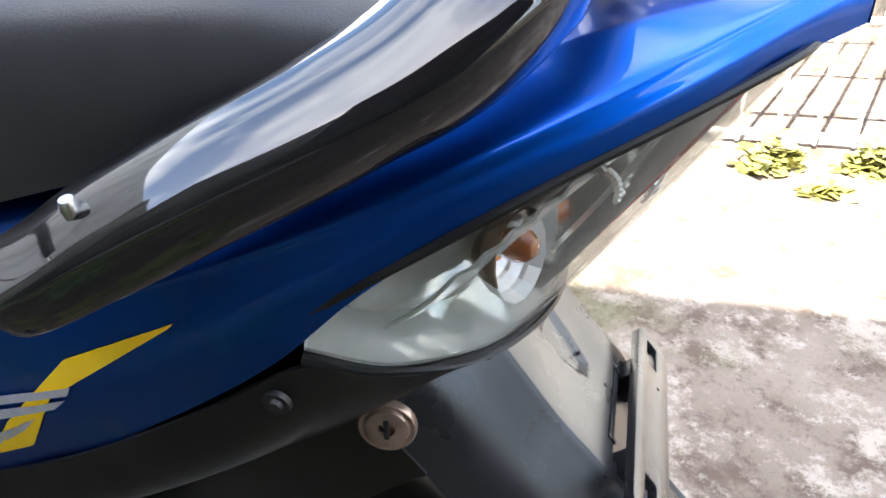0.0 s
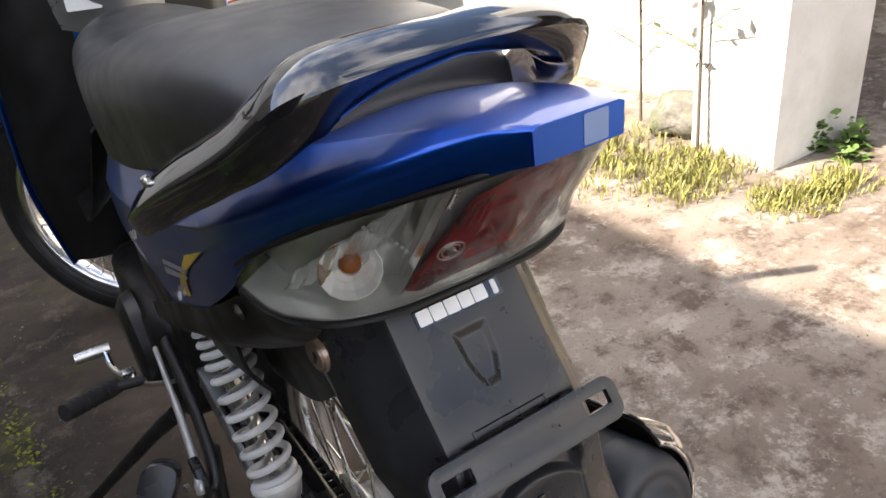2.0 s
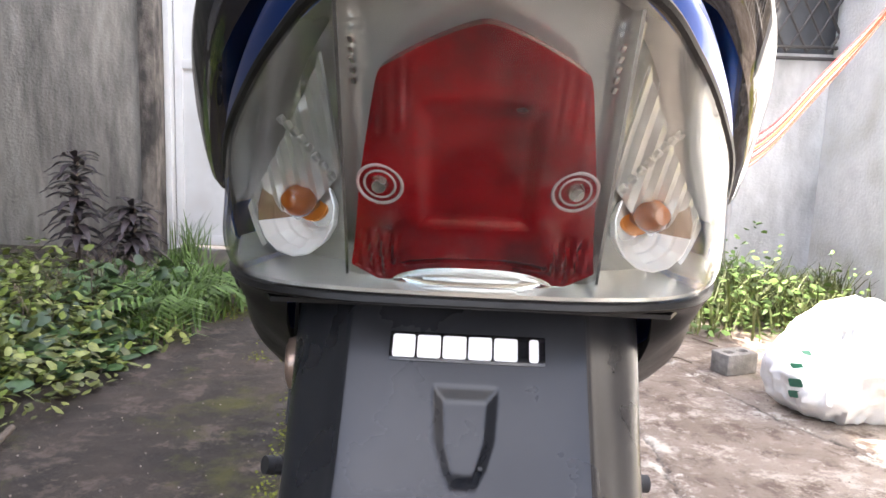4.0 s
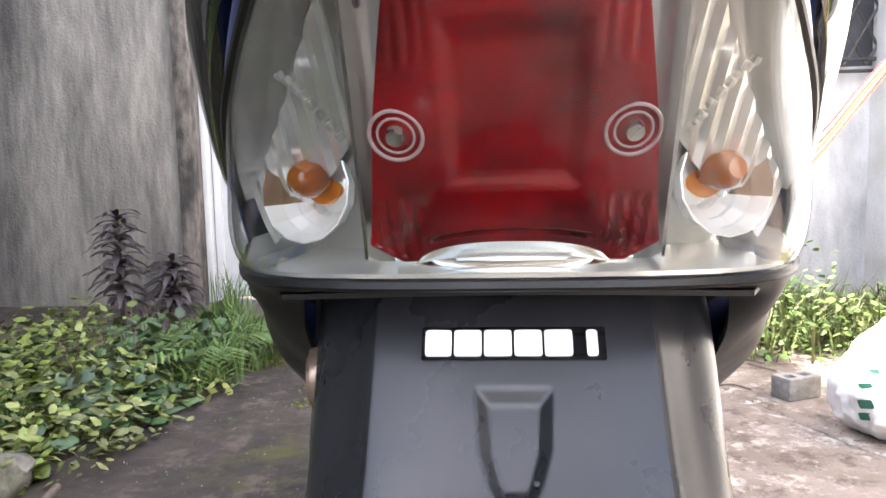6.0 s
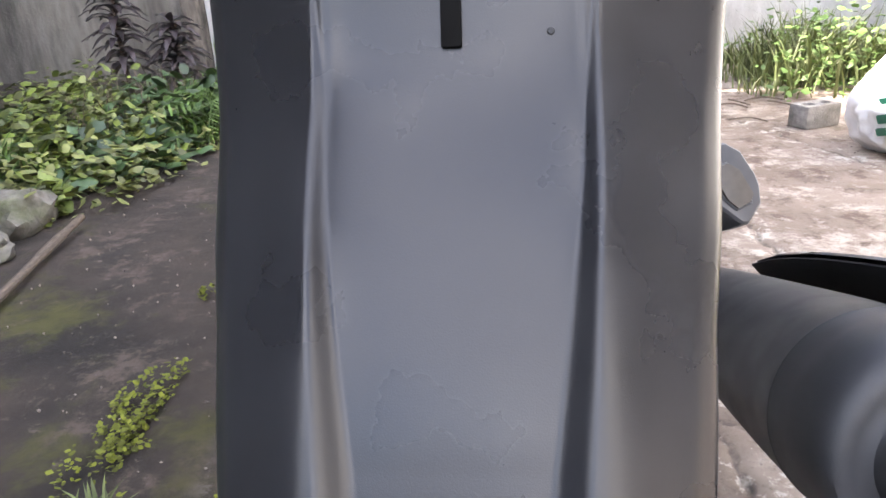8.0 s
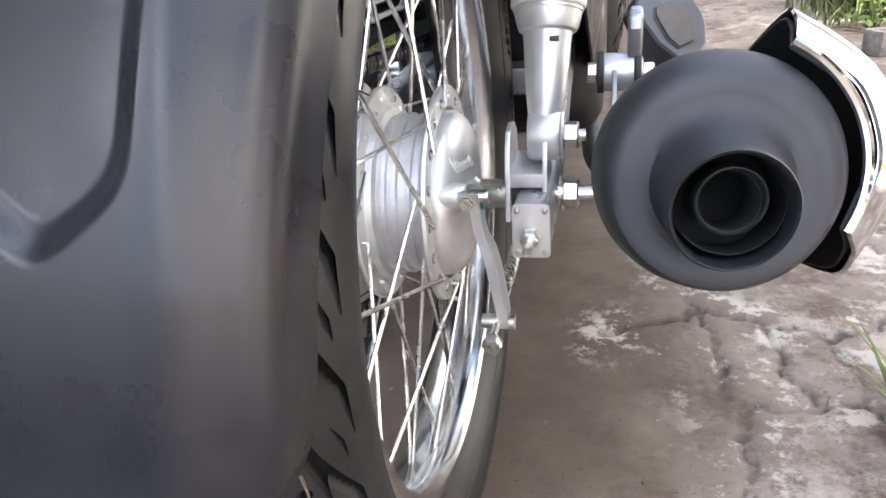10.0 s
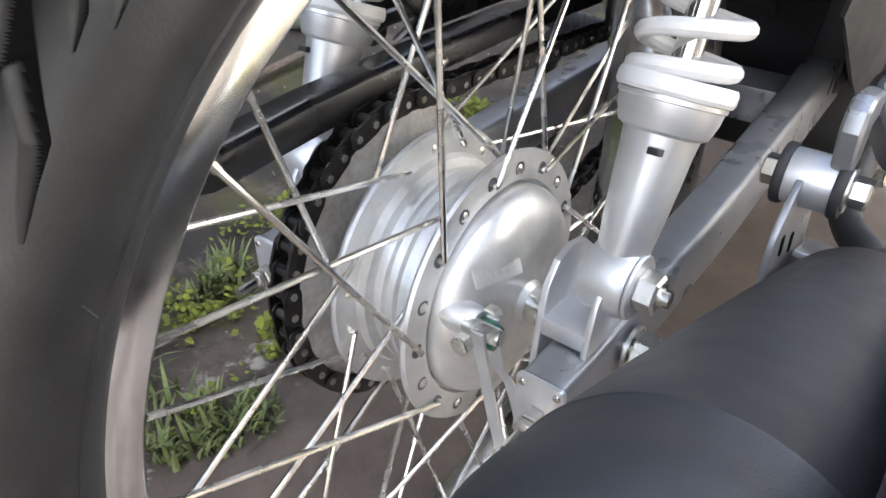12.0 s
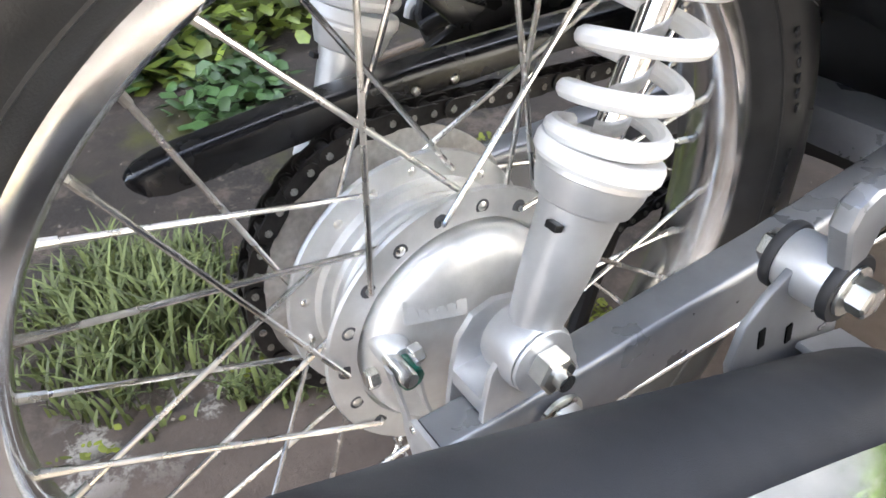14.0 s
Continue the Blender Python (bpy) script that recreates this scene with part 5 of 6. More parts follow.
# swingarm: one box beam a side with end cap, adjuster and damper clevis
def build_swing_side(s):
    g = new("swingarm")
    g.parent = bike
    tagged(g, "grey painted box swingarm beam")
    bm = bmesh.new()
    rings = []
    for y, z, h, w, xc in ((-.060, .2905, .036, .0235, .0895), (-.03, .2905, .037, .024, .0895), (.05, .2915, .040, .024, .0890), (.16, .2935, .042, .025, .0870), (.30, .298, .046, .026, .082), (.43, .304, .050, .028, .078)):
        ring = [Vector((s * xc + a * w, y, z + b * h)) for a, b in rounded(1, 1, .13, 3)]
        rings.append(ring)
    part("beam", loft(rings, bm), M_SWING, g, sharp=50)
    part("end_cap", prism(rounded(.0245, .037, .003), .003, basis((s * .0895, -.0622, .2905), (1, 0, 0), (0, 0, 1)), .0006), M_ALU, g, "zinc end cap with four rivets")
    for dx in (-.0088, .0088):
        for dz in (-.0142, .0142):
            part("rivet", lathe([(.0001, .0012), (.0016, .0008), (.0021, 0)], (s * .0895 + dx, -.0637, .2905 + dz), (0, -1, 0), 10), M_ZINC, g)
    part("adjuster_bolt", rod((s * .0895, -.060, .2885), (s * .0895, -.088, .2875), .0030, 10), M_STEEL, g, "chain adjuster bolt")
    part("adjuster_nut", hexnut((s * .0895, -.064, .2885), (0, -1, 0), .011, .007), M_ZINC, g, "adjuster lock nut")
    part("adjuster_nut", hexnut((s * .0895, -.0715, .2883), (0, -1, 0), .010, .004), M_ZINC, g, "adjuster lock nut")
    for xo in (.0805, .1050):
        outl = [(-.030, -.030), (.034, -.030), (.026, -.004), (.019, .020), (.010, .028), (-.002, .031), (-.014, .028), (-.022, .018), (-.026, .0)]
        part("damper_clevis", prism([(y, z) for y, z in outl], .0035, basis((s * xo - s * .0085, -.012, .318), (0, 1, 0), (0, 0, 1)), .0008), M_ALU, g, "silver clevis plate for the damper")
    part("clevis_web", block((.026, .052, .010), pose(s * .0850, -.012, .3155), .002), M_ALU, g, "silver clevis web")
    return g


for s in (1, -1):
    build_swing_side(s)
part("swingarm_bridge", block((.156, .046, .030), pose(0, .336, .303), .003), M_SWING, bike, "cross tube of the swingarm")


# ---- rear dampers ----
def build_damper(s):
    low, high = Vector((.0950 if s > 0 else -.0985, -.0145, .3395)), Vector((s * .1005, .114, .672))
    ax = (high - low).normalized()
    d = new("shock_absorber")
    d.parent = bike
    tagged(d, "rear shock absorber with a silver body and an open white coil spring")
    part("lower_eye", lathe([(.007, -.0105), (.0155, -.0105), (.0165, -.008), (.0165, .008), (.0155, .0105), (.007, .0105)], low, (1, 0, 0), 32), M_ALU, d)
    body = [(.0105, .008), (.0118, .016), (.0132, .028), (.0146, .045), (.0156, .060), (.0164, .067), (.0192, .0685), (.0214, .075), (.0222, .0800), (.0230, .0805), (.0230, .0825), (.0205, .0830), (.0001, .0832)]
    part("damper_body", lathe(body, low, ax, 40), M_ALU, d, "silver tapered damper body", 30)
    part("spring_seat", lathe([(.0150, .0825), (.0240, .0828), (.0250, .0845), (.0250, .0885), (.0240, .0905), (.0150, .0905)], low, ax, 40), M_SPRING, d, "white spring seat ring", 30)
    part("slot_mark", block((.006, .003, .004), basis(low + ax * .0715 + Vector((s * .0055, -.0195, -.0045)), (1, 0, 0), ax), .0004), M_DARK, d, "small drain slot")
    part("damper_rod", rod(low + ax * .08, low + ax * .30, .0062, 20), M_CHROME, d, "chrome damper rod")
    part("damper_tube", lathe([(.0062, .168), (.0122, .168), (.0128, .170), (.0128, .32)], low, ax, 28), M_CHROME, d, "chrome upper damper tube", 30)
    rot = frame_of(ax)
    pts = []
    h = .0915
    turns_total, n = 14.5, 480
    z = h
    for k in range(n):
        u = k / (n - 1)
        a = 2 * math.pi * turns_total * u
        # open coils below, close ones above
        pitch = float(np.interp(u, [0, .05, .10, .40, .48, 1], [.006, .016, .0192, .0192, .0112, .0106]))
        pts.append(low + rot @ Vector((.0200 * math.cos(a), .0200 * math.sin(a), z)))
        z += pitch * turns_total / (n - 1)
    top = z
    part("coil_spring", tube(pts, .0038, 10), M_SPRING, d, "thick white coil spring")
    part("upper_cap", lathe([(.0001, top - .002), (.0262, top - .002), (.0268, top + .004), (.023, top + .016), (.016, top + .026), (.012, top + .034)], low, ax, 32), M_ALU, d, "upper spring cap")
    part("damper_nut", hexnut(low + Vector((s * .0125, 0, 0)), (s, 0, 0), .0165, .010), M_ZINC, d, "zinc damper nut")
    part("washer", lathe([(.006, 0), (.0150, 0), (.0155, .001), (.0150, .002), (.006, .002)], low + Vector((s * .0108, 0, 0)), (s, 0, 0), 24), M_ALU, d)
    part("stud", rod(low + Vector((s * .02, 0, 0)), low + Vector((s * .027, 0, 0)), .0042, 12), M_ZINC, d)


for s in (1, -1):
    build_damper(s)

# ---- chain drive (left side) ----
CH_X, SPR_R = -.0475, .0895
part("sprocket", lathe([(.045, -.0025), (.083, -.0025), (.084, .0025), (.045, .0025)], AXLE + Vector((CH_X, 0, 0)), (1, 0, 0), 72), M_SPROCKET, rear_wheel, "rear sprocket")
part("sprocket_hub", lathe([(.020, -.012), (.048, -.010), (.050, .002), (.044, .012), (.030, .016)], AXLE + Vector((CH_X, 0, 0)), (1, 0, 0), 40), M_CAST, rear_wheel, "sprocket carrier")
front_r = .030
chain_path = []
for k in range(41):
    a = radians(-88 + 176 * k / 40)
    chain_path.append(AXLE + Vector((CH_X, -SPR_R * math.cos(a), SPR_R * math.sin(a))))
chain_path = chain_path + [Vector((CH_X, .46 + front_r * math.sin(radians(180 * k / 20)), .315 + front_r * math.cos(radians(180 * k / 20)))) for k in range(21)]
chain_path.append(chain_path[0])
cum = [0.0]
for a, b in zip(chain_path, chain_path[1:]):
    cum.append(cum[-1] + (b - a).length)


def on_chain(s):
    s %= cum[-1]
    k = max(i for i in range(len(cum) - 1) if cum[i] <= s)
    return chain_path[k].lerp(chain_path[k + 1], (s - cum[k]) / max(1e-9, cum[k + 1] - cum[k]))


chain = new("drive_chain")
chain.parent = bike
tagged(chain, "dark oiled roller chain")
LINKS = int(cum[-1] / .0127) // 2 * 2


def link_mesh(wide):
    bm = bmesh.new()
    outl = []
    for cx, a0 in ((.00635, -90), (-.00635, 90)):
        for k in range(7):
            a = radians(a0 + 30 * k)
            outl.append((cx + .0054 * math.cos(a), .0054 * math.sin(a)))
    for sx in (-wide, wide):
        prism(outl, .0016, basis((sx, 0, 0), (0, 1, 0), (0, 0, 1)), 0, bm)
    for yy in (-.00635, .00635):
        lathe([(.0039, -.0045), (.0039, .0045)], (0, yy, 0), (1, 0, 0), 10, bm)
        body_faces = len(bm.faces)
        lathe([(.0021, -.0078), (.0021, .0078)], (0, yy, 0), (1, 0, 0), 8, bm)
        bm.faces.ensure_lookup_table()
        for q in range(body_faces, len(bm.faces)):
            bm.faces[q].material_index = 1
    me = bpy.data.meshes.new("chain_link")
    bmesh.ops.recalc_face_normals(bm, faces=bm.faces)
    bm.to_mesh(me)
    bm.free()
    me.materials.append(M_CHAIN)
    me.materials.append(M_ZINC)
    return me


LINK_MESHES = [link_mesh(.0043), link_mesh(.0062)]
for k in range(LINKS):
    a, b = on_chain(k * cum[-1] / LINKS), on_chain((k + 1) * cum[-1] / LINKS)
    ob = new("chain_link", LINK_MESHES[k % 2])
    ob.parent = chain
    ob.matrix_basis = Matrix.Translation((a + b) / 2) @ Matrix.Rotation(math.atan2((b - a).z, (b - a).y), 4, "X")

guard = new("chain_guard")
guard.parent = bike
tagged(guard, "matte black chain guard")
GUARD = [(-.128, .3812, .3836), (-.126, .3785, .3862), (-.121, .3758, .3886), (-.112, .3745, .3906), (-.10, .3748, .3925), (-.05, .3785, .397), (.03, .3835, .400), (.12, .3850, .400), (.25, .381, .397), (.42, .371, .389)]
rings = []
for y, zb, zt in GUARD:
    th = .0016
    half = .0115 * min(1, .25 + (y + .128) / .012)
    c = min(.0055, (zt - zb) * .45, half * .6)
    prof = [(-half, zb), (-half, zt - c)] + [(-half + c - c * math.cos(radians(q)), zt - c + c * math.sin(radians(q))) for q in (30, 60, 90)] + [(half - c + c * math.sin(radians(q)), zt - c + c * math.cos(radians(q))) for q in (0, 30, 60, 90)] + [(half, zb)]
    inn = [(x * (half - th) / half, max(zb, z - th)) for x, z in reversed(prof)]
    rings.append([Vector((CH_X - .0185 + x, y, z)) for x, z in prof + inn])
part("guard_shell", loft(rings), M_GUARD, guard, sharp=30)
for y in (.027, .052):
    part("guard_screw", lathe([(.0001, .002), (.0020, .0018), (.0030, .0008), (.0032, 0)], (CH_X - .0072, y, .3880), (1, 0, 0), 14), M_ZINC, guard, "bright guard screw")

bracket_plate = part("guard_bracket", prism([(.046, .436), (.052, .444), (.064, .446), (.098, .430), (.132, .411), (.160, .403), (.20, .399), (.20, .390), (.060, .390), (.082, .398), (.062, .418)], .007, basis((-.100, 0, 0), (0, 1, 0), (0, 0, 1)), .0018), M_GUARD, guard, "black bracket over the guard with a slotted opening")
part("bracket_slot", prism([(-.020, -.0045), (-.024, 0), (-.020, .0045), (.016, .0045), (.020, 0), (.016, -.0045)], .0012, basis((-.0960, .098, .4135), (0, .90, -.44), (0, .44, .90))), M_HOLE, bracket_plate)
for q0, turns in (((-.094, .082, .4215), 7), ((-.103, .060, .454), 6)):
    coil = [Vector(q0) + Vector((.0035 * math.cos(k * .9), .0032 * k * .9 / 6.283 * .90, -.0032 * k * .9 / 6.283 * .44)) + Vector((0, .44, .90)) * .0035 * math.sin(k * .9) for k in range(turns * 7)]
    part("return_spring", tube(coil, .0009, 6, None, turns * 14), M_DARK, bracket_plate, "small dark coil spring")

# ---- muffler with outlet, chrome shield and hanger ----
MUF_END, MUF_DIR = Vector((.1802, -.2386, .3815)), Vector((0, .948, -.319)).normalized()
MUF_UP = Vector((0, .319, .948)).normalized()
MUF_PROFILE = [(.0001, .15), (.0113, .15), (.0113, .0050), (.0118, .0042), (.0125, .0050), (.0126, .045), (.0203, .045), (.0205, .0004), (.0210, -.0012), (.0216, -.0020), (.0222, -.0004), (.0226, .004), (.0232, .014), (.0246, .0240), (.0272, .0290), (.0310, .0306), (.0350, .0302), (.0388, .0298), (.0425, .0308), (.0456, .0338), (.0477, .0382), (.0492, .0440), (.0505, .0520),
               (.0512, .060), (.0512, .080), (.0518, .0812), (.0512, .0825), (.0508, .13), (.0492, .19), (.0470, .26), (.0446, .33), (.0430, .365), (.0405, .385), (.0340, .405), (.0240, .425), (.0165, .445), (.0165, .60)]


def muffler_body():
    """Turned body whose outlet sits below the middle of the end cap."""
    rot = frame_of(MUF_DIR)
    rings = []
    for r, h in MUF_PROFILE:
        u = min(1, max(0, (h - .014) / .030)) if r > .0224 else 0
        r *= 1 - .014 * min(1, max(0, (r - .03) / .015))
        c = MUF_END + MUF_DIR * h + MUF_UP * .0102 * u * u * (3 - 2 * u)
        if .0204 < r < .0233 and h < .015:
            c -= MUF_UP * (.0036 if h < .006 else .0018)
        ring = [c + rot @ Vector((r * math.cos(2 * math.pi * k / 72), r * math.sin(2 * math.pi * k / 72), 0)) for k in range(72)]
        # both pipe ends are cut upright, not square to the axis
        cut = .42 if h < .006 else (.20 if r > .022 and h < .015 else 0)
        rings.append([p - MUF_DIR * cut * (p - c).dot(MUF_UP) for p in ring])
    return loft(rings)


muffler = part("muffler", muffler_body(), M_MUFFLER, bike, "matte black muffler with a stepped round outlet", 32)
part("outlet_bore", lathe([(.0001, .14), (.0109, .14), (.0109, .0105), (.01128, .0105), (.01128, .142), (.0001, .142)], MUF_END, MUF_DIR, 40), M_SOOT, muffler, "sooty outlet bore")
part("outlet_gap", lathe([(.0128, .0440), (.0128, .0120), (.01295, .0120), (.01295, .0432), (.0196, .0432), (.0199, .0120), (.0201, .0120), (.0198, .0440)], MUF_END, MUF_DIR, 40), M_SOOT, muffler, "sooty ring between the outlet pipes")
rot = frame_of(MUF_DIR)


def around(r, h, deg):
    """A place round the muffler: degrees from the outside (+x), up being positive."""
    xo = (Vector((1, 0, 0)) - MUF_DIR * MUF_DIR.x).normalized()
    up = xo.cross(MUF_DIR)
    if up.z < 0:
        up = -up
    return MUF_END + MUF_UP * .0120 + MUF_DIR * h + (xo * math.cos(radians(deg)) + up * math.sin(radians(deg))) * r


shield_rows = []
for h, r, a0, a1 in ((.040, .0545, -28, 62), (.058, .0665, -34, 64), (.085, .0715, -42, 66), (.22, .0700, -44, 62), (.32, .0650, -40, 56), (.40, .0580, -32, 46)):
    shield_rows.append([around(r + (.003 if abs(k - 3) < 2 else 0), h, a0 + (a1 - a0) * k / 6) for k in range(7)])
shield = part("heat_shield", sheet(shield_rows, 40, 24, 0.0018), M_CHROME, muffler, "curved chrome heat shield")
# dark sheet added so the inside of the shield mirrors no ground
part("shield_liner", sheet([[p.lerp(MUF_END + MUF_UP * .0120 + MUF_DIR * h, .055) for p in row] for h, row in zip((.040, .058, .085, .22, .32, .40), shield_rows)], 40, 24, 0.001), M_SOOT, shield, "dark sheet added inside the shield")
edge_pts = [around(.0545, .040, -28 + 90 * k / 10) for k in range(11)]
part("shield_lip", tube(edge_pts, .0022, 8, None, 30), M_CHROME, shield, "rolled chrome lip")
for h, a in ((.16, 12), (.30, 10)):
    p0 = around(.0710 if h < .2 else .0640, h, a)
    part("shield_bolt", hexnut(around(.0760 if h < .2 else .0700, h, a), around(.09, h, a) - p0, .010, .005), M_ZINC, shield)
hanger = part("hanger_plate", prism([(.062, .318), (.066, .340), (.078, .352), (.100, .366), (.112, .366), (.124, .352), (.142, .322), (.150, .285), (.142, .268), (.120, .280), (.085, .298), (.066, .306)], .004, basis((.1400, 0, 0), (0, 1, 0), (0, 0, 1)), .0012, None, 3), M_SWING, bike, "grey muffler hanger plate with two slots")
for y, z in ((.080, .327), (.102, .318)):
    part("plate_slot", block((.0012, .004, .012), pose(.1423, y, z, 12), .0004), M_HOLE, hanger)
part("hanger_gusset", prism([(-.014, -.02), (.014, -.02), (.014, .02), (-.014, .02)], .004, basis((.158, .128, .302), (1, 0, 0), (0, .954, -.300)), .001), M_SWING, hanger, "grey tab down to the muffler")
PIV = Vector((.1435, .104, .355))
part("hanger_bush", lathe([(.0001, -.012), (.0142, -.012), (.0147, -.010), (.0147, .010), (.0142, .012), (.0001, .012)], PIV, (1, 0, 0), 32), M_ALU, bike, "silver hanger boss")
for o in (-.0165, .0115):
    part("rubber_washer", lathe([(.0001, 0), (.0158, 0), (.0164, .0010), (.0164, .0040), (.0158, .0050), (.0001, .0050)], PIV + Vector((o, 0, 0)), (1, 0, 0), 32), M_RUBBER_OLD, bike, "black rubber washer")
part("washer", lathe([(.0001, .0160), (.0118, .0160), (.0122, .0170), (.0118, .0180), (.0001, .0180)], PIV, (1, 0, 0), 28), M_ZINC, bike)
part("hanger_bolt", hexnut(PIV + Vector((.0180, 0, 0)), (1, 0, 0), .0145, .009), M_ZINC, bike, "hanger bolt")
part("hanger_bolt", hexnut(PIV + Vector((-.0245, 0, 0)), (1, 0, 0), .0145, .008), M_ZINC, bike, "hanger bolt")


# ---- passenger peg brackets, pegs, levers ----
def build_peg_bracket(s):
    """Forged lever from the hanger, a collar and the peg in it, pointing back and up."""
    g = new("peg_bracket")
    g.parent = bike
    tagged(g, "silver forged passenger peg bracket with its peg" if s > 0 else "black passenger peg bracket with its peg")
    lever = M_SWING if s > 0 else M_MATTE
    part("lever", prism([(.096, .366), (.087, .390), (.090, .400), (.100, .405), (.128, .400), (.133, .388), (.112, .386), (.108, .370)], .011, basis((s * .155, 0, 0), (0, 1, 0), (0, 0, 1)), .004, None, 3), lever, g, "forged lever")
    axis = Vector((s * .2824, -.8146, .5067))
    u = Vector((0, 0, 1)).cross(axis).normalized()
    m = basis((s * .185, .121, .388), u, axis.cross(u))
    if s < 0:
        m = basis((s * .188, .130, .379), -u, axis.cross(u)) @ Matrix.Scale(.80, 4)
    collar = [(-.0272, .0199), (-.0227, .0293), (-.0094, .0367), (.0054, .0379), (.0182, .0288), (.0270, .0080), (.0283, -.0021), (.026, -.0173), (.0106, -.0319), (.0039, -.0315), (-.014, -.0136), (-.0232, .0046)]
    part("folded_peg", prism(collar, .034, m @ Matrix.Translation((0, 0, -.021)), .005, None, 3), M_COLLAR if s > 0 else M_MATTE, g, "grey peg collar" if s > 0 else "black peg collar")
    pad = [(-.0134, .0076), (-.0123, .0139), (-.006, .0178), (.0017, .0187), (.0102, .0121), (.0177, -.0086), (.0140, -.0150), (.0011, -.0189), (-.0062, -.011)]
    part("peg_pad", prism(pad, .008, m @ Matrix.Translation((0, 0, -.0040)), .0015), M_PEGFACE if s > 0 else M_RUBBER_OLD, g, "dark grey rubber pad of the peg")
    part("peg_rim", tube([m @ Vector((x * 1.03, y * 1.03, -.0032)) for x, y in pad + pad[:1]], .0011, 6), M_COLLAR if s > 0 else M_MATTE, g)
    part("peg_pin", lathe([(.0001, .001), (.0016, .0008), (.002, 0)], m @ Vector((-.006, .0295, -.0042)), axis, 10), M_DARK, g)
    part("peg_pin", hexnut((s * .166, .150, .345), (s, -.3, .2), .009, .006), M_ZINC, g)
    return g


for s in (1, -1):
    build_peg_bracket(s)


def build_rider_peg(s):
    g = new("rider_peg")
    g.parent = bike
    tagged(g, "ribbed black rubber rider peg on a steel bar")
    a, b = (Vector((.17, .51, .275)), Vector((.285, .528, .265))) if s > 0 else (Vector((-.186, .536, .262)), Vector((-.268, .475, .290)))
    part("peg_rubber", rod(a.lerp(b, .08), b, .0130, 16), M_RUBBER_OLD, g, "ribbed rubber")
    for k in range(7):
        q = a.lerp(b, .22 + .11 * k)
        part("peg_rib", lathe([(.0125, -.0025), (.0142, -.0015), (.0142, .0015), (.0125, .0025)], q, b - a, 16), M_RUBBER_OLD, g)
    part("peg_bar", rod((s * .04, .50, .255), a.lerp(b, .2), .008, 10), M_DARK, g, "dark steel bar")
    return g


for s in (1, -1):
    build_rider_peg(s)
part("gear_lever", tube([(-.10, .42, .30), (-.15, .50, .265), (-.185, .60, .245), (-.19, .665, .252)], .0055, 10, None, 24), M_CHROME, bike, "chrome gear lever")
part("lever_pad", rod((-.18, .668, .253), (-.235, .672, .254), .010, 14), M_ZINC, bike, "worn gear lever pad")
part("lever_joint", block((.02, .018, .018), pose(-.17, .55, .262), .003), M_ZINC, bike, "lever joint")
part("left_peg_stay", tube([(-.118, .400, .385), (-.128, .22, .388), (-.140, .11, .388), (-.150, .090, .380)], .008, 12, None, 24, .6), M_DARK, bike, "black stay of the left passenger peg")
part("left_stay_face", tube([(-.133, .396, .381), (-.1453, .218, .392), (-.1555, .110, .3945), (-.1600, .090, .3940), (-.1610, .086, .3860)], [.0040, .0052, .0058, .0058, .0050], 10, None, 30, .8), M_ALU, bike, "silver arm of the left passenger peg")
part("side_stand", tube([(-.140, .33, .315), (-.172, .37, .27), (-.245, .475, .148), (-.315, .577, .030), (-.324, .592, .012)], [.012, .010, .009, .009, .008], 12, None, 30), M_DARK, bike, "black side stand leg swung out")
part("stand_tip", tube([(-.318, .580, .020), (-.335, .602, .012), (-.345, .600, .011)], .007, 10, None, 12), M_ZINC, bike, "worn bright tip of the side stand")

# ---- middle of the machine: frame, side panels, engine ----
for s in (-1, 1):
    part("side_panel", sheet([[(s * .105, -.02, .625), (s * .100, -.02, .575), (s * .085, -.02, .545)], [(s * .118, .15, .60), (s * .112, .15, .54), (s * .09, .15, .50)], [(s * .115, .33, .56), (s * .110, .33, .47), (s * .085, .33, .43)], [(s * .10, .48, .54), (s * .095, .48, .44), (s * .07, .48, .40)]], 30, 14, 0.003), M_DARK, bike, "black side panel")
    part("frame_tube", tube([(s * .09, -.05, .64), (s * .085, .10, .60), (s * .08, .28, .52), (s * .075, .44, .36)], .015, 12, None, 30), M_DARK, bike, "black frame tube")
part("battery_box", block((.15, .17, .24), pose(0, .44, .51), .02), M_DARK, bike, "black battery box")
part("rear_splash_plate", sheet([[(-.085, .345, .60), (0, .36, .60), (.085, .345, .60)], [(-.085, .360, .48), (0, .37, .48), (.085, .360, .48)], [(-.075, .372, .36), (0, .382, .36), (.075, .372, .36)], [(-.06, .376, .24), (0, .386, .24), (.06, .376, .24)]], 16, 12, 0.003), M_DARK, bike, "black splash plate before the wheel")
part("air_box", block((.20, .17, .32), pose(0, .475, .45), .02), M_DARK, bike, "black air box")
part("lower_cover", sheet([[(.118, .24, .58), (.122, .24, .48), (.112, .24, .40)], [(.125, .36, .56), (.130, .36, .42), (.118, .36, .31)], [(.120, .50, .54), (.126, .50, .38), (.112, .50, .28)]], 20, 14, 0.003), M_DARK, bike, "black lower side cover")
part("engine_case", block((.26, .34, .20), pose(0, .60, .30), .05, None, 4), M_DARK, bike, "dark engine case")
part("engine_cover", lathe([(.0001, .028), (.06, .028), (.075, .018), (.08, 0)], (-.125, .56, .31), (-1, 0, 0), 36), M_DARK, bike, "dark round engine cover")
part("cylinder_head", block((.15, .20, .14), pose(0, .83, .36, 8), .02), M_SWING, bike, "finned cylinder")
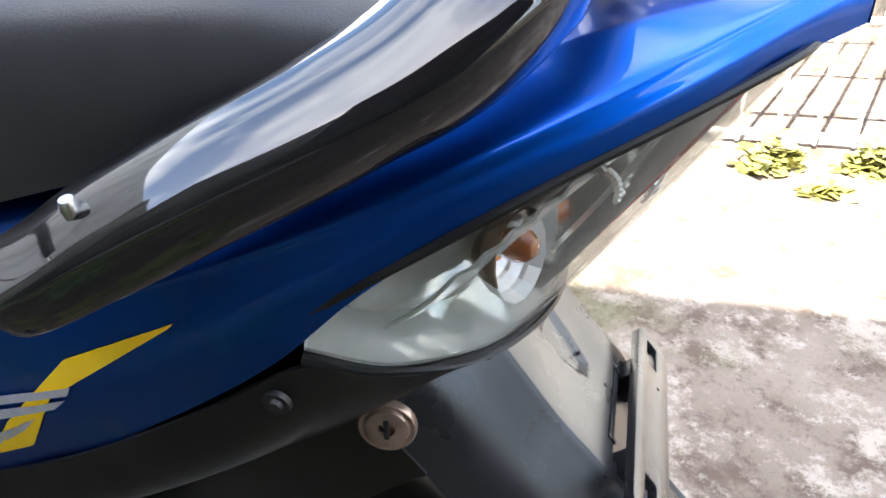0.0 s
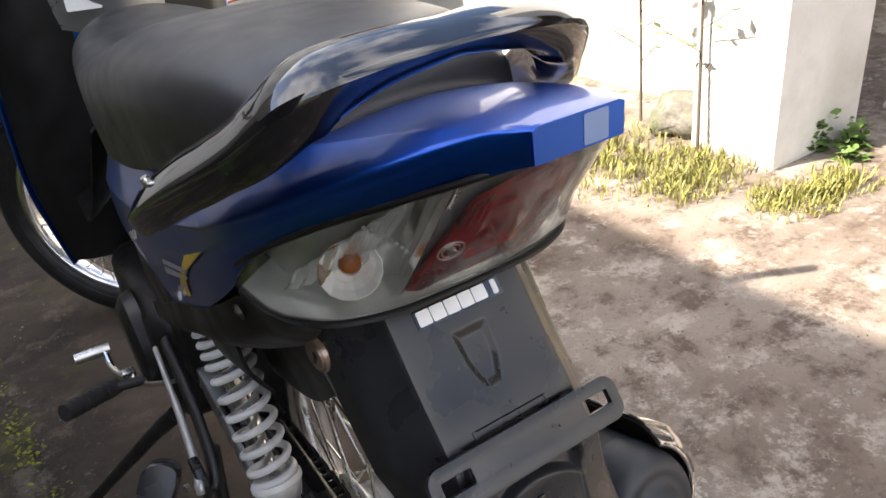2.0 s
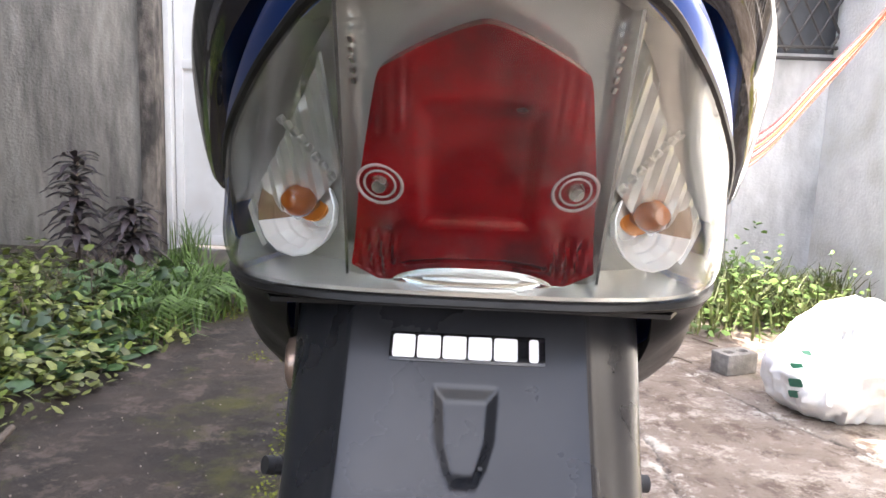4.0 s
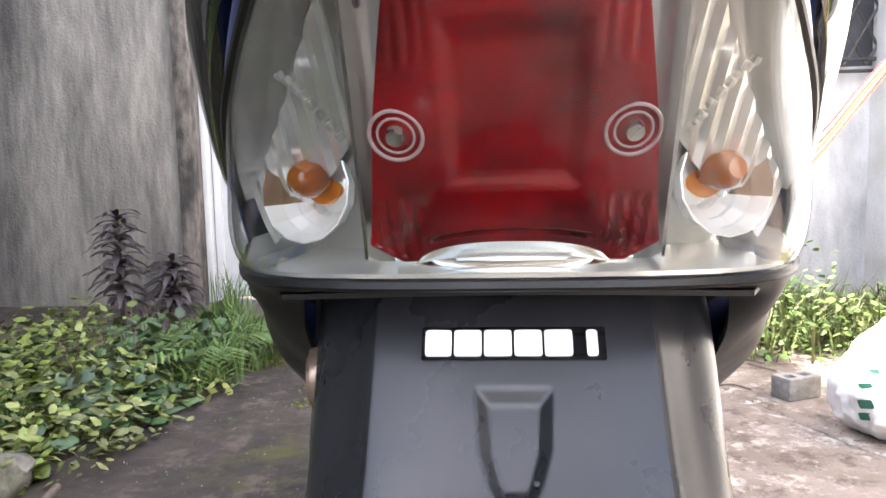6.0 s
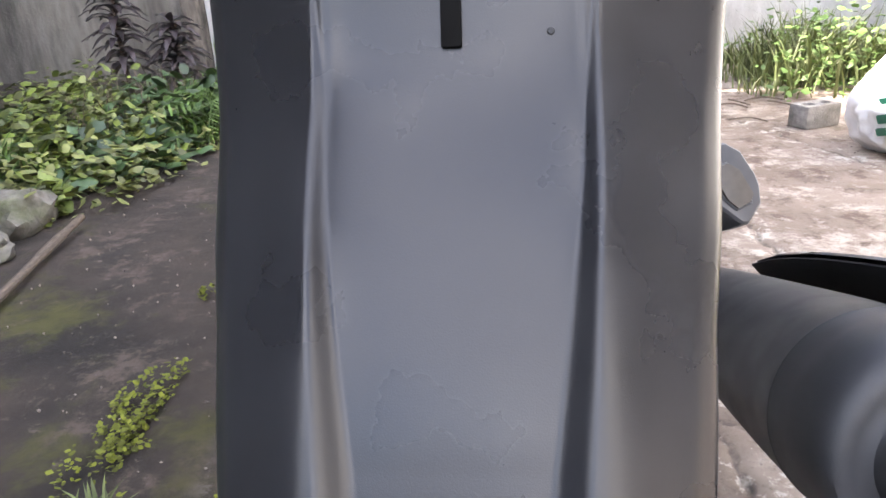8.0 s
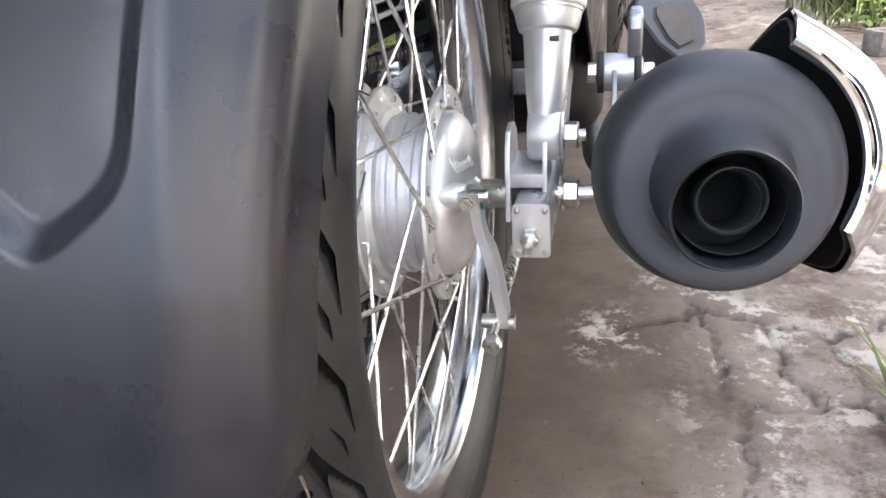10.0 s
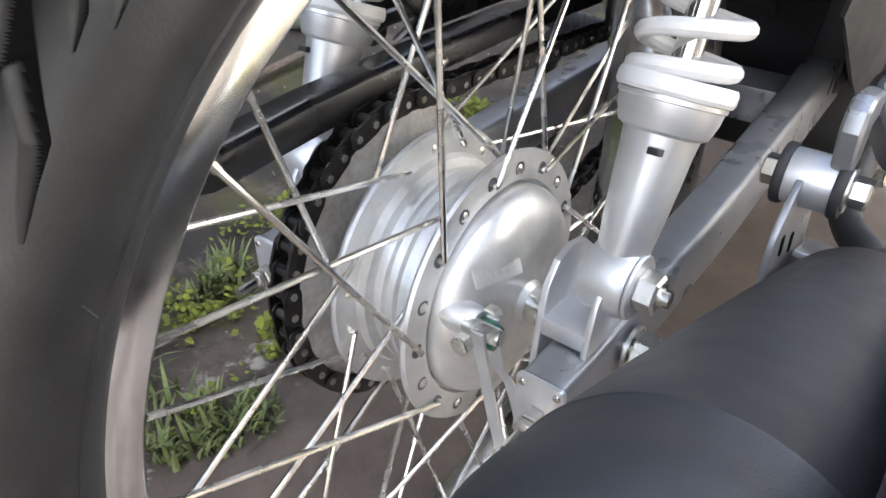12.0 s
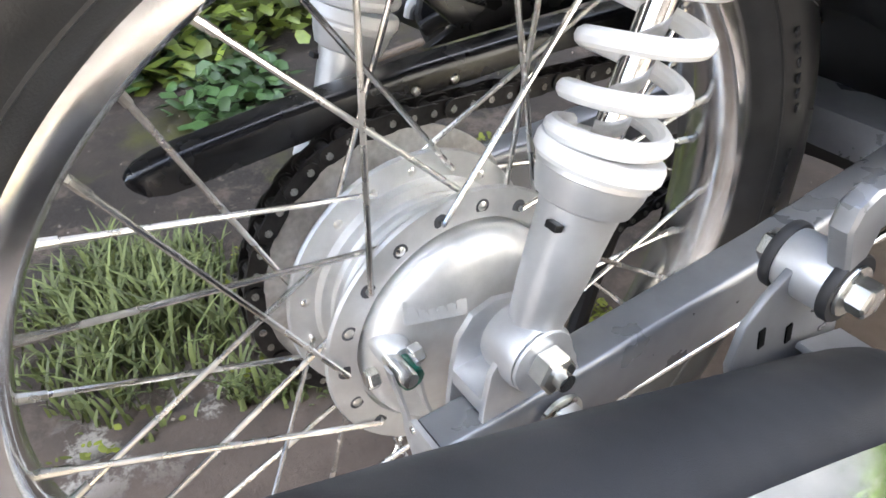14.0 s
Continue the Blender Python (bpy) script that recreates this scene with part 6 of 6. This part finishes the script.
part("exhaust_pipe", tube([(.182, .29, .190), (.165, .38, .165), (.12, .50, .15), (.10, .75, .16), (.06, .90, .22), (.02, .93, .30)], .0155, 14, None, 50), M_MUFFLER, bike, "black exhaust pipe")
part("centre_stand", tube([(-.115, .30, .26), (-.135, .27, .12), (-.145, .25, .012), (-.145, .22, .010)], .010, 10, None, 24), M_DARK, bike, "black centre stand leg")
part("centre_cover", sheet([[(-.11, .50, .66), (0, .50, .74), (.11, .50, .66)], [(-.13, .60, .54), (0, .60, .62), (.13, .60, .54)], [(-.14, .70, .47), (0, .70, .56), (.14, .70, .47)], [(-.14, .80, .50), (0, .78, .60), (.14, .80, .50)]], 20, 16, 0.004), M_SKIRT, bike, "black step-through cover")
# ---- front: leg shields, fork, wheel turned to the left ----
for s in (-1, 1):
    part("leg_shield", sheet([[(s * .06, .70, .84), (s * .13, .72, .84), (s * .178, .75, .82)], [(s * .07, .72, .70), (s * .15, .74, .70), (s * .186, .78, .69)], [(s * .08, .74, .54), (s * .16, .77, .54), (s * .196, .80, .53)], [(s * .08, .78, .36), (s * .14, .80, .36), (s * .178, .82, .36)]], 30, 16, 0.004), M_DARK, bike, "black inner leg shield")
    part("shield_edge", tube([(s * .180, .755, .825), (s * .189, .785, .69), (s * .199, .805, .53), (s * .190, .815, .44), (s * .176, .825, .355)], .008, 10, None, 30, .5), M_BLUE, bike, "blue leg shield edge")
    part("handlebar_grip", tube([(s * .08, .70, .98), (s * .20, .64, 1.0), (s * .33, .57, .985)], .015, 12, None, 20), M_RUBBER_OLD, bike, "black handlebar grip")
part("steering_cover", sheet([[(-.10, .72, 1.0), (0, .66, 1.02), (.10, .72, 1.0)], [(-.09, .70, .90), (0, .63, .90), (.09, .70, .90)], [(-.08, .72, .76), (0, .67, .74), (.08, .72, .76)]], 20, 20, 0.004), M_SWING, bike, "grey steering cover")
part("caution_label", prism(rounded(.05, .03, .003), .001, basis((-.045, .672, .80), (1, -.45, 0), (0, .2, 1))), M_WHITE, bike, "white caution label")
part("front_apron", sheet([[(-.09, .88, .98), (0, .93, 1.0), (.09, .88, .98)], [(-.12, .90, .80), (0, .97, .80), (.12, .90, .80)], [(-.08, .94, .60), (0, 1.0, .60), (.08, .94, .60)]], 20, 20, 0.004), M_BLUE, bike, "blue front apron")
front = build_wheel(AXLE, "front_wheel", "chrome spoked front wheel turned to the left", False)
front.matrix_basis = Matrix.Translation((-.055, 1.215, 0)) @ Matrix.Translation(AXLE) @ Matrix.Rotation(radians(46), 4, "Z") @ Matrix.Translation(-AXLE)
fc = Vector((-.055, 1.215, .2925))
turned = Matrix.Rotation(radians(46), 3, "Z")
for s in (-1, 1):
    a = fc + turned @ Vector((s * .075, 0, 0))
    b = Vector((s * .06, .93, .86))
    part("fork_leg", rod(a, b, .017, 16), M_ALU, bike, "silver fork leg")
fm = [[fc + turned @ Vector((x, .325 * -math.cos(radians(a)), .325 * math.sin(radians(a)) - (abs(x) > .04) * .03)) for x in (-.062, -.05, 0, .05, .062)] for a in (20, 50, 80, 110, 140, 165)]
part("front_fender", sheet(fm, 40, 20, 0.003), M_BLUE, bike, "blue front fender")

# ---- plants ----
def leaf_field(name, spots, mat, label, category, seed, size=(.02, .045), shape="oval", lean=0.7):
    """Many small leaves or blades: spots are (x, y, z, height of clump)."""
    rnd = np.random.RandomState(seed)
    verts, faces = [], []
    for x, y, z, up in spots:
        a = rnd.uniform(0, 2 * math.pi)
        L = rnd.uniform(*size)
        d = np.array([math.cos(a), math.sin(a), 0])
        side = np.array([-math.sin(a), math.cos(a), 0])
        k = len(verts)
        if shape == "oval":
            tilt = rnd.uniform(-0.2, 0.9)
            h = z + up * (0.06 + 0.94 * rnd.uniform(0, 1) ** 1.5)
            base = np.array([x, y, h])
            t = d * math.cos(tilt) + np.array([0, 0, math.sin(tilt)])
            roll = rnd.uniform(-.5, .5)
            s = side * math.cos(roll) + np.array([0, 0, math.sin(roll)])
            fold = np.array([0, 0, -.12 * L])
            w = L * rnd.uniform(.26, .40)
            pts = [base, base + t * L * .35 + s * w + fold, base + t * L * .75 + s * w * .75 + fold, base + t * L + fold * 1.6, base + t * L * .75 - s * w * .75 + fold, base + t * L * .35 - s * w + fold, base + t * L * .5]
            verts += pts
            faces += [(k, k + 1, k + 6), (k + 1, k + 2, k + 6), (k + 2, k + 3, k + 6), (k + 3, k + 4, k + 6), (k + 4, k + 5, k + 6), (k + 5, k, k + 6)]
        else:
            base = np.array([x, y, z])
            H = up * rnd.uniform(.5, 1.1)
            w = L * .06 + .0012
            out = H * rnd.uniform(.15, lean)
            q = [base + d * out * u ** 1.8 + np.array([0, 0, H * (u - .18 * u * u)]) for u in (0, .4, .75, 1)]
            verts += [q[0] - side * w, q[0] + side * w, q[1] - side * w, q[1] + side * w, q[2] - side * w * .7, q[2] + side * w * .7, q[3]]
            faces += [(k, k + 1, k + 3, k + 2), (k + 2, k + 3, k + 5, k + 4), (k + 4, k + 5, k + 6)]
    ob = mesh_object(name, verts, faces, mat, 60)
    return tagged(ob, label, category, kind="stuff")


prs = np.random.RandomState(11)


def scatter(n, cx, cy, rx, ry, z=0.0, up=0.1, edge=0.6, turn=0.0):
    """Spots in a soft-edged oval, clumped."""
    out = []
    hubs = [(prs.normal(0, .45), prs.normal(0, .45), prs.uniform(.35, 1.25)) for _ in range(max(3, n // 45))]
    ct, st = math.cos(radians(turn)), math.sin(radians(turn))
    while len(out) < n:
        h = hubs[prs.randint(len(hubs))]
        u, v = h[0] + prs.normal(0, .16), h[1] + prs.normal(0, .16)
        r = math.hypot(u, v)
        if r > 1:
            continue
        a, b = u * rx, v * ry
        out.append((cx + a * ct - b * st, cy + a * st + b * ct, z, up * h[2] * (1 - edge * r * r)))
    return out


def along(n, a, b, wide, up):
    out = []
    for _ in range(n):
        t = prs.uniform(0, 1)
        gate = math.sin(t * 23) + math.sin(t * 57 + 1) + prs.uniform(-1, 1)
        if gate < -0.3:
            continue
        out.append((a[0] + (b[0] - a[0]) * t + prs.normal(0, wide), a[1] + (b[1] - a[1]) * t + prs.normal(0, wide), 0, up))
    return out


left_bed = scatter(2600, -1.58, 1.78, .50, .72, 0, .22, .75) + scatter(900, -1.75, 2.45, .62, .6, 0, .20, .7) + scatter(420, -1.22, 1.45, .22, .40, 0, .14, .7)
leaf_field("weed_bed", left_bed, M_LEAF, "tangled bed of bright broadleaf weeds along the wall", "weeds", 1, (.016, .062))
leaf_field("weed_undergrowth", scatter(1500, -1.6, 1.9, .6, .9, 0, .16, .6) + scatter(600, -1.35, 2.25, .35, .5, 0, .2, .5), M_LEAF_DARK, "darker broad creeping leaves among the weeds", "weeds", 2, (.03, .085))
leaf_field("yellowing_weeds", scatter(760, -1.42, 1.75, .5, .8, 0, .26, .6) + scatter(260, -1.3, 1.3, .35, .4, 0, .2, .5), M_LEAF_PALE, "yellowing leaves and shoots among the weeds", "weeds", 13, (.015, .05))
leaf_field("dry_stalks", scatter(260, -1.5, 1.9, .55, .9, 0, .30, .4), M_WOOD, "thin dry brown stalks among the weeds", "weeds", 14, (.004, .012), "blade", .5)
leaf_field("grass_left", scatter(700, -1.12, 2.25, .28, .45, 0, .24, .5) + scatter(300, -1.5, 2.9, .6, .3, 0, .12, .4) + scatter(600, -1.75, 1.4, .5, .4, 0, .2, .4), M_GRASS_GREEN, "arching green grass blades beside the weeds", "grass", 3, (.03, .07), "blade", .95)
moss_spots = scatter(900, -.85, 2.55, .42, .28, 0, .025, .5) + scatter(3000, -.62, 2.38, .42, .20, 0, .020, .4) + along(500, (-.50, 3.2), (-.47, 1.6), .025, .025) + along(700, (-.47, 1.6), (-.33, .44), .014, .022) + along(260, (-.33, .44), (-.29, -.3), .012, .02)
moss_spots += scatter(360, -.53, .74, .06, .05, 0, .035, .4) + scatter(520, -.52, .33, .05, .17, 0, .045, .4) + scatter(420, -.46, .06, .09, .10, 0, .05, .4) + scatter(240, -.62, 1.95, .2, .22, 0, .02, .4)
moss_spots += scatter(260, -.22, .28, .10, .05, 0, .03, .4) + scatter(300, -.30, .12, .06, .06, 0, .05, .4)
leaf_field("moss_and_small_weeds", moss_spots, M_MOSS, "low moss and tiny weeds in the concrete joints", "moss", 4, (.005, .013))
tufts = scatter(1100, -.45, -.12, .19, .14, 0, .080, .5) + scatter(300, -.30, -.02, .08, .07, 0, .05, .5) + scatter(160, -.46, .12, .06, .08, 0, .05, .4) + scatter(90, .42, .12, .03, .06, 0, .12, .4)
leaf_field("shade_weeds", scatter(420, -.98, .15, .26, .14, 0, .13, .5) + scatter(260, -1.25, .05, .30, .18, 0, .2, .5), M_LEAF_DARK, "broad green leaves of a creeper beside the slab", "weeds", 15, (.018, .045))
leaf_field("pale_tuft", scatter(500, -.47, -.14, .19, .14, 0, .085, .5), M_GRASS_DULL, "pale dry grass among the green tufts", "grass", 16, (.004, .016), "blade", .95)
leaf_field("joint_grass", tufts, M_GRASS_DULL, "small green grass tufts growing from the slab joint", "grass", 5, (.006, .022), "blade", .95)
leaf_field("wall_weeds", scatter(1300, -1.38, .25, .32, .50, 0, .16, .6), M_LEAF, "broadleaf weeds along the house side", "weeds", 6, (.03, .07))
sun_grass = scatter(1700, 1.42, .84, .34, .20, 0, .060, .4, -12) + scatter(1200, 1.62, .50, .28, .13, 0, .055, .4) + scatter(4200, 1.52, 1.9, .28, 1.0, 0, .12, .5) + scatter(1300, 1.36, 1.2, .16, .28, 0, .09, .5)
leaf_field("sunlit_grass", sun_grass, M_GRASS, "yellow-green grass along the sunlit wall", "grass", 7, (.004, .022), "blade", .9)
back_grass = scatter(1500, 1.25, 2.75, .48, .6, 0, .30, .5) + scatter(600, 1.75, 2.9, .3, .5, 0, .22, .5) + scatter(220, .95, 3.15, .35, .25, 0, .12, .5)
leaf_field("back_grass", back_grass, M_GRASS_DULL, "mixed green grass and weeds before the back wall", "grass", 8, (.02, .05), "blade", .9)
leaf_field("back_weeds", scatter(1100, 1.30, 2.6, .5, .6, 0, .36, .5) + scatter(260, 1.9, .62, .12, .10, 0, .14, .5), M_GRASS_GREEN, "leafy weeds among the grass by the back wall", "weeds", 9, (.02, .045))
leaf_field("gate_weeds", scatter(150, 1.98, -.70, .10, .12, 0, .10, .4) + scatter(130, 2.02, -.98, .10, .10, 0, .10, .4) + scatter(90, 1.84, -.80, .07, .07, 0, .05, .4), M_GRASS, "yellow-green leafy weeds by the gate", "weeds", 10, (.03, .065))
leaf_field("door_weeds", scatter(300, -.72, 3.35, .22, .16, 0, .25, .5) + scatter(200, -1.45, 3.3, .3, .2, 0, .3, .5), M_GRASS_GREEN, "thin weeds by the door sill", "weeds", 12, (.02, .05), "blade", .8)


def build_cordyline(x, y, high, seed):
    rnd = random.Random(seed)
    c = thing("leafy_shrub", "dark purple-leaved upright shrub before the streaked wall", "shrub", "dark shrubs by the wall", at=(x, y, 0))
    part("stem", tube([(0, 0, 0), (rnd.uniform(-.01, .01), 0, high * .5), (rnd.uniform(-.02, .02), 0, high * .9)], [.012, .010, .008, .006], 8, None, 12), M_WOOD, c)
    bm = bmesh.new()
    for k in range(80):
        u = .25 + .75 * k / 79
        a = k * 2.4
        L = (.19 - .07 * u) * rnd.uniform(.8, 1.15)
        d = Vector((math.cos(a), math.sin(a), 0))
        s = Vector((-math.sin(a), math.cos(a), 0))
        rise = rnd.uniform(.1, .7) + .3 * u
        p0 = Vector((0, 0, high * .92 * u))
        prev = None
        for i in range(5):
            v = i / 4
            p = p0 + d * L * v + Vector((0, 0, L * (rise * v - .75 * v * v)))
            w = .020 * math.sin(math.pi * min(.97, .15 + .83 * v)) + .001
            pair = (bm.verts.new(p - s * w), bm.verts.new(p + Vector((0, 0, -.004))), bm.verts.new(p + s * w))
            if prev:
                bm.faces.new((prev[0], prev[1], pair[1], pair[0]))
                bm.faces.new((prev[1], prev[2], pair[2], pair[1]))
            prev = pair
    part("foliage", bm, M_CORDY, c, "dark purple strap leaves", 60)


build_cordyline(-1.86, 2.95, .62, 1)
build_cordyline(-1.58, 2.92, .38, 2)


def build_fern(x, y, seed, high=.34):
    rnd = random.Random(seed)
    f = thing("fern", "bright green arching fern fronds at the edge of the weeds", "fern", "ferns in the weed bed", at=(x, y, 0))
    for k in range(9):
        a = rnd.uniform(0, 6.28)
        d, s = Vector((math.cos(a), math.sin(a), 0)), Vector((-math.sin(a), math.cos(a), 0))
        L = rnd.uniform(.24, .42)
        bm = bmesh.new()
        spine = [d * L * u + Vector((0, 0, high * (1.5 * u - 1.35 * u * u))) for u in [i / 16 for i in range(17)]]
        tube(spine, .0016, 5, bm)
        for i in range(3, 17):
            w = .085 * math.sin(math.pi * (i / 18)) + .01
            for sg in (-1, 1):
                p = spine[i]
                q = p + s * sg * w + d * w * .5 + Vector((0, 0, -w * .3))
                o = d * .0045
                bm.faces.new([bm.verts.new(v) for v in (p - o, p + o, (p + q) / 2 + o * 1.3, q, (p + q) / 2 - o * 1.3)])
        part("frond", bm, M_GRASS_GREEN, f, "", 60)


build_fern(-1.05, 2.15, 1)
build_fern(-1.18, 2.5, 2, .3)
build_fern(-.86, 2.9, 3, .24)


def build_sapling(x, y, seed, high):
    rnd = random.Random(seed)
    t = thing("sapling", "thin leggy sapling with a few leaves against the white wall", "sapling", "saplings by the white wall", at=(x, y, 0))
    bm = bmesh.new()
    tube([(0, 0, 0), (.01, .02, high * .5), (-.02, .01, high)], [.006, .005, .003], 6, bm, 10)
    lv = bmesh.new()
    for k in range(9):
        z = high * (.3 + .08 * k)
        a = k * 2.2
        e = Vector((math.cos(a) * .12, math.sin(a) * .12, z + .07))
        part("branch", tube([(0, .01, z), e], .0018, 5), M_WOOD, t)
        for j in range(4):
            p = Vector((0, .01, z)).lerp(e, .4 + .2 * j)
            d = Vector((rnd.uniform(-1, 1), rnd.uniform(-1, 1), rnd.uniform(-.5, .3))).normalized()
            s = d.cross(Vector((0, 0, 1))).normalized() * .012
            lv.faces.new([lv.verts.new(v) for v in (p, p + d * .02 + s, p + d * .045, p + d * .02 - s)])
    part("stem", bm, M_WOOD, t)
    part("leaves", lv, M_LEAF, t, "", 60)


build_sapling(1.60, .90, 5, .85)
build_sapling(1.72, 1.25, 6, .7)


# ---- loose things on the ground ----
def build_sack(at, label, size=1.0, print_on=True):
    s = thing("plastic_sack", label, "sack", at=at)
    rows = []
    for i in range(61):
        v = i / 60
        z = .335 * size * v
        r = .205 * size * math.sin(math.pi * min(1, .16 + .74 * v)) ** .7 * (1 - .35 * v ** 3)
        if v > .9:
            r *= 1 - (v - .9) * 5.5
        row = []
        for k in range(96):
            a = 2 * math.pi * k / 96
            n = noise.noise(Vector((math.cos(a) * 1.6, math.sin(a) * 1.6, z * 7))) * .055 - abs(noise.noise(Vector((math.cos(a) * 3.2 + 4, math.sin(a) * 3.2, z * 9 - a)))) * .050 - abs(noise.noise(Vector((math.cos(a) * 7, math.sin(a) * 7 + 2, z * 24)))) * .018
            row.append(Vector(((r * 1.15 + n) * math.cos(a) + .03 * v, (r * .95 + n) * math.sin(a), max(0.002, z + .03 * noise.noise(Vector((math.cos(a) * 2, math.sin(a) * 2, 5))) * v))))
        rows.append(row)
    part("bag", loft(rows), M_SACK, s, "", 50)
    for k, (a, z, high) in enumerate(((207, .185, .030), (209, .150, .034), (212, .112, .030), (215, .078, .026)) if print_on else ()):
        base = rows[int(round(z / .335 * 60))][int(round(a / 3.75)) % 96]
        d = Vector((base.x, base.y, 0)).normalized()
        part("print_bar", prism(rounded(.040, high * .8, .004, 2), .003, basis(base + d * .003, (-d.y, d.x, .25), (.25 * d.x, .25 * d.y, 1))), M_GREEN, s, "green print bar")


build_sack((1.12, 1.58, 0), "stuffed white woven plastic sack with green print, slumped on the concrete")
build_sack((1.46, 1.62, 0), "small stuffed white woven sack, plain, beside the printed one", .8, False)


def build_hollow_block():
    b = thing("concrete_block", "grey weathered hollow concrete block lying in the grass", "block", at=(.93, 1.90, .036))
    b.rotation_euler = (0, 0, radians(24))
    holes2 = [[(x + cx, y) for x, y in rounded(.034, .032, .008, 3)] for cx in (-.03, .03)]
    m = basis((0, 0, -.035), (1, 0, 0), (0, 1, 0))
    part("block_body", plate_with_slots(rounded(.130, .08, .006, 2), holes2, .07, m, .004), M_BRICK, b)


build_hollow_block()
stick = part("stick", tube([(-.93, .42, .014), (-.965, .66, .016), (-1.02, .92, .018), (-1.05, 1.12, .026)], [.008, .0095, .009, .011, .009], 9, None, 26), M_WOOD)
tagged(stick, "grey weathered wooden stick lying on the concrete", "stick")


def build_stone(x, y, r, seed):
    bm = bmesh.new()
    bmesh.ops.create_icosphere(bm, subdivisions=3, radius=r)
    for v in bm.verts:
        n = v.co.normalized()
        v.co = n * r * (1 + .35 * noise.noise(n * 1.7 + Vector((seed, 0, 0))) + .08 * noise.noise(n * 6 + Vector((seed, 3, 0))))
        v.co.z *= .62
    ob = part("stone", bm, M_STONE, None, "", 40)
    ob.location = (x, y, r * .40)
    tagged(ob, "mossy grey stone half buried in the weeds", "stone", "stones at the weed edge")


for k, (x, y, r) in enumerate(((-1.22, 1.12, .10), (-1.40, 1.02, .13), (-1.16, .92, .06), (-1.55, .80, .12), (1.75, 1.08, .12), (1.78, .98, .08), (1.55, 2.2, .09))):
    build_stone(x, y, r, k * 3.1)


def build_twig(k):
    rnd = random.Random(k)
    x, y = rnd.uniform(.75, 1.0), rnd.uniform(1.9, 2.4)
    a = rnd.uniform(0, 6.28)
    ob = part("twig", tube([(x, y, .006), (x + .06 * math.cos(a), y + .06 * math.sin(a), .012), (x + .12 * math.cos(a + .3), y + .12 * math.sin(a + .3), .006)], .003, 5, None, 8), M_WOOD)
    tagged(ob, "dry brown twig on the concrete", "twig", "twigs near the block")


for k in range(7):
    build_twig(k)

# bits of grit and pale chips on the slab
rs = np.random.RandomState(21)
gvs, gfs = [], []
for _ in range(800):
    x, y = rs.uniform(-1.0, 1.2), rs.uniform(-.3, 2.2)
    r = rs.uniform(.001, .0034)
    k = len(gvs)
    gvs += [(x + r * rs.uniform(.7, 1.3), y, .001), (x, y + r * rs.uniform(.7, 1.3), .001), (x - r * rs.uniform(.7, 1.3), y, .001), (x, y - r * rs.uniform(.7, 1.3), .001), (x + rs.uniform(-r, r) * .3, y, .001 + r * .8), (x, y, -.004)]
    gfs += [(k, k + 1, k + 4), (k + 1, k + 2, k + 4), (k + 2, k + 3, k + 4), (k + 3, k, k + 4), (k + 1, k, k + 5), (k + 2, k + 1, k + 5), (k + 3, k + 2, k + 5), (k, k + 3, k + 5)]
M_GRIT = material("pale_grit", (0.20, 0.17, 0.14), rough=.9, random_shade=.6)
tagged(mesh_object("grit", gvs, gfs, M_GRIT, 20), "pale grit and chips scattered on the concrete", "grit", kind="stuff")


# ---- hammock ----
def build_hammock():
    h = thing("hammock", "striped red and cream woven hammock hanging before the pale wall", "hammock", at=(0, 0, 0))
    line = [(2.02, 2.9, 1.55), (1.72, 2.6, 1.38), (1.45, 2.38, 1.14), (1.24, 2.24, .95), (1.06, 2.18, .76), (.86, 2.14, .655), (.6, 2.1, .60), (.35, 2.05, .62), (.1, 2.0, .70), (-.15, 1.95, .82), (-.4, 1.9, 1.0)]
    pts = catmull(line, 60)
    cols = [(.28, .03, .03), (.50, .36, .26), (.24, .03, .03), (.42, .18, .06), (.32, .05, .04), (.52, .42, .34), (.20, .03, .04), (.11, .14, .09), (.36, .07, .05), (.52, .42, .32), (.28, .03, .04), (.40, .16, .07)]
    for k, c in enumerate(cols):
        mat = material("hammock_yarn", c, rough=.85, grain=.25, grain_scale=120, bump=.5, bump_scale=500)
        off = (k - 5.5) / 5.5
        strand = []
        for i, p in enumerate(pts):
            u = i / 59
            spread = .085 * math.sin(math.pi * min(1, max(.06, u * 1.05))) ** .8
            sag = -.02 * (1 - off * off) * math.sin(math.pi * u)
            strand.append(p + Vector((.10 * off * spread, off * spread * .8, -off * spread * .75 + sag)))
        part("yarn_band", tube(strand, .0065, 6, None, 0, .45), mat, h)
    part("end_rope", tube([(2.02, 2.9, 1.55), (2.02, 3.1, 1.62), (2.0, 3.68, 1.72)], .007, 8, None, 10), M_WOOD, h, "tan end rope")
    part("end_rope", tube([(-.4, 1.9, 1.0), (-.62, 1.86, 1.2), (-3.2, 1.4, 2.3)], .007, 8, None, 10), M_WOOD, h, "tan end rope")


build_hammock()
